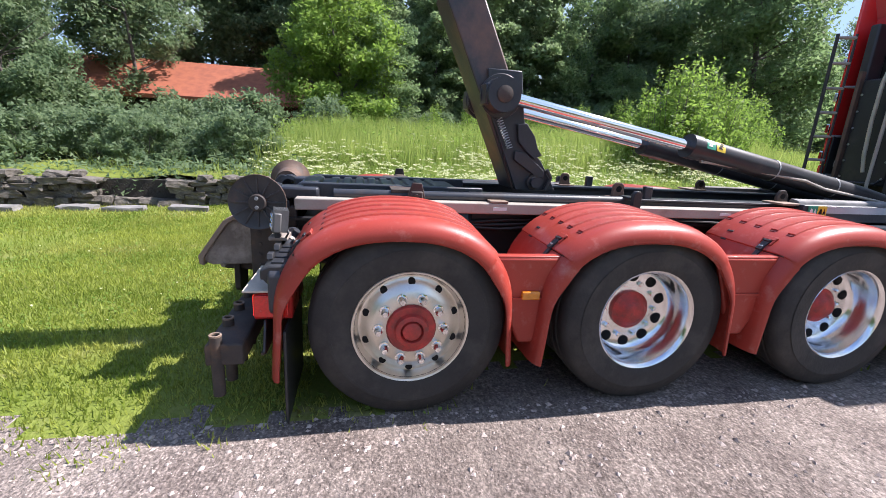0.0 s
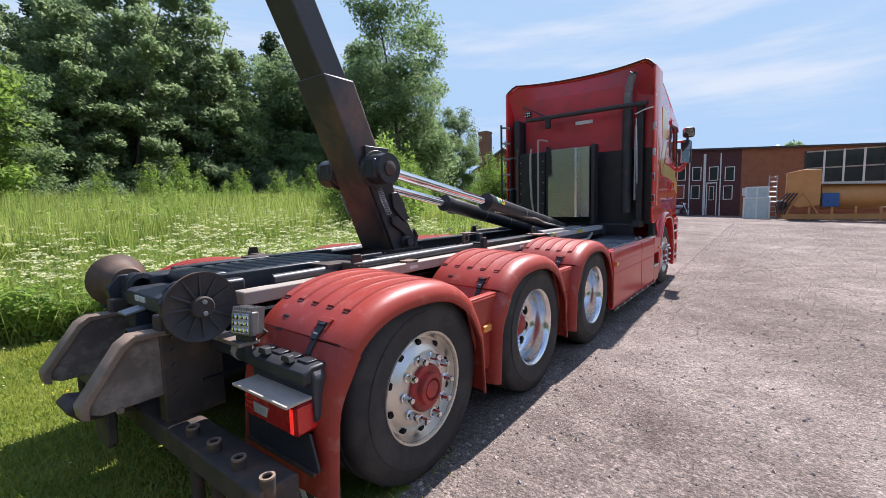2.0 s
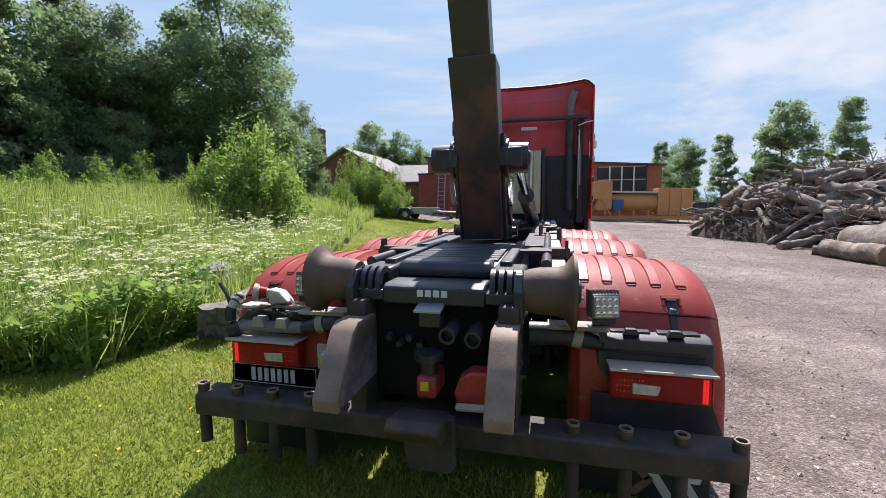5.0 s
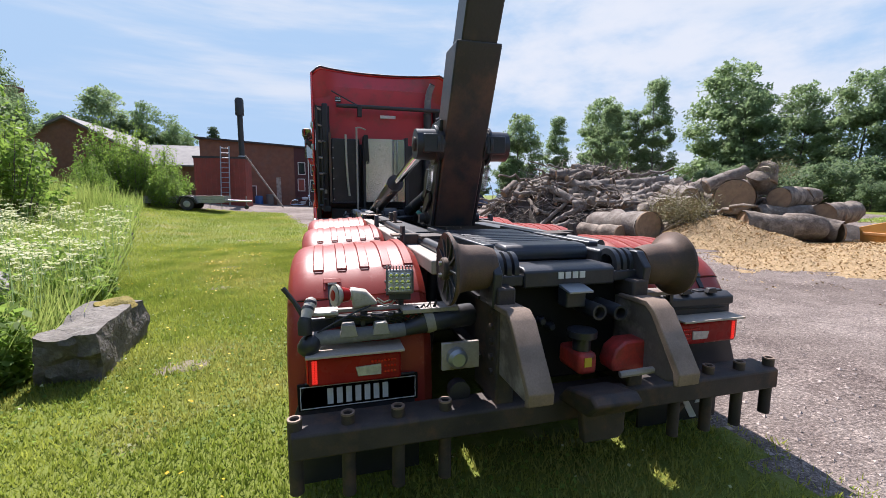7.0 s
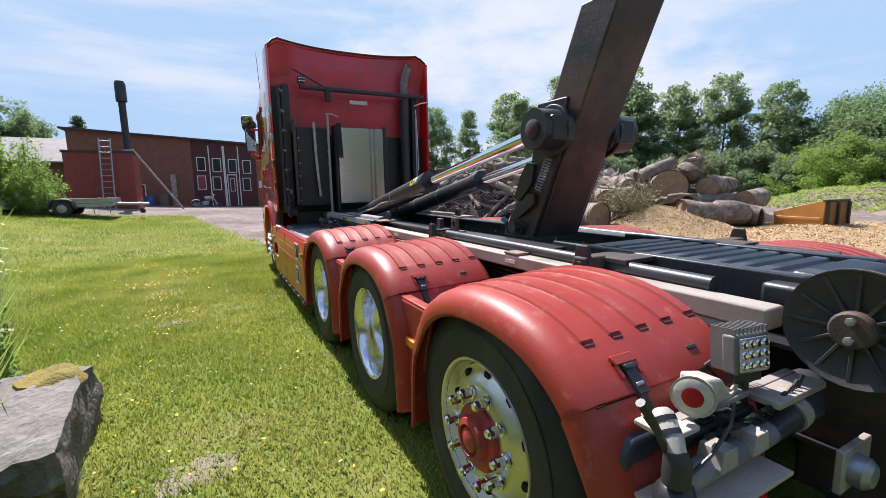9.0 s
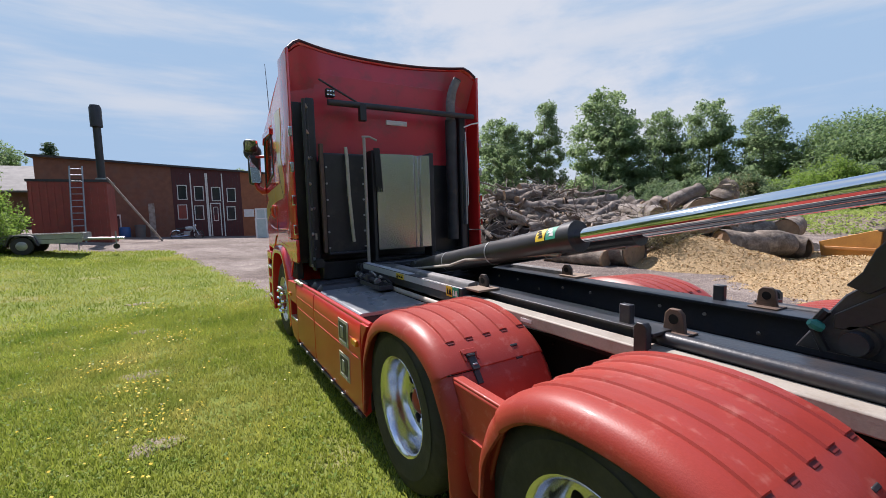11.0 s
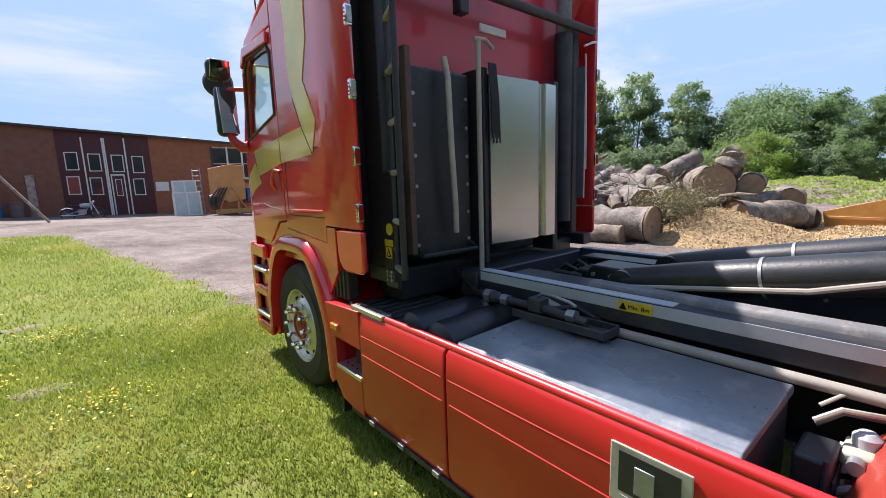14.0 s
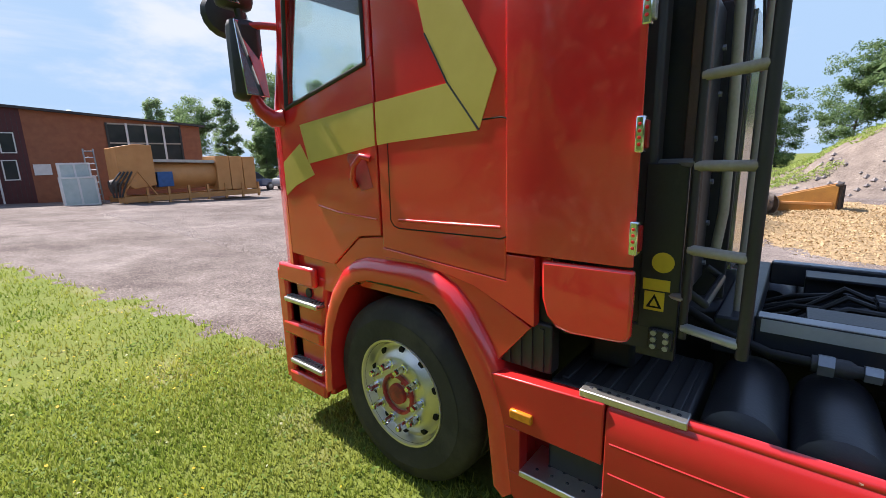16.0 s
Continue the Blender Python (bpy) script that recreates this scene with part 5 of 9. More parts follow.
# left tail fittings: siren, cables, plate, sockets
SI, SD = (-0.965, -0.645, 0.938), (-1, -0.45, 0.10)
si = part("siren_horn", lathe(B(), [(0, 0), (0.022, 0), (0.026, 0.04), (0.034, 0.075), (0.048, 0.085), (0.050, 0.10), (0.042, 0.098), (0.02, 0.07), (0, 0.07)], SI, SD, 20), DIRTYWHITE, truck, "dirty white siren horn with red mouth")
part("siren_mouth", lathe(B(), [(0.044, 0.101), (0.038, 0.104), (0.015, 0.106), (0, 0.106)], SI, SD, 20), DIRTYWHITE, si)
part("siren_band", lathe(B(), [(0.027, 0.035), (0.036, 0.072), (0.0375, 0.072), (0.030, 0.035)], SI, SD, 20), LAMPRED, si, "red siren neck")
part("siren_mark", lathe(B(), [(0.024, 0.1065), (0.020, 0.108), (0, 0.108)], SI, SD, 16), LAMPRED, si)
part("siren_body", prism(B(), [(-0.985, 0.968), (-0.915, 0.953), (-0.86, 0.893), (-0.975, 0.878)], "y", -0.68, -0.60), DIRTYWHITE, si, bevel=0.012)
part("siren_foot", box(B(), -0.94, -0.91, -0.655, -0.625, 0.79, 0.885), DARK, si)
lbx = part("canister_plate", box(B(), -1.15, -1.04, -0.70, -0.60, 0.862, 0.876), DIRTYWHITE, truck, "dirty pale plate with a strapped canister", 0.003)
can = part("canister", tube(B(), [(-1.178, -0.735, 0.865), (-1.170, -0.715, 0.885), (-1.152, -0.675, 0.925), (-1.148, -0.668, 0.932)], [0.019, 0.026, 0.026, 0.018], 16), DIRTYWHITE, lbx, "dirty pale canister")
part("strap", tube(B(), [(-1.168, -0.708, 0.892), (-1.165, -0.700, 0.900)], 0.0275, 16), BLACK, can, "black strap")
part("strap", tube(B(), [(-1.158, -0.688, 0.912), (-1.155, -0.680, 0.920)], 0.0275, 16), BLACK, can, "black strap")
part("canister_socket", tube(B(), [(-1.180, -0.735, 0.80), (-1.180, -0.735, 0.85), (-1.176, -0.728, 0.868)], [0.030, 0.030, 0.025], 14), DARK, lbx, "dark socket under the canister")
for x, z in ((-1.265, 0.995), (-1.245, 0.965)):
    part("lever_rod", tube(B(), [(x, -0.70, z), (x + 0.04, -0.705, z - 0.055), (-1.185, -0.715, 0.86)], [0.011, 0.009, 0.008], 8), DARK, truck, "dark lever rod")
part("pale_strip", box(B(), -1.10, -0.74, -0.632, -0.622, 0.832, 0.842), WORN, truck, "pale strip behind the tray")
for k in range(2):
    part("pale_wire", tube(B(), [(-0.865, -0.645, 0.915 - 0.012 * k), (-0.835, -0.655, 0.895 - 0.014 * k), (-0.80, -0.65, 0.905 - 0.02 * k), (-0.775, -0.64, 0.925 - 0.02 * k)], 0.0045, 6), CREAM, truck, "pale wire to the work lamp")
part("thin_wire", tube(B(), [(-1.13, -0.735, 0.80), (-1.07, -0.745, 0.835), (-0.98, -0.735, 0.875), (-0.90, -0.70, 0.895)], 0.0045, 6), BLACK, truck)
part("fitting_rail", box(B(), -1.06, -0.50, -0.665, -0.635, 0.862, 0.878), WORN, truck, "brown rail carrying lamps and siren", 0.003)
bb = part("black_tray", box(B(), -1.06, -0.74, -0.675, -0.60, 0.80, 0.835), DARK, truck, "black fitting tray with tabs", 0.008)
for k in range(4):
    part("tray_slot", box(B(), -1.04 + k * 0.075, -0.985 + k * 0.075, -0.665, -0.61, 0.835, 0.842), BLACK, bb, bevel=0.003)
for x in (-1.0, -0.86):
    part("clamp_tab", prism(B(), [(x - 0.038, 0.775), (x + 0.038, 0.775), (x + 0.026, 0.828), (x - 0.026, 0.828)], "y", -0.752, -0.690), DUSTPALE, truck, bevel=0.003)
part("bracket_rod", box(B(), -0.945, -0.925, -0.70, -0.685, 0.79, 0.870), DARK, truck)
for k in range(6):
    part("cable", tube(B(), [(-1.05 + 0.05 * k, -0.72, 0.86), (-0.9 + 0.05 * k, -0.70, 0.83 - 0.01 * k), (-0.75 + 0.03 * k, -0.72, 0.86 + 0.01 * k), (-0.62, -0.70, 0.80)], 0.006, 6), HOSE, truck)
pl = part("plate_holder", box(B(), -1.225, -0.685, -0.692, -0.678, 0.428, 0.556), PLATE, truck, "black number plate holder", 0.004)
for z in (0.440, 0.541):
    part("plate_border", box(B(), -1.213, -0.697, -0.695, -0.691, z, z + 0.003), WHITE, pl)
for x in (-1.213, -0.700):
    part("plate_border", box(B(), x, x + 0.003, -0.695, -0.691, 0.443, 0.541), WHITE, pl)
for k in range(7):
    part("plain_bar", box(B(), -1.098 + k * 0.041, -1.098 + k * 0.041 + 0.026, -0.696, -0.691, 0.455, 0.528), WHITE, pl, "plain white bar")
so = part("socket_plate", box(B(), -0.605, -0.43, -0.83, -0.81, 0.61, 0.735), WORN, truck, "pale socket plate", 0.004)
part("socket", lathe(B(), [(0, 0), (0.045, 0), (0.045, 0.03), (0.03, 0.045), (0, 0.045)], (-0.54, -0.83, 0.67), (0, -1, 0), 18), GALV, so)
part("socket", lathe(B(), [(0, 0), (0.05, 0), (0.05, 0.05), (0, 0.06)], (-0.52, -0.78, 0.5), (0, -1, 0), 18), DARK, truck)
for x, z in ((0.09, 0.865), (0.20, 0.855)):
    part("rear_pipe", lathe(B(), [(0.036, -0.25), (0.036, 0.05), (0.026, 0.05), (0.026, 0.0), (0, 0.0)], (x, -0.92, z), (0, -1, 0), 18), STEEL, truck)
part("rear_wall", box(B(), -0.30, 0.30, -0.80, -0.72, 0.5, 0.985), PLATE, truck, bevel=0.01)
for k in range(4):
    part("air_coupler", lathe(B(), [(0.02, 0), (0.024, 0.02), (0.014, 0.045), (0, 0.045)], (-0.22 + k * 0.05, -0.80, 0.80 - 0.03 * (k % 2)), (0, -1, 0), 10), STEEL, truck)
# drawbar coupling
tc = part("tow_coupling", box(B(), -0.035, 0.055, -1.02, -0.84, 0.60, 0.70), HUBRED, truck, "red tow coupling", 0.02)
part("coupling_neck", lathe(B(), [(0, 0), (0.04, 0), (0.04, 0.05), (0.065, 0.06), (0.065, 0.09), (0, 0.10)], (0.01, -0.96, 0.70), (0, 0, 1), 18), BLACK, tc)
part("coupling_cover", prism(B(), [(0.13, 0.64), (0.15, 0.70), (0.20, 0.735), (0.31, 0.735), (0.345, 0.70), (0.35, 0.62), (0.32, 0.595), (0.14, 0.60)], "y", -1.02, -0.92), HUBRED, tc, "scratched red cover", 0.01)
part("coupling_tag", box(B(), -0.012, 0.022, -1.024, -1.02, 0.64, 0.68), YELLOW, tc)
part("coupling_jaw", prism(B(), [(-1.02, 0.56), (-1.20, 0.60), (-1.24, 0.57), (-1.18, 0.50), (-0.95, 0.48)], "x", -0.10, 0.12), RUSTY, tc, bevel=0.012)
part("lower_plate", prism(B(), [(-0.085, 0.57), (0.15, 0.57), (0.15, 0.36), (0.12, 0.335), (-0.05, 0.335)], "y", -1.10, -1.06), RUSTY, truck, "brown lower plate", 0.008)
part("push_rod", tube(B(), [(0.15, -1.05, 0.60), (0.30, -1.08, 0.62), (0.38, -1.1, 0.60)], 0.016, 8), WORN, truck)

# side skirts, tanks and covers behind the cab
for s in (1, -1):
    yr, yg = 3.30, 4.62
    for y0, y1 in ((yr, yg - 0.008), (yg + 0.008, 5.42)):
        k = part("side_skirt", prism(B(), [(s * 1.20, 0.27), (s * 1.245, 0.24), (s * 1.268, 0.30), (s * 1.268, 0.80), (s * 1.262, 0.90), (s * 1.24, 0.925), (s * 1.20, 0.925)], "y", y0, y1), RED, truck, "glossy red side skirt", 0.006)
        for z in (0.66, 0.78):
            part("skirt_line", tube(B(), [(s * 1.268, y0 + 0.02, z), (s * 1.268, y1 - 0.02, z)], 0.004, 6), RED, k)
        part("skirt_inside", box(B(), s * 1.18, s * 1.205, y0, y1, 0.28, 0.91), DARK, k)
    k = part("side_skirt", prism(B(), [(5.425, 0.68), (5.86, 0.68), (5.90, 0.90), (5.425, 0.925)], "x", s * 1.20, s * 1.268), RED, truck, "glossy red side skirt", 0.006)
    part("skirt_lower", prism(B(), [(5.425, 0.24), (5.70, 0.26), (5.84, 0.40), (5.845, 0.475), (5.425, 0.475)], "x", s * 1.20, s * 1.268), RED, k, bevel=0.006)
    part("skirt_pillar", prism(B(), [(5.76, 0.475), (5.845, 0.475), (5.86, 0.68), (5.76, 0.68)], "x", s * 1.20, s * 1.268), RED, k, bevel=0.004)
    part("step_well", box(B(), s * 1.05, s * 1.06, 5.40, 5.80, 0.46, 0.72), RED, k)
    part("skirt_corner", prism(B(), [(3.17, 0.925), (3.298, 0.925), (3.298, 0.68), (3.285, 0.76), (3.25, 0.835), (3.21, 0.885)], "x", s * 1.20, s * 1.262), RED, truck, bevel=0.004)
    part("skirt_trim", box(B(), s * 1.22, s * 1.262, 3.35, 5.6, 0.215, 0.245), DARK, truck, bevel=0.004)
    for i in range(7):
        part("skirt_clip", box(B(), s * 1.25, s * 1.272, 3.45 + i * 0.31, 3.50 + i * 0.31, 0.225, 0.25), GALV, truck)
    part("top_rail", tube(B(), [(s * 1.225, 3.175, 0.925), (s * 1.225, 5.5, 0.925)], 0.022, 10), REDCHIP, truck, "chipped red top rail")
    tr = part("tread_strip", box(B(), s * 1.19, s * 1.262, 5.17, 5.52, 0.922, 0.95), ALU, truck, "dotted aluminium tread strip", 0.004)
    for i in range(10):
        part("tread_hole", lathe(B(), [(0.008, 0), (0.006, 0.003), (0, 0.003)], (s * 1.225, 5.2 + i * 0.032, 0.95), (0, 0, 1), 8), DARK, tr)
    part("side_marker", box(B(), s * 1.262, s * 1.285, 5.70, 5.80, 0.735, 0.775), AMBER, truck, "amber side marker lamp", 0.006)
    part("side_marker", box(B(), s * 1.266, s * 1.29, 3.34, 3.43, 0.745, 0.79), AMBER, truck, "amber side marker lamp", 0.006)
    # recessed step in the skirt
    st = part("skirt_step", box(B(), s * 1.06, s * 1.275, 5.43, 5.76, 0.472, 0.50), ALU, truck, "aluminium step with holes", 0.006)
    for i in range(8):
        part("step_stud", lathe(B(), [(0.008, 0), (0.005, 0.004), (0, 0.004)], (s * (1.17 + 0.05 * (i % 2)), 5.47 + 0.033 * i, 0.50), (0, 0, 1), 8), DARK, st)
# latch windows in the left skirt
for z in (0.77, 0.50):
    fr = part("latch_frame", box(B(), -1.274, -1.266, 3.56, 3.80, z - 0.10, z + 0.10), CREAM, truck, "cream-framed latch opening", 0.006)
    part("latch_opening", box(B(), -1.277, -1.272, 3.59, 3.77, z - 0.055, z + 0.08), DARK, fr)
    part("latch_keeper", box(B(), -1.281, -1.276, 3.66, 3.72, z - 0.04, z + 0.05), GALV, fr, bevel=0.006)
    part("latch_slot", box(B(), -1.280, -1.273, 3.60, 3.76, z - 0.09, z - 0.065), CLEAR, fr)
for s in (1, -1):
    tk = part("fuel_tank", box(B(), s * 0.66, s * 1.18, 3.50, 4.62, 0.34, 0.915), TANKTOP, truck, "grey aluminium tank with flat dusty cover", 0.02)
    part("tank_lid", prism(B(), [(s * 0.64, 0.915), (s * 1.205, 0.915), (s * 1.205, 0.93), (s * 1.19, 0.945), (s * 0.66, 0.955), (s * 0.64, 0.945)], "y", 3.475, 4.60), TANKTOP, tk, bevel=0.004)
    part("tank_end", box(B(), s * 0.68, s * 1.19, 3.480, 3.50, 0.42, 0.912), DULLPLATE, tk, "dull dark end plate", 0.004)
    for y in (4.80, 5.04):
        part("air_tank", lathe(B(), [(0, 0.58), (0.08, 0.59), (0.115, 0.64), (0.12, 0.70), (0.12, 1.10), (0.115, 1.14), (0.08, 1.17), (0, 1.18)], (0, y, 0.86), (s, 0, 0), 24), BLACK, truck, "black round air tank")
    bt = part("battery_box", box(B(), s * 0.62, s * 1.17, 5.18, 5.68, 0.45, 0.90), DARK, truck, "black ribbed battery box", 0.015)
    for i in range(6):
        part("box_rib", box(B(), s * 0.66, s * 1.14, 5.21 + i * 0.08, 5.24 + i * 0.08, 0.90, 0.915), DARK, bt, bevel=0.004)

# fittings in the gap behind the left tank
vb = part("valve_box", box(B(), -0.93, -0.76, 3.33, 3.42, 0.52, 0.86), DARK, truck, "black air valve box", 0.012)
part("box_cover", box(B(), -0.91, -0.78, 3.322, 3.33, 0.56, 0.80), BLACK, vb, bevel=0.004)
part("box_clip", tube(B(), [(-0.935, 3.34, 0.87), (-0.938, 3.34, 0.70), (-0.93, 3.345, 0.55)], 0.008, 8), FACE, vb)
part("valve_bracket", prism(B(), [(-0.86, 3.24), (-0.86, 3.33), (-0.62, 3.42), (-0.54, 3.38), (-0.56, 3.26)], "z", 0.700, 0.712), PALEPAINT, truck, "pale dusty bracket plate", 0.003)
vl = part("air_valve", box(B(), -0.80, -0.68, 3.23, 3.33, 0.80, 0.85), CREAM, truck, "pale dusty air valve", 0.012)
part("valve_cap", lathe(B(), [(0.035, 0), (0.035, 0.03), (0.02, 0.045), (0, 0.045)], (-0.72, 3.28, 0.85), (0, 0, 1), 16), PALEPAINT, vl, smooth=40)
part("valve_port", lathe(B(), [(0.022, 0), (0.022, 0.04), (0, 0.04)], (-0.80, 3.29, 0.825), (-1, 0, 0), 14), GALV, vl)
for k, (zz, r) in enumerate(((0.88, 0.009), (0.85, 0.008), (0.90, 0.007))):
    part("air_hose", tube(B(), [(-0.76 + 0.04 * k, 3.40, zz + 0.02), (-0.74 + 0.05 * k, 3.34, zz + 0.07), (-0.68 + 0.04 * k, 3.24, zz + 0.06), (-0.62 + 0.03 * k, 3.16, zz), (-0.56, 3.12, zz - 0.06)], r, 8), CREAM if k != 1 else DARK, truck, "dusty looped air hose")
part("lift_hook", tube(B(), [(-0.60, 3.20, 0.92), (-0.60, 3.19, 0.98), (-0.58, 3.17, 1.0), (-0.56, 3.15, 0.98), (-0.56, 3.15, 0.93)], 0.009, 8), GALV, truck)

# cab
CABY = 5.62
cab = part("cab_floor", box(B(), -1.18, 1.18, CABY, 7.50, 1.12, 1.30), BLACK, truck, "black cab floor and underside", 0.02)
part("rear_wall_panel", box(B(), -1.19, 1.19, CABY - 0.03, CABY, 2.30, 3.30), REARRED, cab, "dusty red upper rear wall with shade in its colour", 0.004)
part("rear_wall_lower", box(B(), -1.19, 1.19, CABY - 0.03, CABY, 1.12, 2.30), BLACK, cab, "black lower rear wall", 0.004)
part("cab_ceiling", prism(B(), [(CABY, 3.20), (CABY, 3.30), (7.15, 2.98), (7.15, 2.90)], "x", -1.19, 1.19), RED, cab, bevel=0.01)
part("rear_wall_side", box(B(), -1.185, -0.94, CABY - 0.05, CABY - 0.032, 1.12, 2.95), BLACK, cab, "black panel beside the duct", 0.004)
# roof deflector with a swept rear edge
bm = B()
rows = []
for j in range(33):
    u = -1 + 2 * j / 32
    sag = 1 - abs(u) ** 2.2
    ring = []
    for i in range(9):
        v = i / 8
        y = (5.40 + 0.30 * sag) * (1 - v) + (7.30 - 0.1 * u * u) * v
        edge = smooth_step(0.90, 0.99, abs(u))
        z = (3.60 - 0.012 * sag - 0.13 * edge) * (1 - v) + 2.96 * v + 0.10 * math.sin(math.pi * v) * (0.6 + 0.4 * sag)
        ring.append(bm.verts.new((1.215 * math.copysign(abs(u) ** 0.9, u), y, z)))
    rows.append(ring)
for a, b in zip(rows, rows[1:]):
    for i in range(8):
        bm.faces.new((a[i], a[i + 1], b[i + 1], b[i]))
rf = part("roof_deflector", bm, CABRED, cab, "glossy red roof deflector", smooth=60)
so_m = rf.modifiers.new("shell", "SOLIDIFY")
so_m.thickness, so_m.offset = 0.03, -1
# inner face below the swept edge
bm = B()
rows = []
for j in range(33):
    u = -1 + 2 * j / 32
    sag = 1 - abs(u) ** 2.2
    x = 1.20 * u
    rows.append([bm.verts.new((x, 5.42 + 0.30 * sag, 3.55 - 0.012 * sag - 0.13 * smooth_step(0.90, 0.99, abs(u)))), bm.verts.new((x, CABY - 0.02, 3.05))])
for a, b in zip(rows, rows[1:]):
    bm.faces.new((a[0], a[1], b[1], b[0]))
part("deflector_inner", bm, REARRED, cab, "inside of the deflector with shade put into its red", smooth=60)

trim = []
for j in range(33):
    u = -1 + 2 * j / 32
    sag = 1 - abs(u) ** 2.2
    trim.append((1.213 * math.copysign(abs(u) ** 0.9, u), 5.395 + 0.30 * sag, 3.592 - 0.012 * sag - 0.13 * smooth_step(0.90, 0.99, abs(u))))
part("edge_trim", tube(B(), trim, 0.017, 8), mat("dark_maroon_trim", (0.09, 0.014, 0.018), 0.55, 0.0, (0.06, 0.012, 0.014), 6, 0.3), cab, "dark maroon edge trim", smooth=70)

DOOR_Y, FRONT_Y = 6.57, 7.42
WIN = [(7.33, 2.105), (7.26, 2.68), (7.18, 2.76), (6.68, 2.76), (6.62, 2.70), (6.62, 2.24)]
for s in (1, -1):
    X0, X1 = s * 1.185, s * 1.235
    # rear side deflector with rounded trailing edge
    k = part("side_deflector", prism(B(), [(s * 1.19, CABY + 0.1), (s * 1.20, 5.42), (s * 1.215, 5.375), (s * 1.235, 5.365), (s * 1.245, 5.39), (s * 1.245, 5.84), (s * 1.20, 5.84)], "z", 1.42, 3.46), CABRED, cab, "glossy red side deflector", 0.004)
    part("deflector_tab", prism(B(), [(5.36, 1.185), (5.372, 1.162), (5.395, 1.152), (5.57, 1.142), (5.625, 1.155), (5.665, 1.195), (5.685, 1.26), (5.69, 1.405), (5.36, 1.41)], "x", s * 1.21, s * 1.245), CABRED, cab, bevel=0.012)
    for z in (1.52, 1.84, 2.20, 2.58):
        r = part("marker_lamp", box(B(), s * 1.222, s * 1.262, 5.352, 5.380, z - 0.055, z + 0.055), CHROME, cab, "chrome-framed marker lamp", 0.006)
        part("marker_lens", box(B(), s * 1.226, s * 1.257, 5.345, 5.354, z - 0.042, z + 0.042), LAMPRED if z < 2 else CLEAR, r, "red lens" if z < 2 else "clear lens", 0.004)
        for i in range(4):
            part("marker_led", lathe(B(), [(0.006, 0), (0.004, 0.003), (0, 0.003)], (s * 1.263, 5.366, z - 0.03 + i * 0.02), (s, 0, 0), 6), REDLIT, r)
    # sleeper side
    part("sleeper_side", prism(B(), [(5.845, 1.30), (DOOR_Y - 0.006, 1.36), (DOOR_Y - 0.006, 3.08), (5.845, 3.33)], "x", X0, X1), CABRED, cab, "glossy red sleeper side", 0.008)
    part("sleeper_sill", prism(B(), [(5.72, 1.13), (6.0, 1.25), (6.3, 1.31), (DOOR_Y, 1.31), (DOOR_Y, 1.36), (5.845, 1.30), (5.845, 1.41), (5.72, 1.41)], "x", X0, X1), CABRED, cab, bevel=0.004)
    ring = [(5.87, 1.47), (6.44, 1.468), (6.475, 1.478), (6.495, 1.505), (6.490, 1.87), (6.475, 1.898), (6.44, 1.912), (5.87, 1.934), (5.845, 1.928), (5.832, 1.905), (5.828, 1.51), (5.84, 1.482)]
    lk = part("locker_door", prism(B(), ring, "x", s * 1.228, s * 1.2365), CABRED, cab, "red luggage locker door", 0.002)
    part("locker_gap", tube(B(), [(s * 1.2352, y, z) for y, z in ring + ring[:1]], 0.0035, 6), PLATE, lk, "dark gap round the locker door")
    part("locker_lip", tube(B(), [(s * 1.2345, 5.87, 1.515), (s * 1.2365, 6.1, 1.512), (s * 1.2345, 6.44, 1.508)], 0.008, 8), CABRED, lk, smooth=60)
    # door: skin with a real window opening
    bm = B()
    prism(bm, [(FRONT_Y, 1.235), (FRONT_Y, 2.05), (7.33, 2.105), (6.62, 2.24), (DOOR_Y + 0.006, 2.27), (DOOR_Y + 0.006, 1.42), (6.75, 1.40), (6.99, 1.215)], "x", X0, X1)
    prism(bm, [(6.62, 2.24), (6.62, 2.70), (6.68, 2.76), (6.68, 2.86), (DOOR_Y + 0.006, 2.86), (DOOR_Y + 0.006, 2.27)], "x", X0, X1)
    prism(bm, [(6.68, 2.76), (7.18, 2.76), (7.26, 2.68), (7.33, 2.105), (FRONT_Y, 2.05), (7.34, 2.72), (7.24, 2.86), (6.68, 2.86)], "x", X0, X1)
    dr = part("door", bm, CABRED, cab, "glossy red cab door", 0.005)
    part("window_pane", prism(B(), WIN, "x", s * 1.205, s * 1.211), GLASS, dr, "clear side window").visible_shadow = False
    part("window_seal", tube(B(), [(s * 1.236, y, z) for y, z in WIN + WIN[:1]], 0.012, 8), DARK, dr)
    part("door_handle", tube(B(), [(s * 1.236, 6.62, 1.80), (s * 1.262, 6.66, 1.815), (s * 1.268, 6.71, 1.77), (s * 1.262, 6.735, 1.70), (s * 1.236, 6.74, 1.66)], 0.016, 10), CABRED, dr, "red door handle", smooth=60)
    # no hollow here: a thin darker plate paints the recess's shade
    part("handle_cup", prism(B(), [(6.61, 1.66), (6.66, 1.82), (6.79, 1.83), (6.80, 1.80), (6.70, 1.64)], "x", s * 1.2345, s * 1.2375), REARRED, dr, "darker red plate painting the handle recess's shade", 0.002)
    part("door_crease", tube(B(), [(s * 1.235, 6.60, 1.50), (s * 1.237, 6.9, 1.52), (s * 1.235, 7.08, 1.55)], 0.006, 6), CABRED, dr)
    part("upper_side", prism(B(), [(DOOR_Y, 2.87), (7.26, 2.87), (7.2, 2.93), (DOOR_Y, 3.07)], "x", X0, X1), CABRED, cab, bevel=0.008)
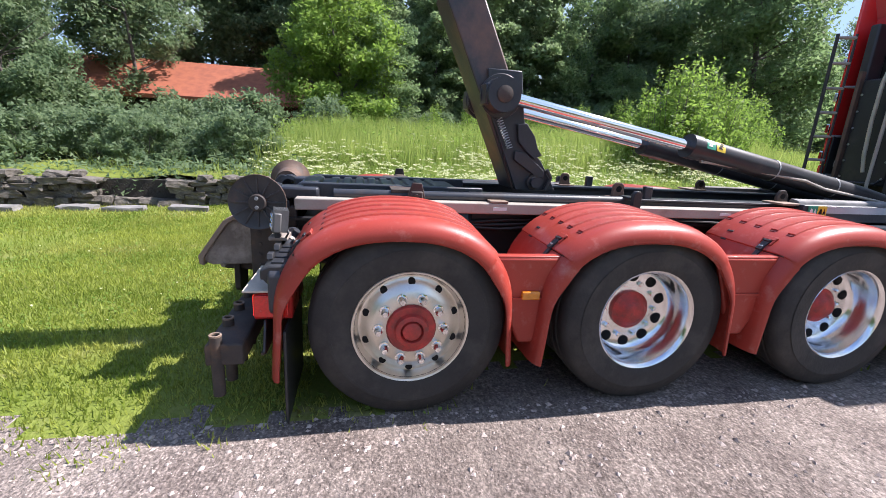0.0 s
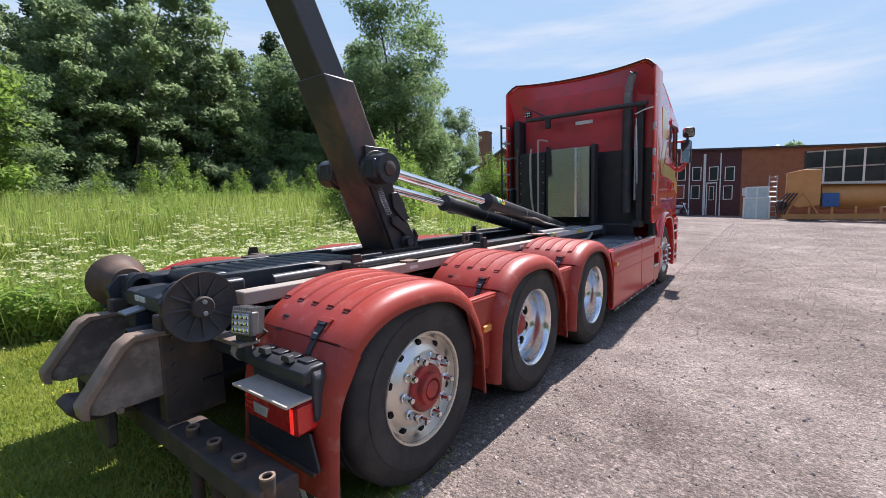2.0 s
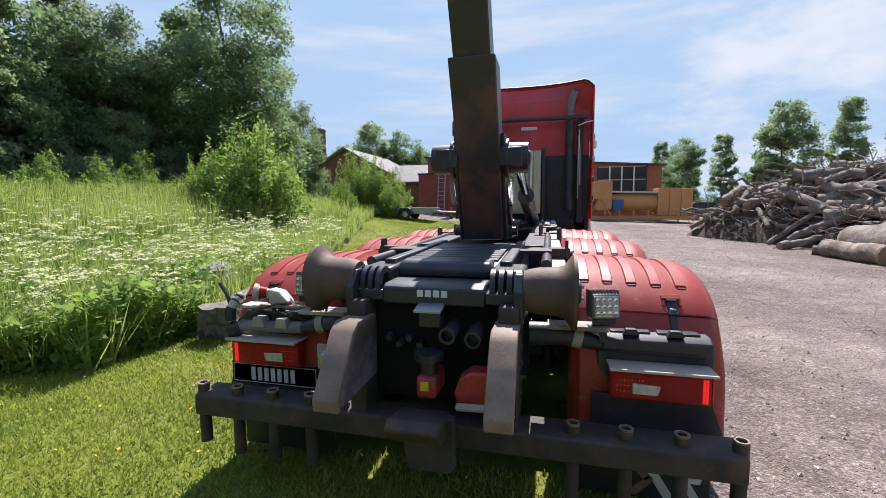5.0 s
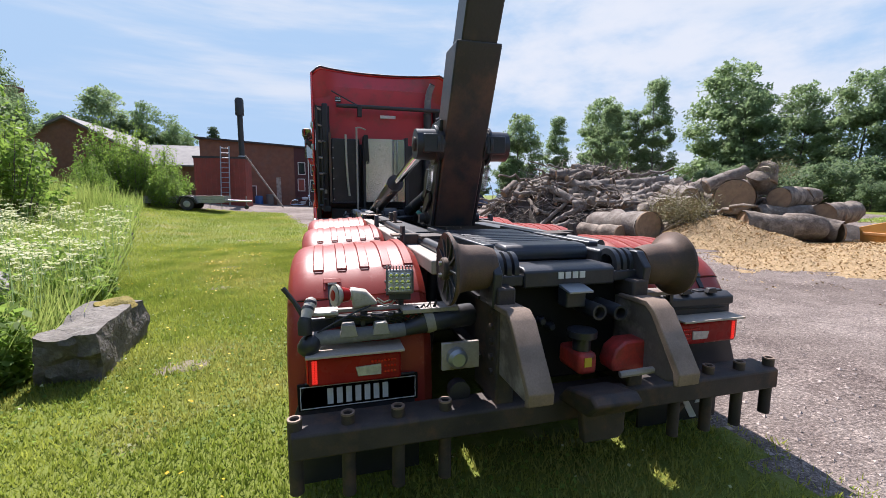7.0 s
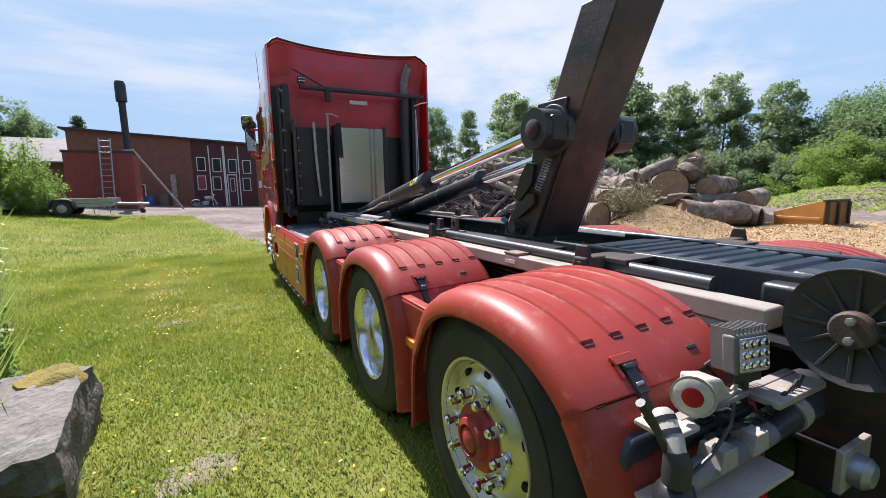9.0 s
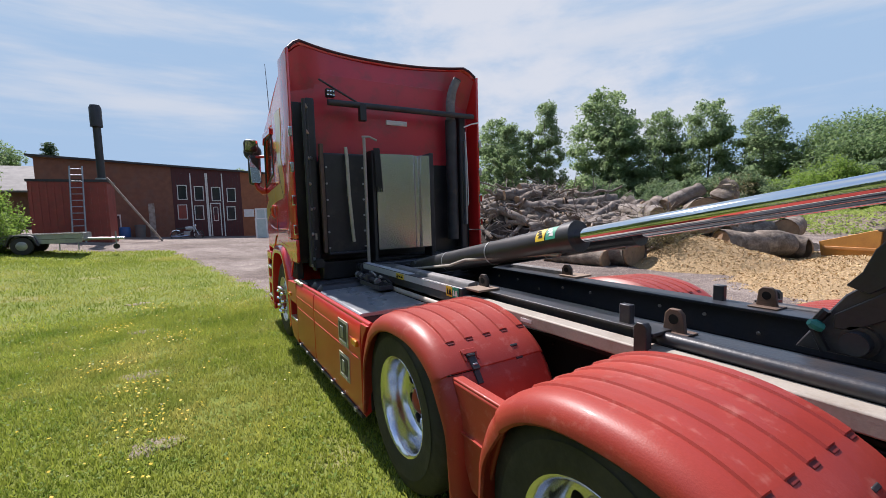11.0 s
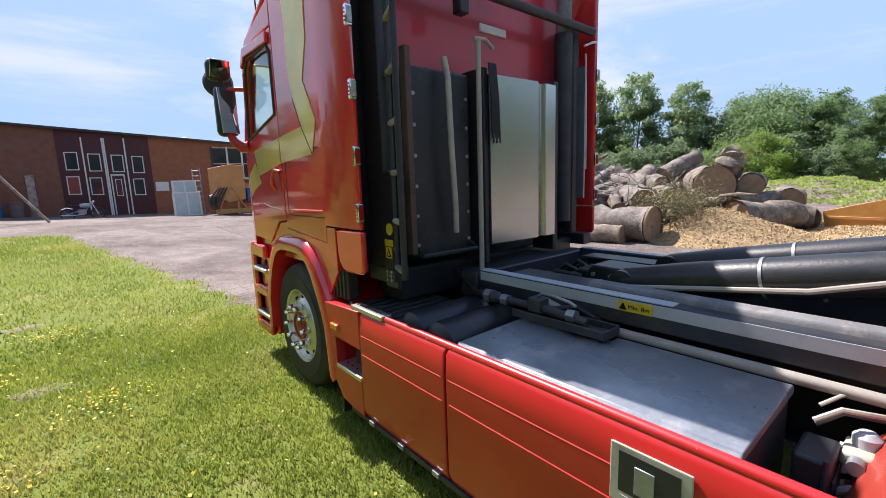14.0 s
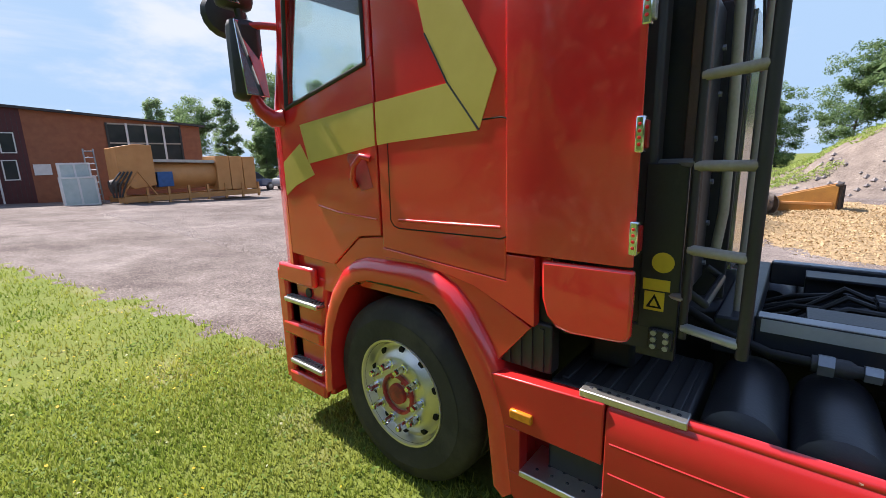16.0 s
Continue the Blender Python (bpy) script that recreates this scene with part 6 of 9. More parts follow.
    part("rain_guard", prism(B(), [(6.62, 2.76), (7.2, 2.78), (7.27, 2.70), (7.30, 2.72), (7.22, 2.86), (6.62, 2.84)], "x", s * 1.236, s * 1.262), CABRED, dr, "red rain guard over the window", 0.008)
    part("front_corner", prism(B(), [(s * 1.235, FRONT_Y), (s * 1.225, 7.50), (s * 1.16, 7.60), (s * 1.08, 7.62), (s * 1.08, 7.56), (s * 1.185, FRONT_Y)], "z", 1.12, 2.06), CABRED, cab, "glossy red front corner", smooth=60)
    part("a_pillar", tube(B(), [(s * 1.20, 7.44, 2.05), (s * 1.16, 7.30, 2.85)], 0.05, 10), CABRED, cab)
    # gold stripe
    st = [[(7.205, 2.003), (DOOR_Y + 0.008, 2.058), (DOOR_Y + 0.008, 1.862), (7.14, 1.787)], [(DOOR_Y - 0.008, 2.058), (6.115, 2.088), (5.975, 1.892), (6.47, 1.870), (DOOR_Y - 0.008, 1.862)],
          [(6.30, 2.95), (5.93, 2.95), (5.95, 2.62), (6.045, 2.38), (5.885, 2.105), (5.967, 1.895), (6.12, 2.088), (6.235, 2.295), (6.29, 2.52), (6.28, 2.74)], [(7.41, 1.80), (7.22, 1.90), (7.15, 1.80), (7.10, 1.725), (7.30, 1.66), (7.41, 1.60)]]
    for i, p in enumerate(st):
        part("stripe", prism(B(), p, "x", s * 1.2345, s * (1.2390 if i != 2 else 1.2400)), GOLD, cab, "gold painted stripe")
    part("stripe_edge", tube(B(), [(s * 1.239, 6.235, 2.295), (s * 1.239, 6.12, 2.088), (s * 1.239, 5.967, 1.895)], 0.0045, 6), DARK, cab)
    # wheel arch
    arch = [(5.80, 0.36), (5.84, 0.70), (5.88, 0.84), (5.94, 0.97), (6.04, 1.12), (6.12, 1.20), (6.22, 1.25), (6.35, 1.262), (6.50, 1.262), (6.68, 1.258), (6.78, 1.235), (6.87, 1.185), (6.98, 1.06), (7.06, 0.90), (7.11, 0.70), (7.13, 0.42)]
    inner = [(y + (6.5 - y) * 0.12, z - 0.075 * smooth_step(0.6, 1.0, z)) for y, z in arch]
    bm = B()
    rows = [[bm.verts.new((s * 0.80, *a)), bm.verts.new((s * 1.225, a[0] + (a[0] - 6.5) * 0.05, a[1] + max(0.0, a[1] - 0.55) * 0.05)), bm.verts.new((s * 1.252, a[0] + (a[0] - 6.5) * 0.03, a[1] + max(0.0, a[1] - 0.55) * 0.03)), bm.verts.new((s * 1.270, *a)), bm.verts.new((s * 1.279, a[0] + (6.5 - a[0]) * 0.05, a[1] - 0.028)), bm.verts.new((s * 1.272, *b)), bm.verts.new((s * 0.80, *b))] for a, b in zip(arch, inner)]
    for a, b in zip(rows, rows[1:]):
        for i in range(7):
            bm.faces.new((a[i], a[(i + 1) % 7], b[(i + 1) % 7], b[i]))
    bm.faces.new(rows[0])
    bm.faces.new(rows[-1][::-1])
    part("wheel_arch", bm, CABRED, cab, "glossy red front wheel arch", smooth=50)
    part("arch_panel", prism(B(), [(5.90, 0.93), (5.99, 0.97), (6.10, 1.14), (6.22, 1.225), (6.47, 1.25), (6.70, 1.245), (6.90, 1.16), (7.00, 1.205), (6.76, 1.392), (DOOR_Y, 1.412), (6.3, 1.40), (6.0, 1.25), (5.74, 1.12)], "x", s * 1.18, s * 1.222), CABRED, cab, bevel=0.004)
    part("arch_slats", box(B(), s * 1.12, s * 1.2, 5.66, 5.90, 0.93, 1.14), DARK, cab, bevel=0.01)
    for i in range(4):
        part("slat", box(B(), s * 1.19, s * 1.21, 5.69 + 0.05 * i, 5.71 + 0.05 * i, 0.94, 1.12), DARK, cab)
    part("arch_fill", prism(B(), [(6.80, 1.20), (7.05, 1.02), (7.45, 1.05), (7.45, 1.46), (6.80, 1.46)], "x", s * 1.14, s * 1.195), CABRED, cab)
    part("arch_backing", box(B(), s * 1.165, s * 1.178, 5.68, 7.40, 1.10, 1.47), CABRED, cab)
    # front steps and bumper corner
    part("bumper_corner", prism(B(), [(7.16, 0.30), (7.52, 0.28), (7.66, 0.34), (7.66, 1.10), (7.40, 1.16), (7.12, 1.10), (7.20, 0.80)], "x", s * 0.9, s * 1.20), CABRED, cab, "red bumper corner", 0.03)
    for z in (0.90, 0.46):
        sp = part("cab_step", box(B(), s * 1.02, s * 1.262, 7.18, 7.54, z, z + 0.035), ALU, cab, "chequered aluminium step", 0.012)
        part("step_tread", box(B(), s * 1.04, s * 1.252, 7.20, 7.52, z + 0.034, z + 0.038), DARK, sp, "dark step tread")
        for i in range(9):
            for g in (1, -1):
                m = Matrix.Translation((s * 1.146, 7.20 + 0.02 + i * 0.035, z + 0.040)) @ Matrix.Rotation(radians(35 * g), 4, "Z")
                part("tread_bar", box(B(), -0.115, 0.115, -0.004, 0.004, -0.003, 0.004, m), GALV, sp)
    part("step_side", box(B(), s * 1.2, s * 1.252, 7.17, 7.58, 0.30, 0.40), CABRED, cab, bevel=0.02)
    part("step_side", box(B(), s * 1.2, s * 1.25, 7.17, 7.60, 0.66, 0.76), CABRED, cab, bevel=0.02)
    part("step_side", box(B(), s * 1.2, s * 1.245, 7.52, 7.63, 0.32, 1.12), CABRED, cab, bevel=0.02)
    part("step_side", box(B(), s * 1.2, s * 1.247, 7.2, 7.6, 1.03, 1.16), CABRED, cab, bevel=0.02)
    part("lock_knob", lathe(B(), [(0.03, 0), (0.03, 0.012), (0, 0.015)], (s * 1.2, 7.32, 0.98), (s, 0, 0), 14), DARK, cab)
    part("mud_flap", box(B(), s * 0.9, s * 1.22, 5.80, 5.815, 0.1, 0.45), DARK, truck, "black rubber mud flap")
    # mirror group
    mx, my = s * 1.36, 7.46
    mi = part("mirror_arm", tube(B(), [(s * 1.20, 7.36, 2.555), (s * 1.28, 7.42, 2.56), (mx, my, 2.55)], 0.020, 10), RED, cab, "red mirror arm")
    part("mirror_foot", tube(B(), [(s * 1.22, 7.38, 2.06), (s * 1.27, 7.42, 2.05), (s * 1.33, 7.44, 2.10), (mx, my, 2.18)], [0.05, 0.05, 0.042, 0.03], 12), RED, cab)
    for z0, z1, w, px in ((2.15, 2.59, 0.088, mx), (2.63, 2.815, 0.098, s * 1.395)):
        hm = part("mirror_housing", box(B(), px - w, px + w, my - 0.03, my + 0.10, z0, z1), DARK, mi, "rounded black mirror housing", 0.045)
        zc = (z0 + z1) / 2
        gm = Matrix.Translation((px, my - 0.033, zc)) @ Matrix.Rotation(radians(-s * 9), 4, "Z") @ Matrix.Rotation(radians(-7 if z0 < 2.5 else 12), 4, "X")
        part("mirror_glass", box(B(), -w + 0.014, w - 0.014, -0.004, 0.004, z0 + 0.02 - zc, z1 - 0.02 - zc, gm), MIRROR, hm, "mirror glass", 0.003)
    part("mirror_post", tube(B(), [(s * 1.375, my + 0.02, 2.57), (s * 1.385, my + 0.02, 2.65)], 0.022, 8), DARK, mi)
part("inner_mirror", lathe(B(), [(0, 0), (0.11, 0.01), (0.13, 0.05), (0.09, 0.11), (0, 0.12)], (-1.36, 7.66, 2.66), (0.2, 1, 0), 18), DARK, cab, "round black kerb mirror")
# front: windscreen, grille, bumper
part("windscreen", prism(B(), [(7.52, 2.04), (7.53, 2.05), (7.32, 2.93), (7.31, 2.92)], "x", -1.14, 1.14), GLASS, cab, "clear windscreen").visible_shadow = False
part("front_panel", prism(B(), [(7.50, 1.12), (7.64, 1.12), (7.62, 1.9), (7.56, 2.05), (7.50, 2.05)], "x", -1.10, 1.10), RED, cab, "red front panel", 0.02)
part("front_bumper", box(B(), -1.2, 1.2, 7.42, 7.68, 0.30, 1.12), RED, cab, "red front bumper", 0.04)
part("sun_visor", prism(B(), [(7.28, 2.86), (7.50, 2.80), (7.51, 2.82), (7.30, 2.94)], "x", -1.15, 1.15), DARK, cab, "dark sun visor", 0.006)
# interior through the side windows
for x in (-0.62, 0.62):
    part("cab_seat", prism(B(), [(6.35, 1.55), (6.95, 1.55), (6.97, 1.72), (6.58, 1.72), (6.42, 2.45), (6.28, 2.45), (6.32, 1.7)], "x", x - 0.25, x + 0.25), SEAT, cab, "grey cab seat", 0.04)
part("dashboard", prism(B(), [(7.10, 1.5), (7.48, 1.5), (7.48, 2.08), (7.22, 2.06), (7.10, 1.95)], "x", -1.1, 1.1), INTERIOR, cab, "dark dashboard", 0.03)
part("steering_wheel", lathe(B(), [(0.20 + 0.014 * math.cos(a), 0.014 * math.sin(a)) for a in (2 * math.pi * k / 8 for k in range(9))], (-0.62, 7.02, 2.08), (0, -0.55, 0.83), 28), INTERIOR, cab, "dark steering wheel")
part("cab_lining", box(B(), -1.17, 1.17, CABY + 0.01, CABY + 0.03, 1.3, 3.1), INTERIOR, cab)
part("roof_horn", tube(B(), [(-0.9, 6.6, 3.15), (-0.9, 6.9, 3.10)], [0.02, 0.05], 10), CHROME, cab)
part("antenna", tube(B(), [(-1.17, 7.0, 2.95), (-1.19, 6.97, 3.2), (-1.22, 6.9, 3.75)], [0.012, 0.005, 0.003], 6), DARK, cab, "thin black aerial")

# rear-of-cab equipment
part("rear_rack_bar", tube(B(), [(-0.82, 5.36, 2.93), (0.0, 5.36, 2.93), (1.14, 5.36, 2.93)], 0.035, 12), FACE, truck, "dark cross bar behind the cab")
for s in (1, -1):
    part("rack_post", box(B(), s * 1.02 - 0.05, s * 1.02 + 0.05, 5.36 if s < 0 else 5.44, 5.56, 1.15, 2.96), DARK, truck, "tall black duct", 0.02)
    part("rack_foot", box(B(), s * 1.02 - 0.06, s * 1.02 + 0.06, 5.3, 5.58, 1.08, 1.18), DARK, truck, bevel=0.01)
wk = part("work_light", box(B(), -0.84, -0.74, 5.33, 5.40, 2.985, 3.075), DARK, truck, "small black six-cell work light", 0.01)
for k in range(6):
    part("light_cell", lathe(B(), [(0.013, 0), (0.010, 0.005), (0, 0.003)], (-0.822 + 0.032 * (k % 3), 5.330, 3.008 + 0.042 * (k // 3)), (0, -1, 0), 10), CHROME, wk)
ex = part("exhaust_pipe", tube(B(), [(0.84, 5.45, 1.3), (0.84, 5.45, 2.88)], 0.075, 18), FACE, truck, "dark grey exhaust stack")
part("exhaust_tip", lathe(B(), [(0.056, 0.0), (0.056, 0.012), (0.050, 0.012), (0.050, -0.08), (0, -0.08)], (0.925, 5.40, 3.40), (0.42, -0.30, 0.86), 18), FACE, ex)
part("exhaust_bend", tube(B(), [(0.84, 5.45, 2.86), (0.845, 5.45, 3.10), (0.86, 5.44, 3.22), (0.885, 5.425, 3.31), (0.922, 5.402, 3.395)], [0.062, 0.062, 0.060, 0.058, 0.056], 18, caps=False), DUSTPIPE, ex, "dull grey exhaust bend")
part("perforated_guard", box(B(), 0.975, 0.995, 5.32, 5.40, 1.5, 2.62), GALV, truck, "pale perforated guard strip", 0.003)
part("fluorescent_lamp", box(B(), -0.03, 0.26, 5.575, 5.60, 2.78, 2.84), WHITE, truck, "white strip lamp", 0.008)
part("white_cable", tube(B(), [(0.97, 5.33, 2.78), (1.1, 5.33, 2.83), (1.22, 5.37, 2.86)], 0.010, 6), WHITE, truck)
part("white_cable", tube(B(), [(0.99, 5.33, 2.72), (1.01, 5.33, 2.3), (1.02, 5.33, 1.75)], 0.007, 6), WHITE, truck)
part("heat_shield", prism(B(), [(-0.345, 5.185), (0.12, 5.155), (0.16, 5.20), (0.20, 5.20), (0.22, 5.165), (0.345, 5.17), (0.36, 5.36), (-0.345, 5.36)], "z", 1.25, 2.36), PANEL, truck, "shiny brushed steel heat shield", 0.002)
part("shield_bracket", box(B(), -0.39, -0.35, 5.2, 5.4, 1.12, 2.40), DARK, truck, bevel=0.006)
part("shield_bracket", box(B(), 0.365, 0.42, 5.2, 5.4, 1.12, 2.40), DARK, truck, bevel=0.006)
for k in range(9):
    part("thin_cable", tube(B(), [(-0.37 + 0.008 * k, 5.17, 2.42), (-0.365 + 0.008 * k, 5.15, 2.2), (-0.37 + 0.010 * k, 5.15, 1.98 - 0.03 * (k % 3))], 0.006, 6), HOSE, truck)
cool = part("oil_cooler", box(B(), -0.93, -0.44, 5.28, 5.50, 1.22, 2.36), BLACK, truck, "black oil tank with studs", 0.02)
for k in range(12):
    part("stud", lathe(B(), [(0.012, 0), (0.012, 0.012), (0, 0.014)], (-0.9 + 0.42 * (k % 2), 5.28, 1.3 + 0.18 * (k // 2)), (0, -1, 0), 8), GALV, cool)
part("tank_handle", tube(B(), [(-0.92, 5.26, 1.28), (-0.92, 5.20, 1.24), (-0.48, 5.20, 1.24), (-0.48, 5.26, 1.28)], 0.016, 8), BLACK, cool)
part("pale_hose", tube(B(), [(-0.68, 5.24, 2.42), (-0.68, 5.21, 2.3), (-0.675, 5.20, 1.9), (-0.655, 5.20, 1.55), (-0.635, 5.22, 1.36)], 0.019, 10), CREAM, truck, "pale dusty hose")
part("vertical_pipe", tube(B(), [(-0.50, 5.13, 1.06), (-0.50, 5.13, 2.52)], 0.017, 10), GREYRAIL, truck, "grey vertical pipe")
part("pipe_bracket", tube(B(), [(-0.52, 5.14, 2.53), (-0.44, 5.13, 2.535), (-0.34, 5.16, 2.505)], 0.013, 8), GREYRAIL, truck, "grey pipe bracket")
part("red_post", box(B(), -0.97, -0.93, 5.24, 5.30, 1.25, 2.45), RUST, truck, "rusty red post", 0.005)
part("warning_label", box(B(), -1.075, -1.015, 5.35, 5.358, 1.40, 1.47), CREAM, truck, "pale warning label")
part("round_label", lathe(B(), [(0.036, 0), (0.036, 0.003), (0, 0.003)], (-1.082, 5.312, 1.414), (-1, 0, 0), 18), YELLOW, truck, "round yellow label")
part("duct_flank", box(B(), -1.079, -1.06, 5.255, 5.385, 1.06, 1.75), BLACK, truck, "black flank plate with labels", 0.004)
part("warning_label", box(B(), -1.083, -1.0795, 5.285, 5.372, 1.312, 1.352), YELLOW, truck, "yellow warning label")
wlb = part("warning_label", box(B(), -1.083, -1.0795, 5.300, 5.365, 1.238, 1.306), YELLOW, truck, "yellow warning label")
part("warning_triangle", prism(B(), [(5.306, 1.248), (5.358, 1.248), (5.332, 1.298)], "x", -1.0845, -1.083), PLATE, wlb, "black warning triangle")
part("triangle_field", prism(B(), [(5.318, 1.255), (5.346, 1.255), (5.332, 1.284)], "x", -1.0855, -1.0845), YELLOW, wlb)
fb = part("fuse_plate", box(B(), -1.095, -1.0795, 5.262, 5.342, 1.10, 1.175), DARK, truck, "black plate with six fittings", 0.006)
for k in range(6):
    part("fitting", lathe(B(), [(0.01, 0), (0.01, 0.012), (0, 0.012)], (-1.095, 5.282 + 0.04 * (k % 2), 1.112 + 0.025 * (k // 2)), (-1, 0, 0), 8), GALV, fb)
part("diag_brace", tube(B(), [(-0.9, 5.40, 3.18), (-0.45, 5.37, 2.95)], 0.012, 8), STEEL, truck)
part("joint_block", box(B(), -0.46, -0.38, 5.32, 5.40, 2.75, 2.95), DARK, truck, bevel=0.008)
# ladder
LA, LB = Vector((-1.16, 5.06, 0)), Vector((-1.09, 5.235, 0))
Z = Vector((0, 0, 1))
part("ladder_rail", tube(B(), [LA + Z * 1.16, LA + Z * 2.86], 0.018, 12), DARK, truck, "black steel ladder rail")
part("ladder_rail", tube(B(), [LB + Z * 1.16, LB + Z * 2.86], 0.013, 12), DARK, truck, "black steel ladder rail")
for k in range(7):
    z = 1.20 + 0.27 * k
    part("ladder_rung", tube(B(), [LA + Z * z, LB + Z * z], 0.017, 10), GREYRAIL if k else GALV, truck, "dull grey ladder rung")
for z in (1.30, 1.75, 2.30):
    part("ladder_clamp", tube(B(), [LB + Z * z, LB + Z * z + Vector((0.06, 0.12, 0))], 0.014, 8), GALV, truck)
# front plain marks
for k in range(4):
    part("plain_mark", box(B(), -0.602, -0.598, 5.06 + k * 0.022, 5.06 + k * 0.022 + 0.016, 1.05, 1.075), WHITE, truck)
part("cross_bulkhead", box(B(), -0.62, 0.62, 5.06, 5.2, 0.95, 1.11), STEEL, truck, "dark front bulkhead", 0.01)

part("engine_block", box(B(), -0.42, 0.42, 5.15, 7.2, 0.45, 1.10), BLACK, truck, "black engine and gearbox under the cab", 0.05)
part("cab_mount", box(B(), -0.95, 0.95, 5.42, 5.60, 0.92, 1.14), BLACK, truck, bevel=0.02)
for s in (1, -1):
    part("inner_wing", box(B(), s * 0.45, s * 0.80, 5.85, 7.2, 0.95, 1.15), BLACK, truck)


# ---- vegetation ----


def leaf_quads(c, size, rng, up=0.3, slim=0.55):
    """Diamond leaves at the points c, turned at random, with a bias to face upwards."""
    n = len(c)
    nrm = rng.normal(size=(n, 3))
    nrm[:, 2] = np.abs(nrm[:, 2]) + up
    nrm /= np.linalg.norm(nrm, axis=1)[:, None]
    u = np.cross(nrm, rng.normal(size=(n, 3)))
    u /= np.linalg.norm(u, axis=1)[:, None]
    v = np.cross(nrm, u)
    s = (size * rng.uniform(0.6, 1.35, n))[:, None]
    quads = np.stack([c - u * s, c + v * s * slim, c + u * s, c - v * s * slim], 1)
    return quads.reshape(-1, 3)


def leaf_tris(c, size, rng, up=0.3, slim=0.6):
    """Pointed leaves of one triangle each."""
    n = len(c)
    nrm = rng.normal(size=(n, 3))
    nrm[:, 2] = np.abs(nrm[:, 2]) + up
    nrm /= np.linalg.norm(nrm, axis=1)[:, None]
    u = np.cross(nrm, rng.normal(size=(n, 3)))
    u /= np.linalg.norm(u, axis=1)[:, None]
    v = np.cross(nrm, u)
    s = (size * rng.uniform(0.6, 1.35, n))[:, None]
    return np.stack([c - u * s - v * s * slim, c - u * s * 0.6 + v * s * slim, c + u * s], 1).reshape(-1, 3)


def tri_faces(n):
    return np.arange(n * 3).reshape(-1, 3)


def quad_faces(n):
    return np.arange(n * 4).reshape(-1, 4)


def limb_mesh(bm, p, d, length, r, depth, rng, tips):
    pts, rs = [Vector(p)], [r]
    d = Vector(d).normalized()
    for k in range(4):
        d = (d + Vector(rng.normal(size=3) * 0.13)).normalized()
        pts.append(pts[-1] + d * length / 4)
        rs.append(r * (1 - 0.16 * (k + 1)))
    tube(bm, pts, rs, 7 if depth else 5, caps=False)
    tips.append(pts[-1])
    tips.append(pts[2])
    if depth:
        for k in range(3):
            a = rng.uniform(0, 2 * math.pi)
            side = Vector((math.cos(a), math.sin(a), rng.uniform(0.15, 0.7)))
            limb_mesh(bm, pts[2 + k % 3], (d * 0.5 + side).normalized(), length * 0.62, rs[2 + k % 3] * 0.6, depth - 1, rng, tips)


def make_tree(name, label, height, rad, leaves, size, leafmat, seed, low=0.25, clumps=46, shape="round", trunk_r=0.16, at=(0, 0, 0)):
    rng = np.random.default_rng(seed)
    t = thing(name, at, label, "tree" if "bush" not in name else "bush")
    bm = B()
    tips = []
    lean = rng.normal(size=2) * 0.03
    pts = [Vector((lean[0] * height * q * q * 3, lean[1] * height * q * q * 3, height * q * 0.82 - (0.2 if q == 0 else 0))) for q in np.linspace(0, 1, 8)]
    tube(bm, pts, [trunk_r * (1 - 0.85 * q) for q in np.linspace(0, 1, 8)], 9, caps=False)
    for k in range(int(7 + height * 0.7)):
        q = rng.uniform(low, 0.9)
        a = rng.uniform(0, 2 * math.pi)
        base = pts[min(7, int(q * 7))]
        limb_mesh(bm, base, (math.cos(a), math.sin(a), 0.55), rad * (1.05 - 0.55 * q), trunk_r * 0.38 * (1 - 0.5 * q), 1, rng, tips)
    part("trunk", bm, TRUNK, t)
    cc = []
    for k in range(clumps):
        q = rng.uniform(low, 1.0)
        if shape == "round":
            w = rad * math.sqrt(max(0.05, 1 - ((q - (low + 1) / 2) / ((1 - low) / 2 * 1.08)) ** 2))
        elif shape == "cone":
            w = rad * (1.03 - (q - low) / (1 - low)) + 0.1
        else:
            w = rad * (0.35 + 0.65 * math.sin(math.pi * min(1, (q - low) / (1 - low) * 0.8 + 0.2)))
        a = rng.uniform(0, 2 * math.pi)
        rr = w * rng.uniform(0.45, 1.0)
        cc.append((math.cos(a) * rr, math.sin(a) * rr, q * height, rng.uniform(0.6, 1.2) * (0.26 * rad + 0.12 * (height / 10))))
    for p in tips[: clumps]:
        cc.append((p.x, p.y, p.z, 0.22 * rad))
    cc = np.array(cc)
    leaves, size = int(leaves * 1.9), size * 0.80
    pick = rng.integers(0, len(cc), leaves)
    off = rng.normal(size=(leaves, 3))
    off /= np.linalg.norm(off, axis=1)[:, None]
    off *= (rng.uniform(0, 1, leaves) ** 0.45)[:, None]
    off[:, 2] *= 0.7 if shape != "cone" else 0.35
    c = cc[pick, :3] + off * cc[pick, 3:4]
    c[:, 2] = np.maximum(c[:, 2], 0.1)
    raw("crown", leaf_tris(c, size, rng), tri_faces(leaves), leafmat, t)
    return t


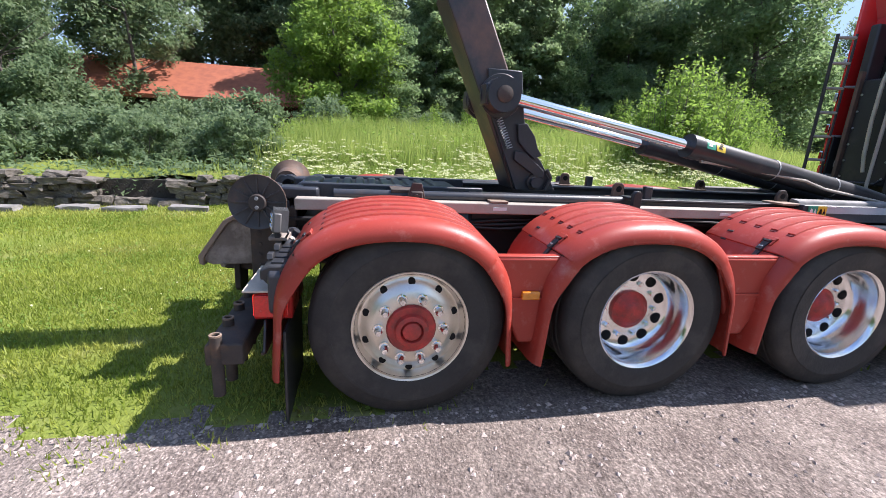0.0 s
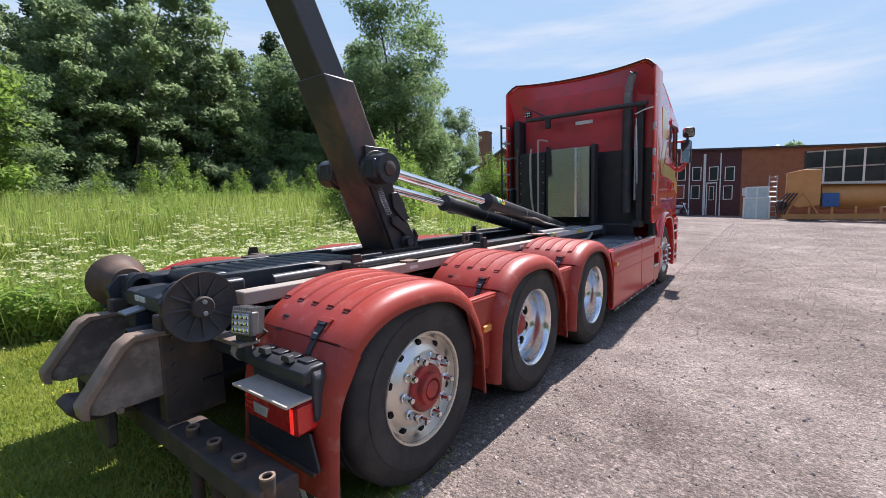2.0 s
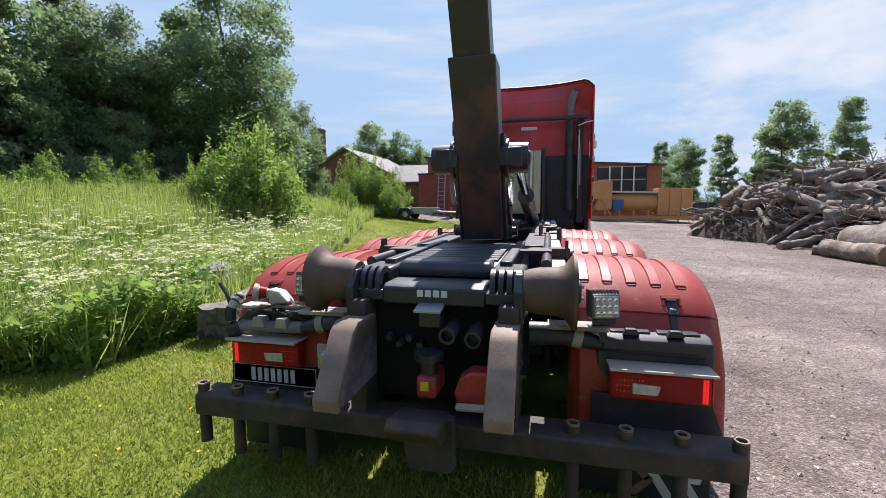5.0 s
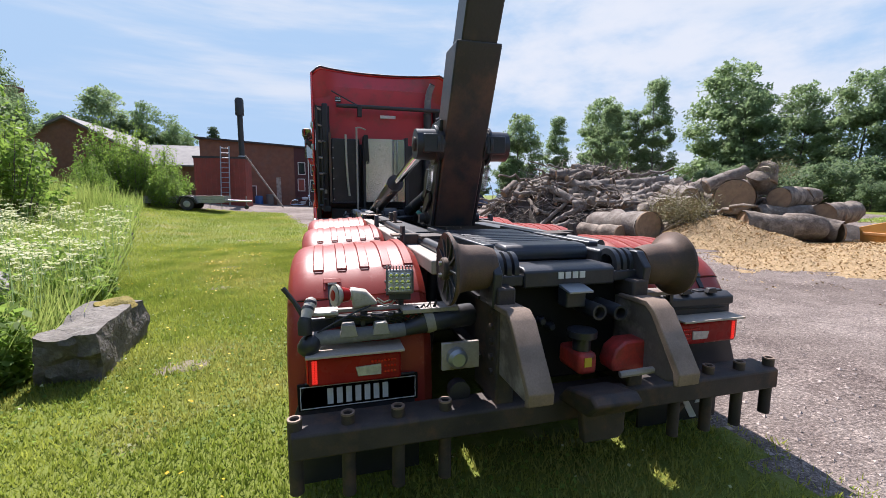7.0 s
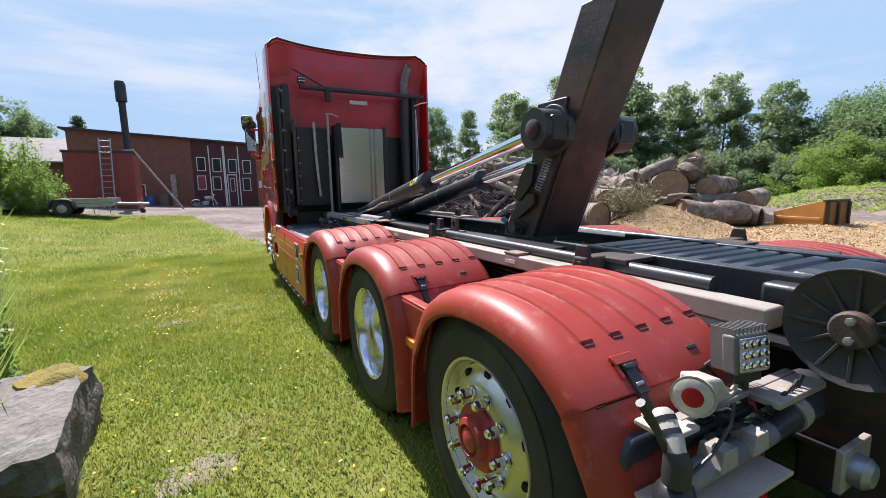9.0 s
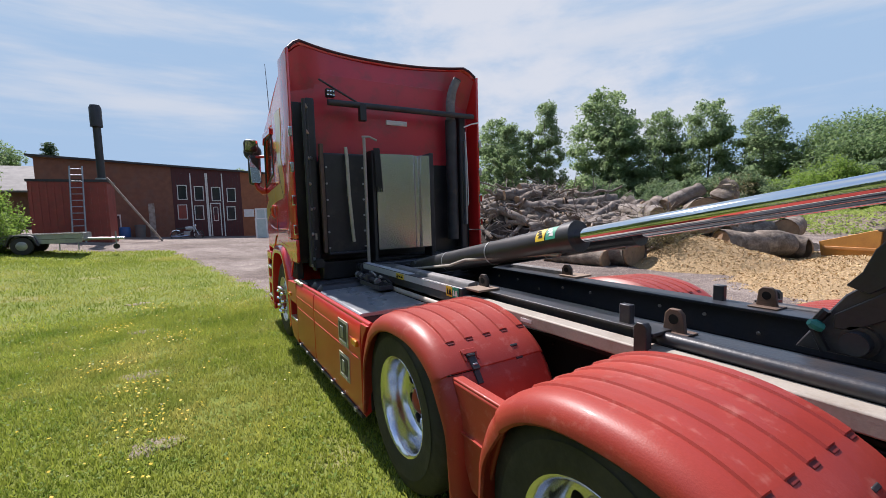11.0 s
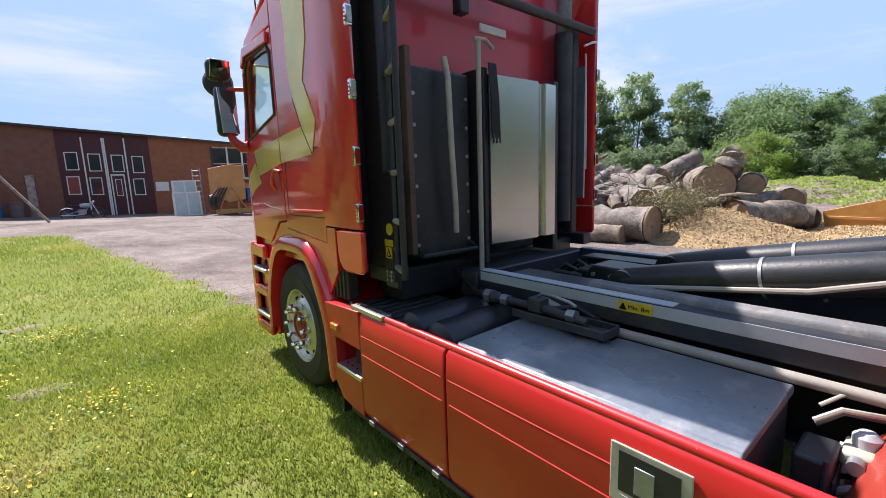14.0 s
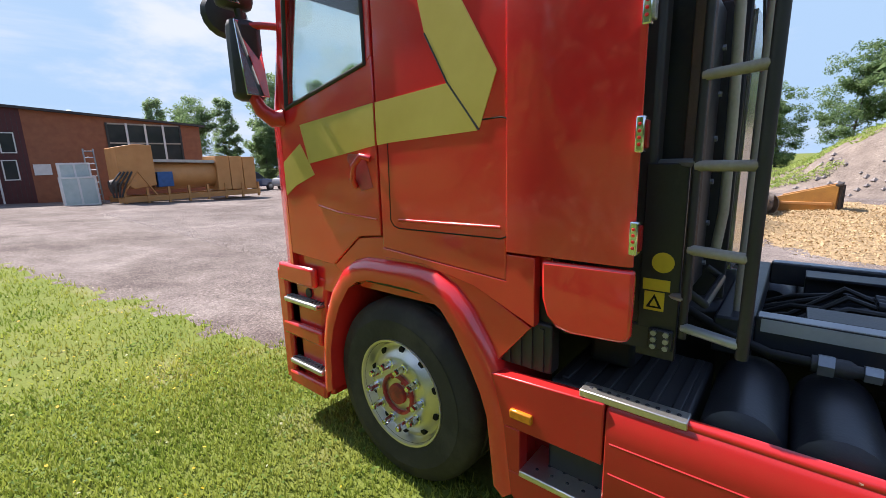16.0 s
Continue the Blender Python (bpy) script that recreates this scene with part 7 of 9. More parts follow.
def make_bush(name, label, height, rad, shoots, size, leafmat, seed, at=(0, 0, 0)):
    """Upright shoots fanning from one root, each set with small leaves."""
    rng = np.random.default_rng(seed)
    t = thing(name, at, label, "bush")
    bm = B()
    cs = []
    for k in range(shoots):
        a = rng.uniform(0, 2 * math.pi)
        r = rad * math.sqrt(rng.uniform(0, 1))
        h = height * (1.05 - 0.55 * (r / rad) ** 2) * rng.uniform(0.55, 1.0)
        foot = np.array([math.cos(a) * r * 0.35, math.sin(a) * r * 0.35, -0.1])
        tip = np.array([math.cos(a) * r + rng.normal() * 0.15, math.sin(a) * r + rng.normal() * 0.15, h])
        mid = (foot + tip) / 2 + np.array([math.cos(a), math.sin(a), 0]) * 0.12 * r
        tube(bm, [foot, mid, tip], [0.018, 0.012, 0.003], 5, caps=False)
        m = int(70 + 60 * h / height)
        q = rng.uniform(0.12, 1.0, m) ** 0.8
        p = (1 - q)[:, None] ** 2 * foot + (2 * q * (1 - q))[:, None] * mid + (q ** 2)[:, None] * tip
        cs.append(p + rng.normal(size=(m, 3)) * (0.07 + 0.20 * (1 - q))[:, None])
    part("stems", bm, TRUNK, t).name = "stem"
    c = np.concatenate(cs)
    raw("crown", leaf_quads(c, size, rng, 0.2, 0.45), quad_faces(len(c)), leafmat, t)
    return t


PROTO = {
    "wood_a": make_tree("tree", "tall dark-green broadleaf tree at the wood's edge", 13, 3.4, 15000, 0.15, LEAF_DARK, 11, 0.06, 85, at=(-27, 6, 0.3)),
    "wood_b": make_tree("tree", "tall mid-green broadleaf tree in the wood", 11, 3.0, 11000, 0.15, LEAF_MID, 12, 0.05, 80, at=(-24, 14, 0.3)),
    "wood_c": make_tree("spruce_tree", "dark spruce standing in the wood", 14, 2.4, 9000, 0.18, NEEDLE, 13, 0.05, 120, "cone", at=(-30, 11, 0.3)),
    "sunny": make_tree("tree", "bright sunlit maple at the lawn's edge", 7.5, 2.6, 20000, 0.105, LEAF_SUN, 14, 0.05, 90, at=(-17.5, -0.9, 0.3)),
    "birch": make_tree("birch_tree", "tall birch with grey-green leaves", 15, 2.4, 13000, 0.17, LEAF_BIRCH, 15, 0.12, 120, "drop", 0.15, at=(-25.5, 24.5, 0.4)),
    "poplar": make_tree("tree", "broad grey-green tree beyond the yard", 16, 4.2, 11000, 0.27, LEAF_BIRCH, 16, 0.06, 110, "drop", 0.25, at=(58, 46, 0)),
    "dome": make_tree("tree", "broad rounded green tree beyond the yard", 10.6, 7.2, 20000, 0.20, LEAF_MID, 26, 0.04, 150, "round", 0.3, at=(63, 19, 0)),
    "sunbush": make_tree("bush", "bright round sunlit bush behind the log pile", 4.6, 3.4, 17000, 0.10, LEAF_SUN, 27, 0.03, 90, "round", 0.08, at=(44.5, 15.6, 0)),
    "bush": make_bush("bush", "bright upright willow bush above the meadow", 3.9, 1.5, 100, 0.068, LEAF_SUN, 17, at=(-8.3, 8.8, 0.2)),
    "screen": make_tree("tree", "unseen broadleaf tree added behind the yard for reflections", 13, 4.6, 2600, 0.5, LEAF_MID, 33, 0.04, 70, at=(-20, -32, 0)),
    "bigbirch": make_tree("tree", "very tall broad aspen with small leaves", 18, 4.0, 24000, 0.15, LEAF_MID, 34, 0.05, 170, "drop", 0.22, at=(-19.6, 22.5, 0.6)),
    "shrub": make_tree("bush", "dark green shrub at the wood's edge", 2.4, 1.5, 3600, 0.10, LEAF_DARK, 18, 0.05, 40, "round", 0.04, at=(-14.5, -4.5, 0.4)),
}


def plant(kind, x, y, scale=1.0, z=None, group=""):
    rng = random.Random(int(x * 131 + y * 977))
    m = pose(x, y, (ground_z(x, y) if z is None else z) - 0.05, 0, 0, rng.uniform(0, 360)) @ Matrix.Diagonal((scale, scale, scale * rng.uniform(0.92, 1.1), 1))
    t = copy_thing(PROTO[kind], m)
    t.matrix_basis = m
    if group:
        t["group"] = group
    return t


# wood behind the lawn
for i, (kind, x, y, s) in enumerate((
        ("wood_b", -17.0, 0.8, 0.52), ("wood_a", -24, -12, 0.9),
        ("birch", -24, 0.5, 0.85), ("wood_a", -18, -14.5, 0.6), ("wood_a", -30, -7, 0.9), ("wood_a", -29, 1.5, 1.0), ("wood_c", -31, 5, 1.0), ("wood_a", -33, -2, 1.05), ("wood_b", -26, 3.0, 0.8), ("wood_a", -25, 9.5, 0.9),
        ("wood_b", -22.5, 11.5, 0.62), ("wood_a", -23, 16.5, 0.8), ("wood_c", -28, 17.5, 0.95), ("wood_a", -31, 21, 0.95), ("wood_b", -23.5, 19, 0.85), ("wood_a", -26.5, 23, 0.9), ("wood_c", -24, 26.5, 0.85),
        ("wood_b", -21, 26, 0.75), ("wood_a", -34, 14, 1.05), ("wood_c", -36, 8, 1.1), ("wood_a", -30, 28, 0.95), ("wood_b", -27, 32, 0.8), ("wood_c", -38, 20, 1.05),
        ("wood_a", -38, 1, 1.15), ("wood_a", -30, -14, 1.05), ("wood_b", -21, -17, 0.9), ("wood_a", -27, -20, 1.05), ("birch", -22, 6, 0.8), ("birch", -23, 9.5, 0.85), ("birch", -21, 3.5, 0.68), ("wood_b", -20.5, 14.5, 0.45), ("wood_b", -33, 26, 0.9), ("wood_a", -35, -8, 1.1), ("wood_a", -30.5, -3.6, 1.1), ("wood_a", -30.5, -10.5, 1.1), ("wood_c", -31, -6.5, 1.0), ("wood_b", -28.5, 9, 0.85), ("wood_b", -26, 20, 0.8), ("wood_b", -22, 23, 0.6), ("wood_a", -42, 12, 1.15), ("wood_a", -40, 26, 1.1), ("wood_a", -36, 32, 1.0), ("wood_a", -25, 37, 0.8), ("wood_b", -20, 31, 0.6), ("wood_a", -44, -6, 1.2), ("wood_b", -34, 40, 0.9), ("wood_a", -21.5, 3.5, 0.55))):
    plant(kind, x, y, s, group="wood behind the lawn")
for x, y, s in ((-16, -7, 1.0), (-13.5, -1.6, 0.7), (-15.0, -10, 1.1), (-16.5, 3.0, 0.7), (-12.5, -7.2, 0.8), (-13, -11, 1.0), (-18, 6.5, 0.6), (-20, 10, 0.8), (-19, 12, 0.9), (-19.5, 17, 1.0), (-18, -2, 0.9), (-14.5, -13, 1.2), (-21, 6, 1.2), (-21.5, 9, 1.3), (-20.5, 13, 1.2), (-22, 16, 1.4), (-21, 19, 1.2), (-20, 21.5, 1.1), (-20.5, 25, 1.2), (-22.5, 12.5, 1.5), (-24, 7.5, 1.5), (-20.5, 2, 1.0), (-21.5, 28.5, 1.2), (-26, 26, 1.5), (-22, 29, 1.4)):
    plant("shrub", x, y, s, group="shrubs at the wood's edge")
for x, y, s in ((-7.2, -10.4, 0.62), (-7.6, -8.8, 0.6), (-7.4, -7.3, 0.5), (-8.2, -6.2, 0.58), (-7.6, -4.9, 0.48), (-9.4, -9.6, 0.62), (-9.8, -7.6, 0.58), (-9.6, -5.4, 0.55), (-9.2, -3.7, 0.55), (-8.6, -11.6, 0.75), (-11.4, -8.8, 0.62), (-11.6, -6.6, 0.6), (-11.2, -4.4, 0.6), (-11.0, -11.2, 0.8), (-8.0, -3.2, 0.6)):
    plant("shrub", x, y, s, 0.45, group="shrubs above the stone wall")
for kind, x, y, s in (("wood_a", -12.6, -10.6, 0.55), ("wood_a", -10.4, -13.2, 0.6)):
    plant(kind, x, y, s, 0.45, group="trees above the stone wall")
for x, y, s in ((-14.5, 2.6, 0.5), (-15.6, 4.6, 0.6), (-14.2, 7.0, 0.55), (-15.2, 9.6, 0.62), (-13.4, 12.2, 0.58), (-16.2, 0.6, 0.5), (-13.0, 5.2, 0.36), (-12.6, 9.0, 0.42), (-17.0, 6.2, 0.7), (-16.4, 12.0, 0.7), (-9.0, 9.3, 0.85), (-10.2, 9.0, 0.68), (-9.4, 10.8, 0.85), (-10.6, 12.4, 0.8), (-11.9, 14.6, 0.7), (-9.4, 16.8, 0.5), (-10.8, 19.5, 0.6), (-14.2, 17.5, 0.8), (-11.0, 22.5, 0.55), (-9.4, 20.2, 0.85), (-8.5, 21.2, 0.75), (-8.0, 19.6, 0.5), (-10.6, 21, 0.9)):
    plant("bush", x, y, s, group="willow bushes above the meadow")
# trees beyond the yard and the roofs
for kind, x, y, s in (("birch", 35, 46, 0.88), ("birch", 41.7, 46, 1.0), ("birch", 39.5, 48, 0.8), ("poplar", 60, 51, 1.42), ("poplar", 60, 40.5, 0.93), ("poplar", 60.5, 34, 0.90), ("poplar", 60, 27, 0.82), ("wood_b", 67, 14, 0.9),
                      ("wood_b", 60, 12, 0.88), ("wood_b", 61, 7.5, 0.85), ("wood_b", 47, 8.5, 0.60), ("wood_b", 58, 1.5, 1.0), ("wood_a", 55, -4, 0.72), ("birch", 15, 61, 0.6), ("wood_b", 19, 66, 0.85), ("birch", 22, 60, 0.68),
                      ("poplar", 29, 60, 0.82), ("birch", 35.5, 60, 0.90), ("poplar", 45, 62, 1.08), ("wood_b", 26, 58, 0.55), ("wood_b", 33, 55, 0.5), ("wood_b", 50, 44, 0.5), ("wood_b", 52, 36, 0.48), ("wood_b", 52, 30, 0.45), ("wood_b", 51, 25, 0.48), ("wood_b", 42, 52, 0.55), ("wood_b", 68, 45, 0.9), ("wood_b", 66, 30, 0.8), ("wood_b", 12, 58, 0.5)):
    plant(kind, x, y, s, 0.0, group="trees beyond the yard")
for kind, x, y, s in (("poplar", -37, 72, 0.80), ("poplar", -31.6, 72, 0.97), ("wood_b", -28.5, 73, 1.05), ("wood_b", -25.2, 72, 1.22), ("wood_b", -21.5, 72, 0.98), ("wood_c", -17.1, 72, 0.93), ("wood_b", -23.2, 74, 1.05), ("wood_b", -9.9, 76, 0.80), ("wood_b", -44, 60, 0.90), ("poplar", 5, 80, 0.55), ("poplar", 9.5, 84, 0.50), ("wood_b", 15, 52, 0.72), ("wood_b", -33, 66, 0.60), ("poplar", -50, 66, 0.80)):
    plant(kind, x, y, s, 0.0, group="trees behind the buildings")


for k in range(26):
    plant("shrub", 49 + 4 * math.sin(k * 1.9), 10 + 1.5 * k, 1.5 + 0.5 * math.sin(k * 2.7), 0.0, group="shrubs beyond the yard")


# unseen trees added behind and beside the yard, for reflections and bounced light
for i in range(22):
    q = i / 21
    x = -26 + 66 * q
    plant("screen", x, -30 - 5 * math.sin(i * 1.7), 0.85 + 0.12 * math.sin(i * 2.3), 0.0, group="trees behind the yard")
for i in range(9):
    plant("screen", 46 + 4 * math.sin(i), -24 + 2.6 * i, 0.8, 0.0, group="trees behind the yard")


def blades(n, xs, ys, h, wid, seed, keep=None, zoff=0.0, lean=0.35):
    """Single triangles that stand on the ground like grass."""
    rng = np.random.default_rng(seed)
    x, y = xs(rng, n), ys(rng, n)
    if keep is not None:
        ok = np.array([keep(a, b) for a, b in zip(x, y)])
        x, y = x[ok], y[ok]
    n = len(x)
    z = np.array([ground_z(a, b) for a, b in zip(x, y)]) + zoff
    a = rng.uniform(0, 2 * math.pi, n)
    hh = h * rng.uniform(0.45, 1.3, n)
    ww = wid * rng.uniform(0.6, 1.3, n)
    lx, ly = rng.normal(size=n) * lean * hh, rng.normal(size=n) * lean * hh
    p = np.stack([np.stack([x - np.cos(a) * ww, y - np.sin(a) * ww, z], 1), np.stack([x + np.cos(a) * ww, y + np.sin(a) * ww, z], 1), np.stack([x + lx, y + ly, z + hh], 1)], 1)
    return p.reshape(-1, 3), np.arange(n * 3).reshape(-1, 3)


def on_lawn(x, y):
    if abs(x) < 1.0 and -0.5 < y < 7:
        return False
    return x < grass_edge(y) - 0.02 + 0.2 * noise.noise((x * 2.3, y * 2.3, 5.0)) + 0.2 * math.sin(y * 423 + x * 531) and not bare_patch(x, y)


def bare_patch(x, y):
    if math.sin(x * 411.7 + y * 733.1) > 0.2:
        return False
    return noise.noise((x * 1.25 + 5, y * 1.25, 2.0)) > 0.47 and noise.noise((x * 5, y * 5, 4.0)) > -0.1


def lawn():
    v, f = [], []
    base = 0
    for n, x0, x1, y0, y1, h, w, sd in ((90000, -4.6, 1.4, -5.5, 8.5, 0.045, 0.006, 1), (36000, -5.5, 0.0, 2.5, 9.5, 0.045, 0.006, 4), (40000, -9, 0.5, 8, 18, 0.05, 0.010, 2), (22000, -7.5, -3.2, -8, 0, 0.05, 0.009, 3), (12000, -10, -2, 17, 21.2, 0.05, 0.014, 5), (130000, -4.2, -1.15, -3.4, 9.0, 0.036, 0.0045, 6), (26000, -1.2, 1.3, -3.6, -0.4, 0.036, 0.0045, 7)):
        p, q = blades(n, lambda r, k: r.uniform(x0, x1, k) + r.normal(0, 0.3, k), lambda r, k: r.uniform(y0, y1, k) + r.normal(0, 0.3, k), h, w, sd, on_lawn)
        v.append(p)
        f.append(q + base)
        base += len(p)
    ob = raw("lawn_grass", np.concatenate(v), np.concatenate(f), GRASS)
    tagged(ob, "short sunlit mown grass with clover", "grass", kind="stuff")
    # low clover and weed leaves
    rng = np.random.default_rng(9)
    c = np.stack([rng.uniform(-4.8, 1.3, 26000), rng.uniform(-5, 10, 26000), np.zeros(26000)], 1)
    ok = np.array([on_lawn(a, b) and noise.noise((a * 0.9, b * 0.9, 9.0)) > -0.12 for a, b, _ in c])
    c = c[ok]
    c[:, 2] = [ground_z(a, b) + 0.022 for a, b, _ in c]
    ob = raw("clover", leaf_quads(c, 0.013, rng, 1.6, 0.8), quad_faces(len(c)), LEAF_SUN)
    tagged(ob, "low clover leaves in the lawn", "clover", kind="stuff")
    c = np.stack([rng.uniform(-4.5, -1.4, 900), rng.uniform(-1, 12, 900), np.zeros(900)], 1)
    hot = np.array([(-2.75, 5.4), (-3.1, 6.4), (-2.6, 4.6), (-3.3, 8.2), (-2.9, 9.6), (-2.5, 7.2)])
    k = rng.integers(0, len(hot), 500)
    c[:500, :2] = hot[k] + rng.normal(size=(500, 2)) * 0.16
    c[:, 2] = [ground_z(a, b) + 0.05 for a, b, _ in c]
    c = c[np.array([on_lawn(a, b) for a, b, _ in c])]
    ob = raw("yellow_flowers", leaf_quads(c, 0.011, rng, 2.5, 0.9), quad_faces(len(c)), YFLOWER)
    tagged(ob, "small yellow flowers in the lawn", "flowers", kind="stuff")
    c = np.stack([rng.uniform(-4.5, 1.0, 500), rng.uniform(-4, 14, 500), np.zeros(500)], 1)
    c[:, 2] = [ground_z(a, b) + 0.05 for a, b, _ in c]
    c = c[np.array([on_lawn(a, b) for a, b, _ in c])]
    ob = raw("white_clover_flowers", leaf_quads(c, 0.010, rng, 2.0, 0.9), quad_faces(len(c)), UMBEL)
    tagged(ob, "white clover heads in the lawn", "flowers", kind="stuff")


lawn()


def meadow_edge(y):
    """The x at which the mown lawn meets the tall meadow."""
    if y < 0:
        return -3.65 + 0.62 * y if y > -2.2 else -5.0
    if y < 2:
        return -3.3
    return -3.3 - (y - 2) * 0.32


def in_meadow(x, y):
    return x < meadow_edge(y) + 0.25 * noise.noise((x * 1.5, y * 1.5, 0)) and not (y < -1.6 and x > -5.9)


def meadow():
    rng = np.random.default_rng(21)
    v, f, base = [], [], 0
    for n, x0, x1, y0, y1, h, w, sd in ((60000, -9, -3.3, -2.5, 8, 0.5, 0.011, 31), (40000, -19, -5, -6, 24, 0.62, 0.022, 32), (20000, -14, -4, 5, 24, 0.45, 0.018, 33)):
        p, q = blades(n, lambda r, k: r.uniform(x0, x1, k), lambda r, k: r.uniform(y0, y1, k), h, w, sd, in_meadow, lean=0.3)
        v.append(p)
        f.append(q + base)
        base += len(p)
    ob = raw("meadow_grass", np.concatenate(v), np.concatenate(f), TALLGRASS)
    tagged(ob, "tall green meadow grass beside the lawn", "grass", kind="stuff")
    # leafy weeds
    c = np.stack([-3.2 - 8.7 * rng.random(75000) ** 1.7, rng.uniform(-2.5, 14, 75000), np.zeros(75000)], 1)
    c = c[np.array([in_meadow(a, b) for a, b, _ in c])]
    c[:, 2] = [ground_z(a, b) for a, b, _ in c] + rng.uniform(0.05, 0.85, len(c)) * np.array([0.6 + 0.6 * noise.noise((a, b, 5.0)) for a, b, _ in c])
    ob = raw("meadow_weeds", leaf_quads(c, 0.04, rng, 0.6, 0.4), quad_faces(len(c)), LEAF_SUN)
    tagged(ob, "leafy green weeds in the meadow", "weeds", kind="stuff")
    # tall bright weeds between the flowers and the wood
    p, q = blades(62000, lambda r, k: r.uniform(-15.5, -7.4, k), lambda r, k: r.uniform(-3.0, 14, k), 1.0, 0.016, 35, lambda a, b: noise.noise((a * 0.6, b * 0.6, 22.0)) > -0.28 and b > -2.6, lean=0.16)
    tagged(raw("tall_grass", p, q, TALLGRASS), "tall bright green grass before the wood", "grass", kind="stuff")
    c = np.stack([rng.uniform(-14.5, -7.6, 16000), rng.uniform(-2.6, 14, 16000), np.zeros(16000)], 1)
    c = c[np.array([noise.noise((a * 0.7, b * 0.7, 31.0)) > 0.12 for a, b, _ in c])]
    c[:, 2] = [ground_z(a, b) for a, b, _ in c] + rng.random(len(c)) ** 0.7 * np.array([1.2 + 0.6 * noise.noise((a * 0.9, b * 0.9, 2.0)) for a, b, _ in c])
    ob = raw("tall_weeds", leaf_quads(c, 0.06, rng, 0.1, 0.3), quad_faces(len(c)), LEAF_SUN)
    tagged(ob, "tall bright green weeds before the wood", "weeds", kind="stuff")
    # lush broad-leaved plants along the lawn's edge
    c = np.stack([rng.uniform(-5.4, -3.2, 26000), rng.uniform(-1.2, 4.6, 26000), np.zeros(26000)], 1)
    c = c[np.array([in_meadow(a - 0.05, b) and noise.noise((a * 1.1, b * 1.1, 12.0)) > -0.1 for a, b, _ in c])]
    c[:, 2] = [ground_z(a, b) for a, b, _ in c] + rng.uniform(0.05, 0.62, len(c)) * np.array([0.75 + 0.6 * noise.noise((a * 1.3, b * 1.3, 2.0)) for a, b, _ in c])
    ob = raw("edge_plants", leaf_quads(c, 0.055, rng, 0.9, 0.5), quad_faces(len(c)), LEAF_SUN)
    tagged(ob, "lush bright broad-leaved plants edging the lawn", "weeds", kind="stuff")
    # umbels: stem and a flat cluster of florets
    n = 2300
    x, y = rng.uniform(-10, -3.5, n), rng.uniform(-2.4, 9.5, n)
    ok = np.array([in_meadow(a - 0.1, b) and noise.noise((a * 0.5, b * 0.5, 8.0)) > -0.28 and a > -9.5 - 0.2 * b for a, b in zip(x, y)])
    x, y = x[ok], y[ok]
    heads, stems = [], []
    for a, b in zip(x, y):
        g = ground_z(a, b)
        h = rng.uniform(0.42, 0.95)
        r = rng.uniform(0.04, 0.12)
        m = 16
        an, rr = rng.uniform(0, 2 * math.pi, m), r * np.sqrt(rng.uniform(0, 1, m))
        heads.append(np.stack([a + np.cos(an) * rr, b + np.sin(an) * rr, g + h + rng.normal(size=m) * 0.006 - rr * rr * 3], 1))
        stems.append(((a + rng.normal() * 0.05, b + rng.normal() * 0.05, g), (a, b, g + h)))
    c = np.concatenate(heads)
    ob = raw("meadow_flowers", leaf_quads(c, 0.019, rng, 2.5, 0.9), quad_faces(len(c)), UMBEL)
    tagged(ob, "white cow parsley flower heads", "flowers", kind="stuff")
    sv, sf = [], []
    for p, q in stems:
        k = len(sv)
        sv += [(p[0] - 0.004, p[1], p[2]), (p[0] + 0.004, p[1], p[2]), (q[0] + 0.003, q[1], q[2]), (q[0] - 0.003, q[1], q[2])]
        sf.append((k, k + 1, k + 2, k + 3))
    ob = raw("flower_stems", sv, sf, LEAF_MID)
    tagged(ob, "thin green flower stems", "stems", kind="stuff")


meadow()


def rock(name, at, size, seed, label, category="stone", group="", rz=0.0, material=None, rough=1.0):
    """A rough block: a subdivided box pushed about by noise."""
    bm = B()
    bmesh.ops.create_cube(bm, size=1.0)
    bmesh.ops.subdivide_edges(bm, edges=bm.edges[:], cuts=7, use_grid_fill=True)
    for v in bm.verts:
        p = v.co.copy()
        q = Vector((p.x * size[0], p.y * size[1], p.z * size[2])) * 2.0
        n = noise.noise_vector(q * 1.1 + Vector((seed, 0, 0))) * 0.16 * rough + noise.noise_vector(q * 4 + Vector((seed, 3, 0))) * 0.06 + noise.noise_vector(q * 9 + Vector((seed, 5, 0))) * 0.03
        v.co = (p * (1 - 0.10 * rough * p.length_squared) + n)
        v.co = Vector((v.co.x * size[0], v.co.y * size[1], (v.co.z + 0.5) * size[2]))
    ob = part(name, bm, material or STONE, None, "", smooth=24)
    ob.matrix_basis = pose(*at, 0, 0, rz)
    return tagged(ob, label, category, group)


blk = rock("stone_block", (-2.98, 1.60, -0.05), (0.42, 1.22, 0.43), 3, "large rough grey-brown stone block with yellow moss", rz=6, rough=0.75, material=BLOCK)
bm = lathe(B(), [(0, 0.035), (0.04, 0.034), (0.08, 0.030), (0.14, 0.018), (0.17, -0.05)], (0, 0, 0), (0, 0, 1), 20)
for v in bm.verts:
    v.co += noise.noise_vector(v.co * 9) * 0.03
part("moss", bm, MOSS, blk, "yellow moss cushion").matrix_basis = pose(0.03, 0.36, 0.425)
rock("stone_block", (-4.5, 2.6, -0.02), (0.7, 0.9, 0.55), 5, "grey stone half hidden in the meadow", rz=30)
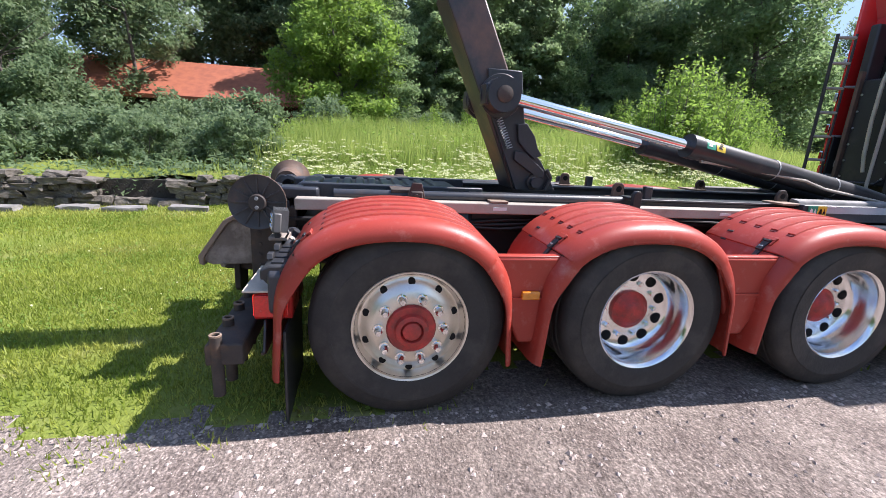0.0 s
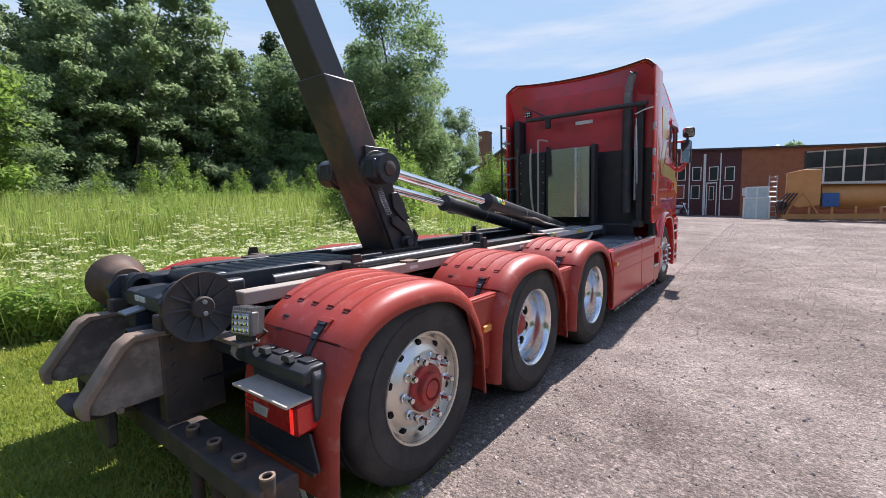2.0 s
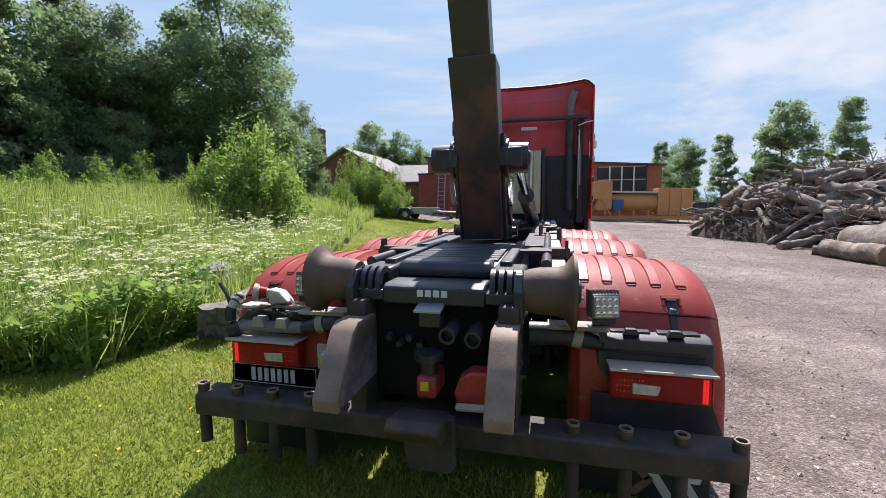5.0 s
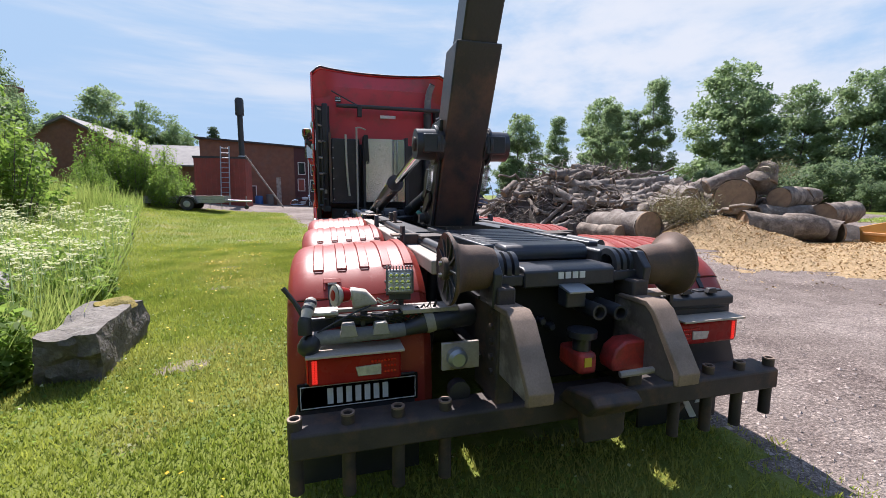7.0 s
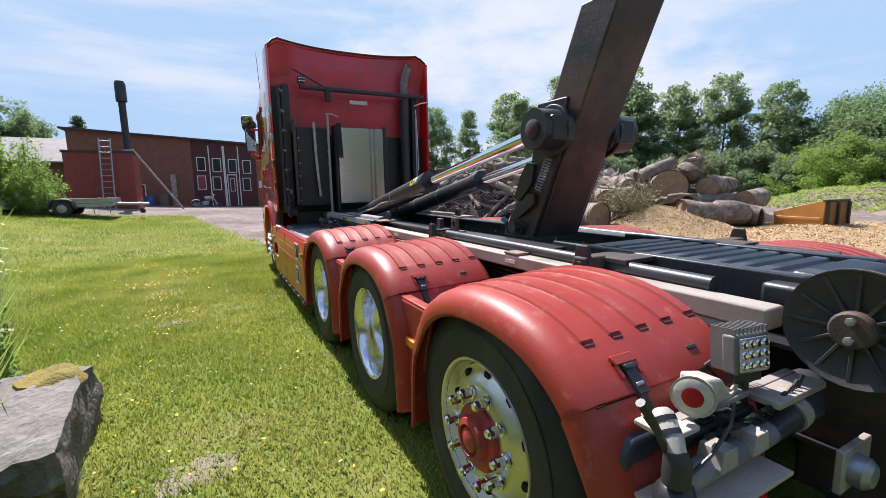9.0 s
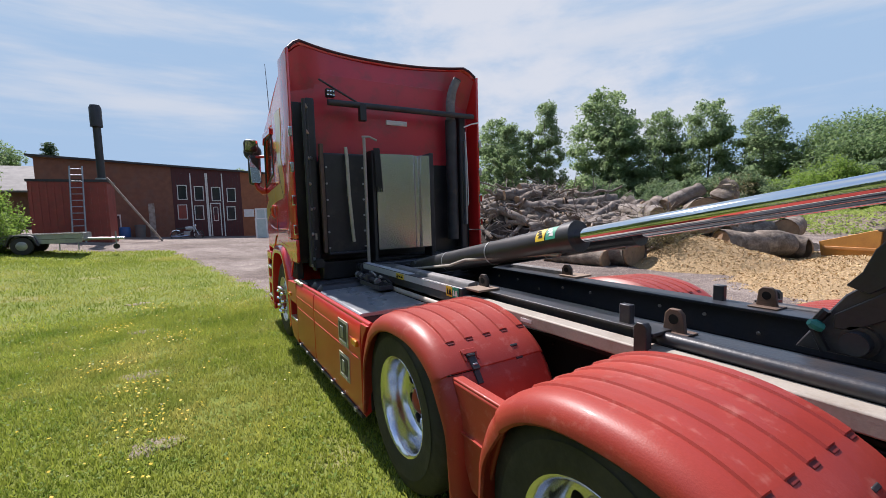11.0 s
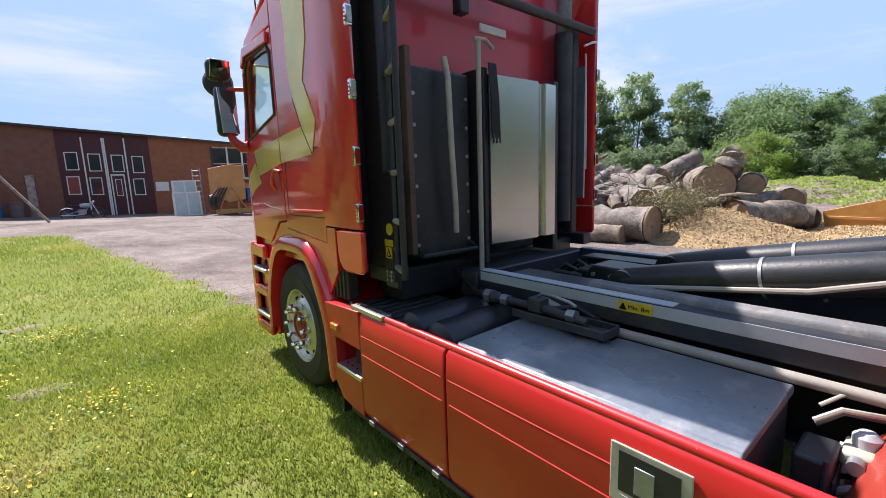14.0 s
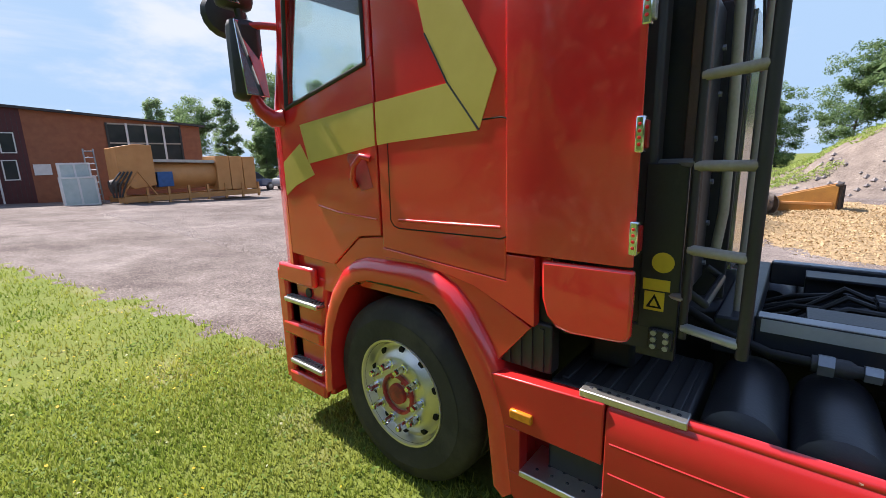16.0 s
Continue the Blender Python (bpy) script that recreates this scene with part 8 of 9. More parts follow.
for k in range(11):
    q = k / 10
    x, y = -5.0 - 3.6 * q + 0.2 * math.sin(k * 2.1), 5.2 + 11.5 * q
    rock("border_stone", (x, y, ground_z(x, y) - 0.10), (0.62 + 0.22 * math.sin(k * 1.7), 0.95, 0.34 + 0.08 * math.cos(k * 2.3)), 10 + k, "grey border stone along the lawn", group="border stones along the lawn", rz=k * 37)
for k, (x, y) in enumerate(((-2.18, 1.14), (-2.9, 7.9), (-2.75, 5.9), (-2.55, 4.2), (-3.2, 10.2))):
    bm = lathe(B(), [(0, 0.008), (0.05, 0.009), (0.10, 0.007), (0.15, 0.004), (0.2, -0.012)], (0, 0, 0), (0, 0, 1), 26)
    for v in bm.verts:
        f = 1.0 + 0.45 * noise.noise(Vector((v.co.x * 7 + k * 3.1, v.co.y * 7, 0.5))) + 0.25 * noise.noise(Vector((v.co.x * 19, v.co.y * 19 + k, 2.0)))
        v.co.x *= 1.2 * f
        v.co.y *= 0.75 * f
        v.co.z += 0.006 * noise.noise(Vector((v.co.x * 40, v.co.y * 40, k)))
    ob = part("bare_patch", bm, SOIL)
    ob.matrix_basis = pose(x, y, ground_z(x, y) + 0.006)
    tagged(ob, "bare stony patch worn in the lawn", "soil", "bare patches in the lawn", "stuff")


# ---- dry stone wall ----
sw = thing("stone_wall", (0, 0, 0), "low dry stone retaining wall of rough grey stones", "wall")
rw = random.Random(5)
proto_stones = []
for k in range(8):
    bm = B()
    bmesh.ops.create_cube(bm, size=1.0)
    bmesh.ops.subdivide_edges(bm, edges=bm.edges[:], cuts=1, use_grid_fill=True)
    for v in bm.verts:
        v.co = v.co * (1 - 0.16 * v.co.length_squared) + noise.noise_vector(v.co * 1.7 + Vector((k * 5.0, 0, 0))) * 0.16
    me = bpy.data.meshes.new("stone")
    bmesh.ops.recalc_face_normals(bm, faces=bm.faces[:])
    bm.to_mesh(me)
    bm.free()
    me.materials.append(WALLSTONE)
    proto_stones.append(me)
WALL_A, WALL_B = Vector((-4.7, -10.0, 0)), Vector((-5.75, -1.6, 0))
wd = (WALL_B - WALL_A)
wlen = wd.length
wd.normalize()
core = box(B(), 0, wlen, 0.12, 0.5, -0.1, 0.46)
part("wall_core", core, mat("dark_wall_soil", (0.075, 0.062, 0.052), 0.95, 0.0, (0.05, 0.042, 0.036), 4, 0.5, 0.8, 30), sw, "dark soil behind the stones").matrix_basis = Matrix.Translation(WALL_A) @ Matrix.Rotation(math.atan2(wd.y, wd.x), 4, "Z")
z = 0.0
for row in range(5):
    hgt = (0.15, 0.12, 0.12, 0.10, 0.09)[row]
    q = rw.uniform(-0.2, 0)
    while q < wlen:
        w = rw.uniform(0.12, 0.46)
        sag = 0.05 * noise.noise((q * 0.9, 2.0, 0.0))
        if not (5.1 < q + 0.5 * noise.noise((row * 1.7, 1.0, 0.0)) < 6.3 and row > 0) and not (row == 4 and rw.random() < 0.35):
            ob = new("stone", rw.choice(proto_stones))
            ob.parent = sw
            p = WALL_A + wd * (q + w / 2) + Vector((rw.uniform(-0.06, 0.06), 0, z + hgt / 2 + sag))
            ob.matrix_basis = Matrix.Translation(p) @ Matrix.Rotation(math.atan2(wd.y, wd.x) + rw.uniform(-0.15, 0.15), 4, "Z") @ Matrix.Rotation(rw.uniform(-0.12, 0.12), 4, "Y") @ Matrix.Diagonal((w * 1.02, rw.uniform(0.28, 0.42), hgt * rw.uniform(0.95, 1.35), 1))
        q += w
    z += hgt
for k in range(9):
    p = WALL_A + wd * (1.0 + k * 0.82 + rw.uniform(-0.2, 0.2)) + Vector((0.55 + rw.uniform(-0.08, 0.1), 0, 0))
    if rw.random() < 0.75:
        rock("edging_stone", (p.x, p.y, ground_z(p.x, p.y) - 0.03), (0.30, rw.uniform(0.4, 0.75), 0.10), 60 + k, "pale flat stone at the wall's foot", group="edging stones below the wall", rz=rw.uniform(-10, 14))


# bank behind the wall
bm = B()
rows = []
for j in range(30):
    q = j / 29
    p = WALL_A + wd * wlen * (q * 1.25 - 0.1)
    rows.append([bm.verts.new((p.x - 0.25 - 12 * u, p.y + 0.3 * noise.noise((q * 9, u * 3, 0)), (0.50 + 0.45 * u) * (1 - smooth_step(0.85, 1.0, q)) - 0.02 + 0.12 * noise.noise((q * 8, u * 6, 1.0)))) for u in (0, 0.1, 0.25, 0.5, 0.75, 1)])
for a, b in zip(rows, rows[1:]):
    for i in range(5):
        bm.faces.new((a[i], a[i + 1], b[i + 1], b[i]))
tagged(part("bank", bm, GROUND_LAWN, smooth=80), "overgrown green bank behind the stone wall", "bank", kind="structure")
rng = np.random.default_rng(77)
c = np.stack([rng.uniform(-15, -5.2, 26000), rng.uniform(-12, -1.5, 26000), rng.uniform(0.35, 1.3, 26000)], 1)
c[:, 2] *= 0.6 + 0.5 * np.array([noise.noise((a * 0.8, b * 0.8, 3.0)) for a, b, _ in c])
c = c[c[:, 0] < -5.25 - 0.125 * (c[:, 1] + 5)]
tagged(raw("bank_weeds", leaf_tris(c, 0.06, rng, 0.5, 0.45), tri_faces(len(c)), LEAF_DARK), "green weeds growing on the bank", "weeds", kind="stuff")


# ---- buildings ----
def framed_window(parent, x0, x1, z0, z1, y, bars=(), pane=WINDARK, frame=WHITE, name="window", t=0.06):
    """A window set in a wall that faces -y: frame with real thickness, recessed pane, glazing bars."""
    w = part(name, box(B(), x0 - t, x0, y - 0.05, y + 0.05, z0 - t, z1 + t), frame, parent, "white-framed window")
    for a in ((x1, x1 + t, z0 - t, z1 + t), (x0, x1, z0 - t, z0), (x0, x1, z1, z1 + t)):
        part("frame", box(B(), a[0], a[1], y - 0.05, y + 0.05, a[2], a[3]), frame, w)
    part("pane", box(B(), x0, x1, y - 0.01, y + 0.01, z0, z1), pane, w, "dark glass pane")
    for b in bars:
        xb = x0 + (x1 - x0) * b
        part("glazing_bar", box(B(), xb - 0.03, xb + 0.03, y - 0.04, y + 0.03, z0, z1), frame, w)
    return w


FY = 35.0


def roof_line(x):
    return 5.20 - 0.062 * (x + 3.4)


hall = thing("workshop", (0, 0, 0), "long flat-roofed brown brick workshop with maroon doors", "building")
part("wall", prism(B(), [(-10.2, -0.3), (-3.3, -0.3), (-3.3, roof_line(-3.3)), (-10.2, roof_line(-10.2))], "y", FY, FY + 0.4), BRICK, hall, "brown brick wall")
part("wall", prism(B(), [(0.95, -0.3), (9.2, -0.3), (9.2, roof_line(9.2)), (0.95, roof_line(0.95))], "y", FY, FY + 0.4), BRICKRED, hall, "orange-brown brick wall")
part("wall", box(B(), 8.8, 9.2, FY + 0.4, FY + 16, -0.3, roof_line(9.2)), BRICKRED, hall)
part("wall", box(B(), -10.2, -9.8, FY + 0.4, FY + 16, -0.3, roof_line(-10.2)), BRICK, hall)
part("wall", box(B(), -10.2, 9.2, FY + 16, FY + 16.4, -0.3, 4.3), BRICK, hall)
part("roof", prism(B(), [(-10.5, roof_line(-10.5)), (9.5, roof_line(9.5)), (9.5, roof_line(9.5) + 0.12), (-10.5, roof_line(-10.5) + 0.12)], "y", FY - 0.25, FY + 16.6), ROOF, hall, "dark felt roof")
gp = part("door_panel", prism(B(), [(-3.3, -0.3), (0.95, -0.3), (0.95, roof_line(0.95)), (-3.3, roof_line(-3.3))], "y", FY - 0.02, FY + 0.3), MAROON, hall, "maroon boarded door front")
for x in (-2.2, -1.28, -1.20, -0.26):
    part("post", box(B(), x - 0.035, x + 0.035, FY - 0.08, FY - 0.02, 0.3, 4.8), WHITE, gp, "white post")
for k in range(24):
    x = -3.25 + k * 0.175
    part("board_joint", box(B(), x, x + 0.012, FY - 0.028, FY - 0.02, 0.2, 4.75), DARK, gp)
for x, z in ((-2.97, 3.03), (-1.97, 2.96), (-0.92, 2.91), (0.05, 2.84)):
    framed_window(gp, x, x + 0.48, z, z + 0.90, FY - 0.04, t=0.05)
framed_window(gp, -3.02, -2.55, 1.68, 2.60, FY - 0.04, pane=REDBOX, t=0.05)
framed_window(gp, -2.03, -1.56, 1.63, 2.52, FY - 0.04, t=0.05)
framed_window(gp, -0.02, 0.45, 1.53, 2.42, FY - 0.04, t=0.05)
dd = part("entrance_door", box(B(), -1.05, -0.50, FY - 0.06, FY - 0.02, 0.45, 2.66), MAROON, gp, "maroon entrance door with white frame")
for a in ((-1.10, -1.04, 0.4, 2.74), (-0.50, -0.44, 0.4, 2.74), (-1.04, -0.50, 2.66, 2.74)):
    part("frame", box(B(), a[0], a[1], FY - 0.09, FY - 0.02, a[2], a[3]), WHITE, dd)
framed_window(dd, -0.89, -0.65, 1.5, 2.42, FY - 0.07, t=0.035)
part("sign_board", box(B(), 1.05, 1.73, FY - 0.04, FY, 1.69, 2.24), WHITE, hall, "white notice board")
cw = part("high_window", box(B(), 4.35, 8.05, FY - 0.03, FY + 0.02, 2.35, 4.40), WINDARK, hall, "large dark window band")
for k in range(5):
    x = 4.35 + k * 0.925
    part("window_post", box(B(), x - 0.05, x + 0.05, FY - 0.08, FY - 0.03, 2.3, 4.45), WHITE if k in (1, 2, 3) else DARK, cw)
for z in (2.32, 3.35, 4.40):
    part("window_rail", box(B(), 4.3, 8.1, FY - 0.075, FY - 0.03, z - 0.04, z + 0.04), GREYRAIL, cw)
part("wall_board", box(B(), -4.72, -4.38, FY - 0.1, FY - 0.02, 0.4, 2.75), WORN, hall, "upright grey board")
framed_window(hall, -6.9, -6.3, 0.6, 2.0, FY - 0.03, bars=(0.5,))
part("roof_vent", tube(B(), [(2.9, FY + 0.2, 4.75), (2.9, FY + 0.1, 5.0)], 0.1, 10), GALV, hall)

low = thing("long_shed", (0, 0, 0), "low brick shed with grey sheet roof", "building")
part("wall", box(B(), -19, -11.2, 46, 52, -0.3, 4.2), BRICK, low)
part("roof", prism(B(), [(45.5, 4.05), (52.5, 6.6), (52.5, 6.75), (45.5, 4.2)], "x", -19.2, -11.0), GREYROOF, low, "grey sheet roof")
gab = thing("gabled_shed", (0, 0, 0), "dark brown gabled brick shed", "building")
part("wall", prism(B(), [(-28, -0.3), (-18.5, -0.3), (-18.5, 5.4), (-23.9, 8.3), (-28, 6.1)], "y", 46, 60), BRICK, gab)
part("roof", prism(B(), [(-28.6, 5.75), (-23.9, 8.3), (-18.1, 5.15), (-18.1, 5.35), (-23.9, 8.55), (-28.6, 5.95)], "y", 45.6, 60.4), GREYROOF, gab, "grey sheet roof")
ch = thing("factory_chimney", (-36.5, 62, 0), "tall brown brick factory chimney", "chimney")
part("shaft", prism(B(), [(-0.95, 0), (0.95, 0), (0.8, 13.9), (-0.8, 13.9)], "y", -0.85, 0.85), BRICK, ch)
part("cap", box(B(), -0.88, 0.88, -0.88, 0.88, 13.6, 13.95), BRICK, ch)
# house with a red roof behind the trees
hs = thing("house", (0, 0, 0), "low house with red tiled roof behind the trees", "house")
part("wall", box(B(), -27.5, -22.6, -15, -3.6, 0, 3.0), MAROON, hs)
part("roof", prism(B(), [(-21.8, 2.75), (-25, 4.75), (-28.2, 2.75), (-28.2, 2.95), (-25, 4.98), (-21.8, 2.95)], "y", -15.6, -3.0), TILE, hs, "red tiled roof")
for k in range(5):
    part("window", box(B(), -22.6, -22.54, -14 + k * 2.2, -13 + k * 2.2, 1.3, 2.4), WINDARK, hs)

# ---- yard things ----
ct = thing("container", (-7.2, 27.0, 0.35), "rusty red steel container beside the workshop", "container")
part("body", box(B(), -1.45, 1.45, 0, 2.4, 0.1, 3.25), REDBOX, ct, bevel=0.02)
for k in range(11):
    part("rib", box(B(), -1.4 + k * 0.265, -1.3 + k * 0.265, -0.03, 0.0, 0.2, 3.15), REDBOX, ct)
part("top_frame", box(B(), -1.5, 1.5, -0.04, 2.44, 3.22, 3.34), DARK, ct)
part("bottom_frame", box(B(), -1.5, 1.5, -0.04, 2.44, 0.0, 0.14), DARK, ct)
sk = thing("flue_stack", (-6.0, 27.6, 0.3), "tall dark steel flue with cowl", "flue")
part("pipe", tube(B(), [(0, 0, 3.2), (0, 0, 6.2)], 0.17, 14), DARK, sk)
part("cowl", tube(B(), [(0, 0, 6.0), (0, 0, 6.9), (0, 0, 7.05)], [0.26, 0.26, 0.2], 14), DARK, sk)
part("base", tube(B(), [(0, 0, 3.2), (0, 0, 3.5)], 0.25, 14), GALV, sk)


def ladder(name, foot, top, width, rungs, label):
    t = thing(name, foot, label, "ladder")
    d = Vector(top) - Vector(foot)
    for s in (-1, 1):
        part("rail", tube(B(), [(s * width / 2, 0, 0), (s * width / 2, d.y, d.z)], 0.035, 8), GALV, t)
    for k in range(rungs):
        q = (k + 0.6) / rungs
        part("rung", tube(B(), [(-width / 2, d.y * q, d.z * q), (width / 2, d.y * q, d.z * q)], 0.022, 8), GALV, t)
    return t


ladder("ladder", (-6.85, 26.2, 0.4), (-6.85, 26.95, 4.3), 0.48, 13, "aluminium ladder leaning on the red container")
ladder("ladder", (2.75, 31.6, 0.2), (2.75, 31.95, 2.9), 0.4, 9, "aluminium ladder leaning by the machine")
bmt = thing("plank", (-5.76, 27.3, 3.80), "long pale timber leaning to the ground", "plank")
part("beam", box(B(), -0.045, 0.045, -0.04, 0.04, -4.15, 0.0, Matrix.Rotation(radians(24), 4, "X") @ Matrix.Rotation(radians(-29), 4, "Y")), WORN, bmt)
tl = thing("trailer", (-6.46, 20.2, ground_z(-7.0, 20.2) + 0.03), "low galvanised car trailer parked on the grass", "trailer")
part("bed", box(B(), -2.6, 0.9, -0.7, 0.7, 0.36, 0.44), GALV, tl, bevel=0.01)
for y in (-0.74, 0.70):
    sb = part("side_board", box(B(), -2.6, 0.9, y, y + 0.04, 0.30, 0.62), GALV, tl, "dull galvanised side board", 0.004)
    part("board_rail", box(B(), -2.6, 0.9, y - 0.012, y + 0.052, 0.59, 0.63), GREYRAIL, sb, bevel=0.006)
    part("board_line", box(B(), -2.6, 0.9, y - 0.006, y + 0.046, 0.44, 0.452), DARK, sb)
for x in (-2.64, 0.9):
    part("end_board", box(B(), x, x + 0.04, -0.70, 0.70, 0.40, 0.62), GALV, tl, bevel=0.004)
for y in (-0.84, 0.84):
    tw = part("wheel", lathe(B(), [(0, -0.08), (0.16, -0.08), (0.28, -0.07), (0.30, 0), (0.28, 0.07), (0.16, 0.08), (0, 0.08)], (-0.6, y, 0.26), (0, 1, 0), 26), RUBBER, tl)
    part("rim", lathe(B(), [(0, 0.085), (0.14, 0.085), (0.17, 0.07)], (-0.6, y, 0.26), (0, math.copysign(1, y), 0), 18), GALV, tw)
    part("wheel_guard", prism(B(), [(-1.02, 0.26), (-0.90, 0.56), (-0.80, 0.61), (-0.40, 0.61), (-0.30, 0.56), (-0.18, 0.26), (-0.23, 0.26), (-0.34, 0.52), (-0.42, 0.565), (-0.78, 0.565), (-0.86, 0.52), (-0.97, 0.26)], "y", y - 0.12, y + 0.12), DARK, tl, "black wheel guard", 0.006)
for x in (0.28, 0.78):
    part("support_leg", box(B(), x, x + 0.03, -0.72, -0.69, 0.05, 0.36), GALV, tl)
part("drawbar", tube(B(), [(0.9, 0, 0.40), (2.0, 0, 0.36)], 0.045, 8), GALV, tl)
part("jockey_wheel", lathe(B(), [(0, -0.04), (0.10, -0.04), (0.10, 0.04), (0, 0.04)], (1.75, 0, 0.07), (0, 1, 0), 14), RUBBER, tl)
part("jockey_post", tube(B(), [(1.75, 0, 0.12), (1.75, 0, 0.62)], 0.025, 8), GALV, tl)
bb = thing("blue_barrel", (-6.0, 34.2, 0.4), "blue plastic barrel beside the workshop wall", "barrel")
part("body", lathe(B(), [(0, 0), (0.27, 0), (0.3, 0.1), (0.3, 0.75), (0.26, 0.85), (0, 0.85)], (0, 0, 0), (0, 0, 1), 18), BLUE, bb)
gb = thing("grey_bin", (-5.2, 34.3, 0.4), "grey waste bin beside the workshop wall", "bin")
part("body", lathe(B(), [(0, 0), (0.25, 0), (0.3, 0.9), (0.32, 0.95), (0, 0.98)], (0, 0, 0), (0, 0, 1), 16), GREYROOF, gb)

mo = thing("moped", (-2.58, 32.6, 0.30), "old dark moped parked on its stand", "moped")
for x in (-0.62, 0.62):
    w = part("wheel", lathe(B(), [(0.25, -0.03), (0.30, -0.03), (0.32, 0), (0.30, 0.03), (0.25, 0.03), (0.25, -0.03)], (x, 0, 0.32), (0, 1, 0), 24), RUBBER, mo)
    for k in range(6):
        a = math.pi * k / 6
        part("spoke", tube(B(), [(x - 0.26 * math.cos(a), 0, 0.32 - 0.26 * math.sin(a)), (x + 0.26 * math.cos(a), 0, 0.32 + 0.26 * math.sin(a))], 0.006, 5), GALV, w)
    part("hub", tube(B(), [(x, -0.06, 0.32), (x, 0.06, 0.32)], 0.06, 10), GALV, mo)
part("frame", tube(B(), [(-0.62, 0, 0.32), (-0.25, 0, 0.45), (0.1, 0, 0.45), (0.38, 0, 0.85)], 0.03, 8), GALV, mo)
part("fork", tube(B(), [(0.62, 0, 0.32), (0.42, 0, 0.85), (0.36, 0, 1.02)], 0.025, 8), CHROME, mo)
part("fuel_tank", lathe(B(), [(0, -0.26), (0.09, -0.2), (0.13, 0), (0.10, 0.2), (0, 0.26)], (0.12, 0, 0.76), (1, 0, 0), 14), PALEPAINT, mo)
part("saddle", box(B(), -0.6, -0.08, -0.1, 0.1, 0.72, 0.80), DARK, mo, bevel=0.03)
part("engine", box(B(), -0.2, 0.15, -0.12, 0.12, 0.30, 0.56), GALV, mo, bevel=0.03)
part("handlebar", tube(B(), [(0.30, -0.32, 1.05), (0.37, -0.15, 1.02), (0.37, 0.15, 1.02), (0.30, 0.32, 1.05)], 0.015, 8), CHROME, mo)
part("headlamp", lathe(B(), [(0, 0), (0.07, 0.02), (0.09, 0.1), (0, 0.11)], (0.42, 0, 0.93), (1, 0, 0), 14), CHROME, mo)
part("mudguard", tube(B(), [(-0.96, 0, 0.36), (-0.85, 0, 0.58), (-0.62, 0, 0.67), (-0.4, 0, 0.60)], 0.04, 6), CHROME, mo)
part("exhaust", tube(B(), [(0.05, -0.14, 0.3), (-0.4, -0.15, 0.26), (-0.9, -0.15, 0.30)], 0.035, 8), CHROME, mo)

PALE = mat("wrapped_glass", (0.55, 0.62, 0.60), 0.15, 0.0, (0.45, 0.54, 0.52), 3, 0.2, 0.05, 30)
pg = thing("window_stack", (1.98, 31.0, 0.10), "stack of white window frames wrapped in film on a pallet", "windows")
part("pallet", box(B(), -0.72, 0.72, -0.4, 0.4, 0.0, 0.14), BARKPALE, pg)
for k in range(4):
    y = -0.25 + k * 0.15
    m = Matrix.Translation((0, y, 0.14)) @ Matrix.Rotation(radians(-7), 4, "X")
    h = 2.0 if k > 1 else 1.35
    w = 0.60 if k > 1 else 0.68
    fr = part("window_frame", box(B(), -w, -w + 0.08, -0.04, 0.04, 0, h, m), WHITE, pg)
    for a in ((w - 0.08, w, 0, h), (-w + 0.08, w - 0.08, 0, 0.08), (-w + 0.08, w - 0.08, h - 0.08, h), (-0.04, 0.04, 0.08, h - 0.08)):
        part("frame_bar", box(B(), a[0], a[1], -0.04, 0.04, a[2], a[3], m), WHITE, fr)
    part("pane", box(B(), -w + 0.08, w - 0.08, -0.012, 0.012, 0.08, h - 0.08, m), PALE, fr)

om = thing("spreader_machine", (0, 30.0, 0.15), "orange spreader machine with long tank and blue box", "machine")
part("hopper", prism(B(), [(3.35, 1.2), (3.35, 2.75), (4.1, 2.9), (4.85, 2.85), (4.85, 0.9), (3.9, 0.75)], "y", -0.1, 1.8), ORANGE, om, bevel=0.03)
part("tank", tube(B(), [(4.9, 0.85, 1.35), (7.85, 0.85, 1.35)], 0.72, 24), ORANGE, om)
part("tank_cover", prism(B(), [(4.85, 2.05), (4.95, 2.18), (7.8, 2.10), (7.9, 1.95)], "y", 0.1, 1.6), SHEET, om)
part("blue_box", box(B(), 4.92, 5.62, -0.12, 0.3, 0.8, 1.55), BLUE, om, bevel=0.02)
for k in range(3):
    part("cabinet", box(B(), 7.85 + k * 0.74, 8.56 + k * 0.74, -0.05, 1.7, 0.45, 2.32 - 0.03 * k), ORANGE, om, "orange steel cabinet", 0.02)
part("base_frame", box(B(), 3.2, 10.2, -0.1, 0.1, 0.12, 0.40), ORANGE, om, bevel=0.01)
part("base_frame", box(B(), 3.2, 10.2, 1.5, 1.7, 0.12, 0.40), ORANGE, om, bevel=0.01)
for k in range(8):
    part("frame_leg", box(B(), 3.4 + k * 0.95, 3.5 + k * 0.95, -0.12, 0.0, 0.0, 0.8), ORANGE, om)
part("cross_brace", tube(B(), [(3.3, -0.1, 0.4), (4.1, -0.1, 1.6), (4.8, -0.1, 0.4)], 0.05, 8), ORANGE, om)
part("pump", lathe(B(), [(0, 0), (0.3, 0), (0.34, 0.2), (0.2, 0.4), (0, 0.45)], (3.0, 0.3, 0.9), (1, 0, 0.1), 16), RUSTY, om)
for k in range(4):
    part("hose", tube(B(), [(3.0 + 0.1 * k, -0.15, 0.4), (2.9 + 0.2 * k, -0.25, 1.0), (3.4 + 0.15 * k, -0.2, 1.6)], 0.04, 6), DARK, om)


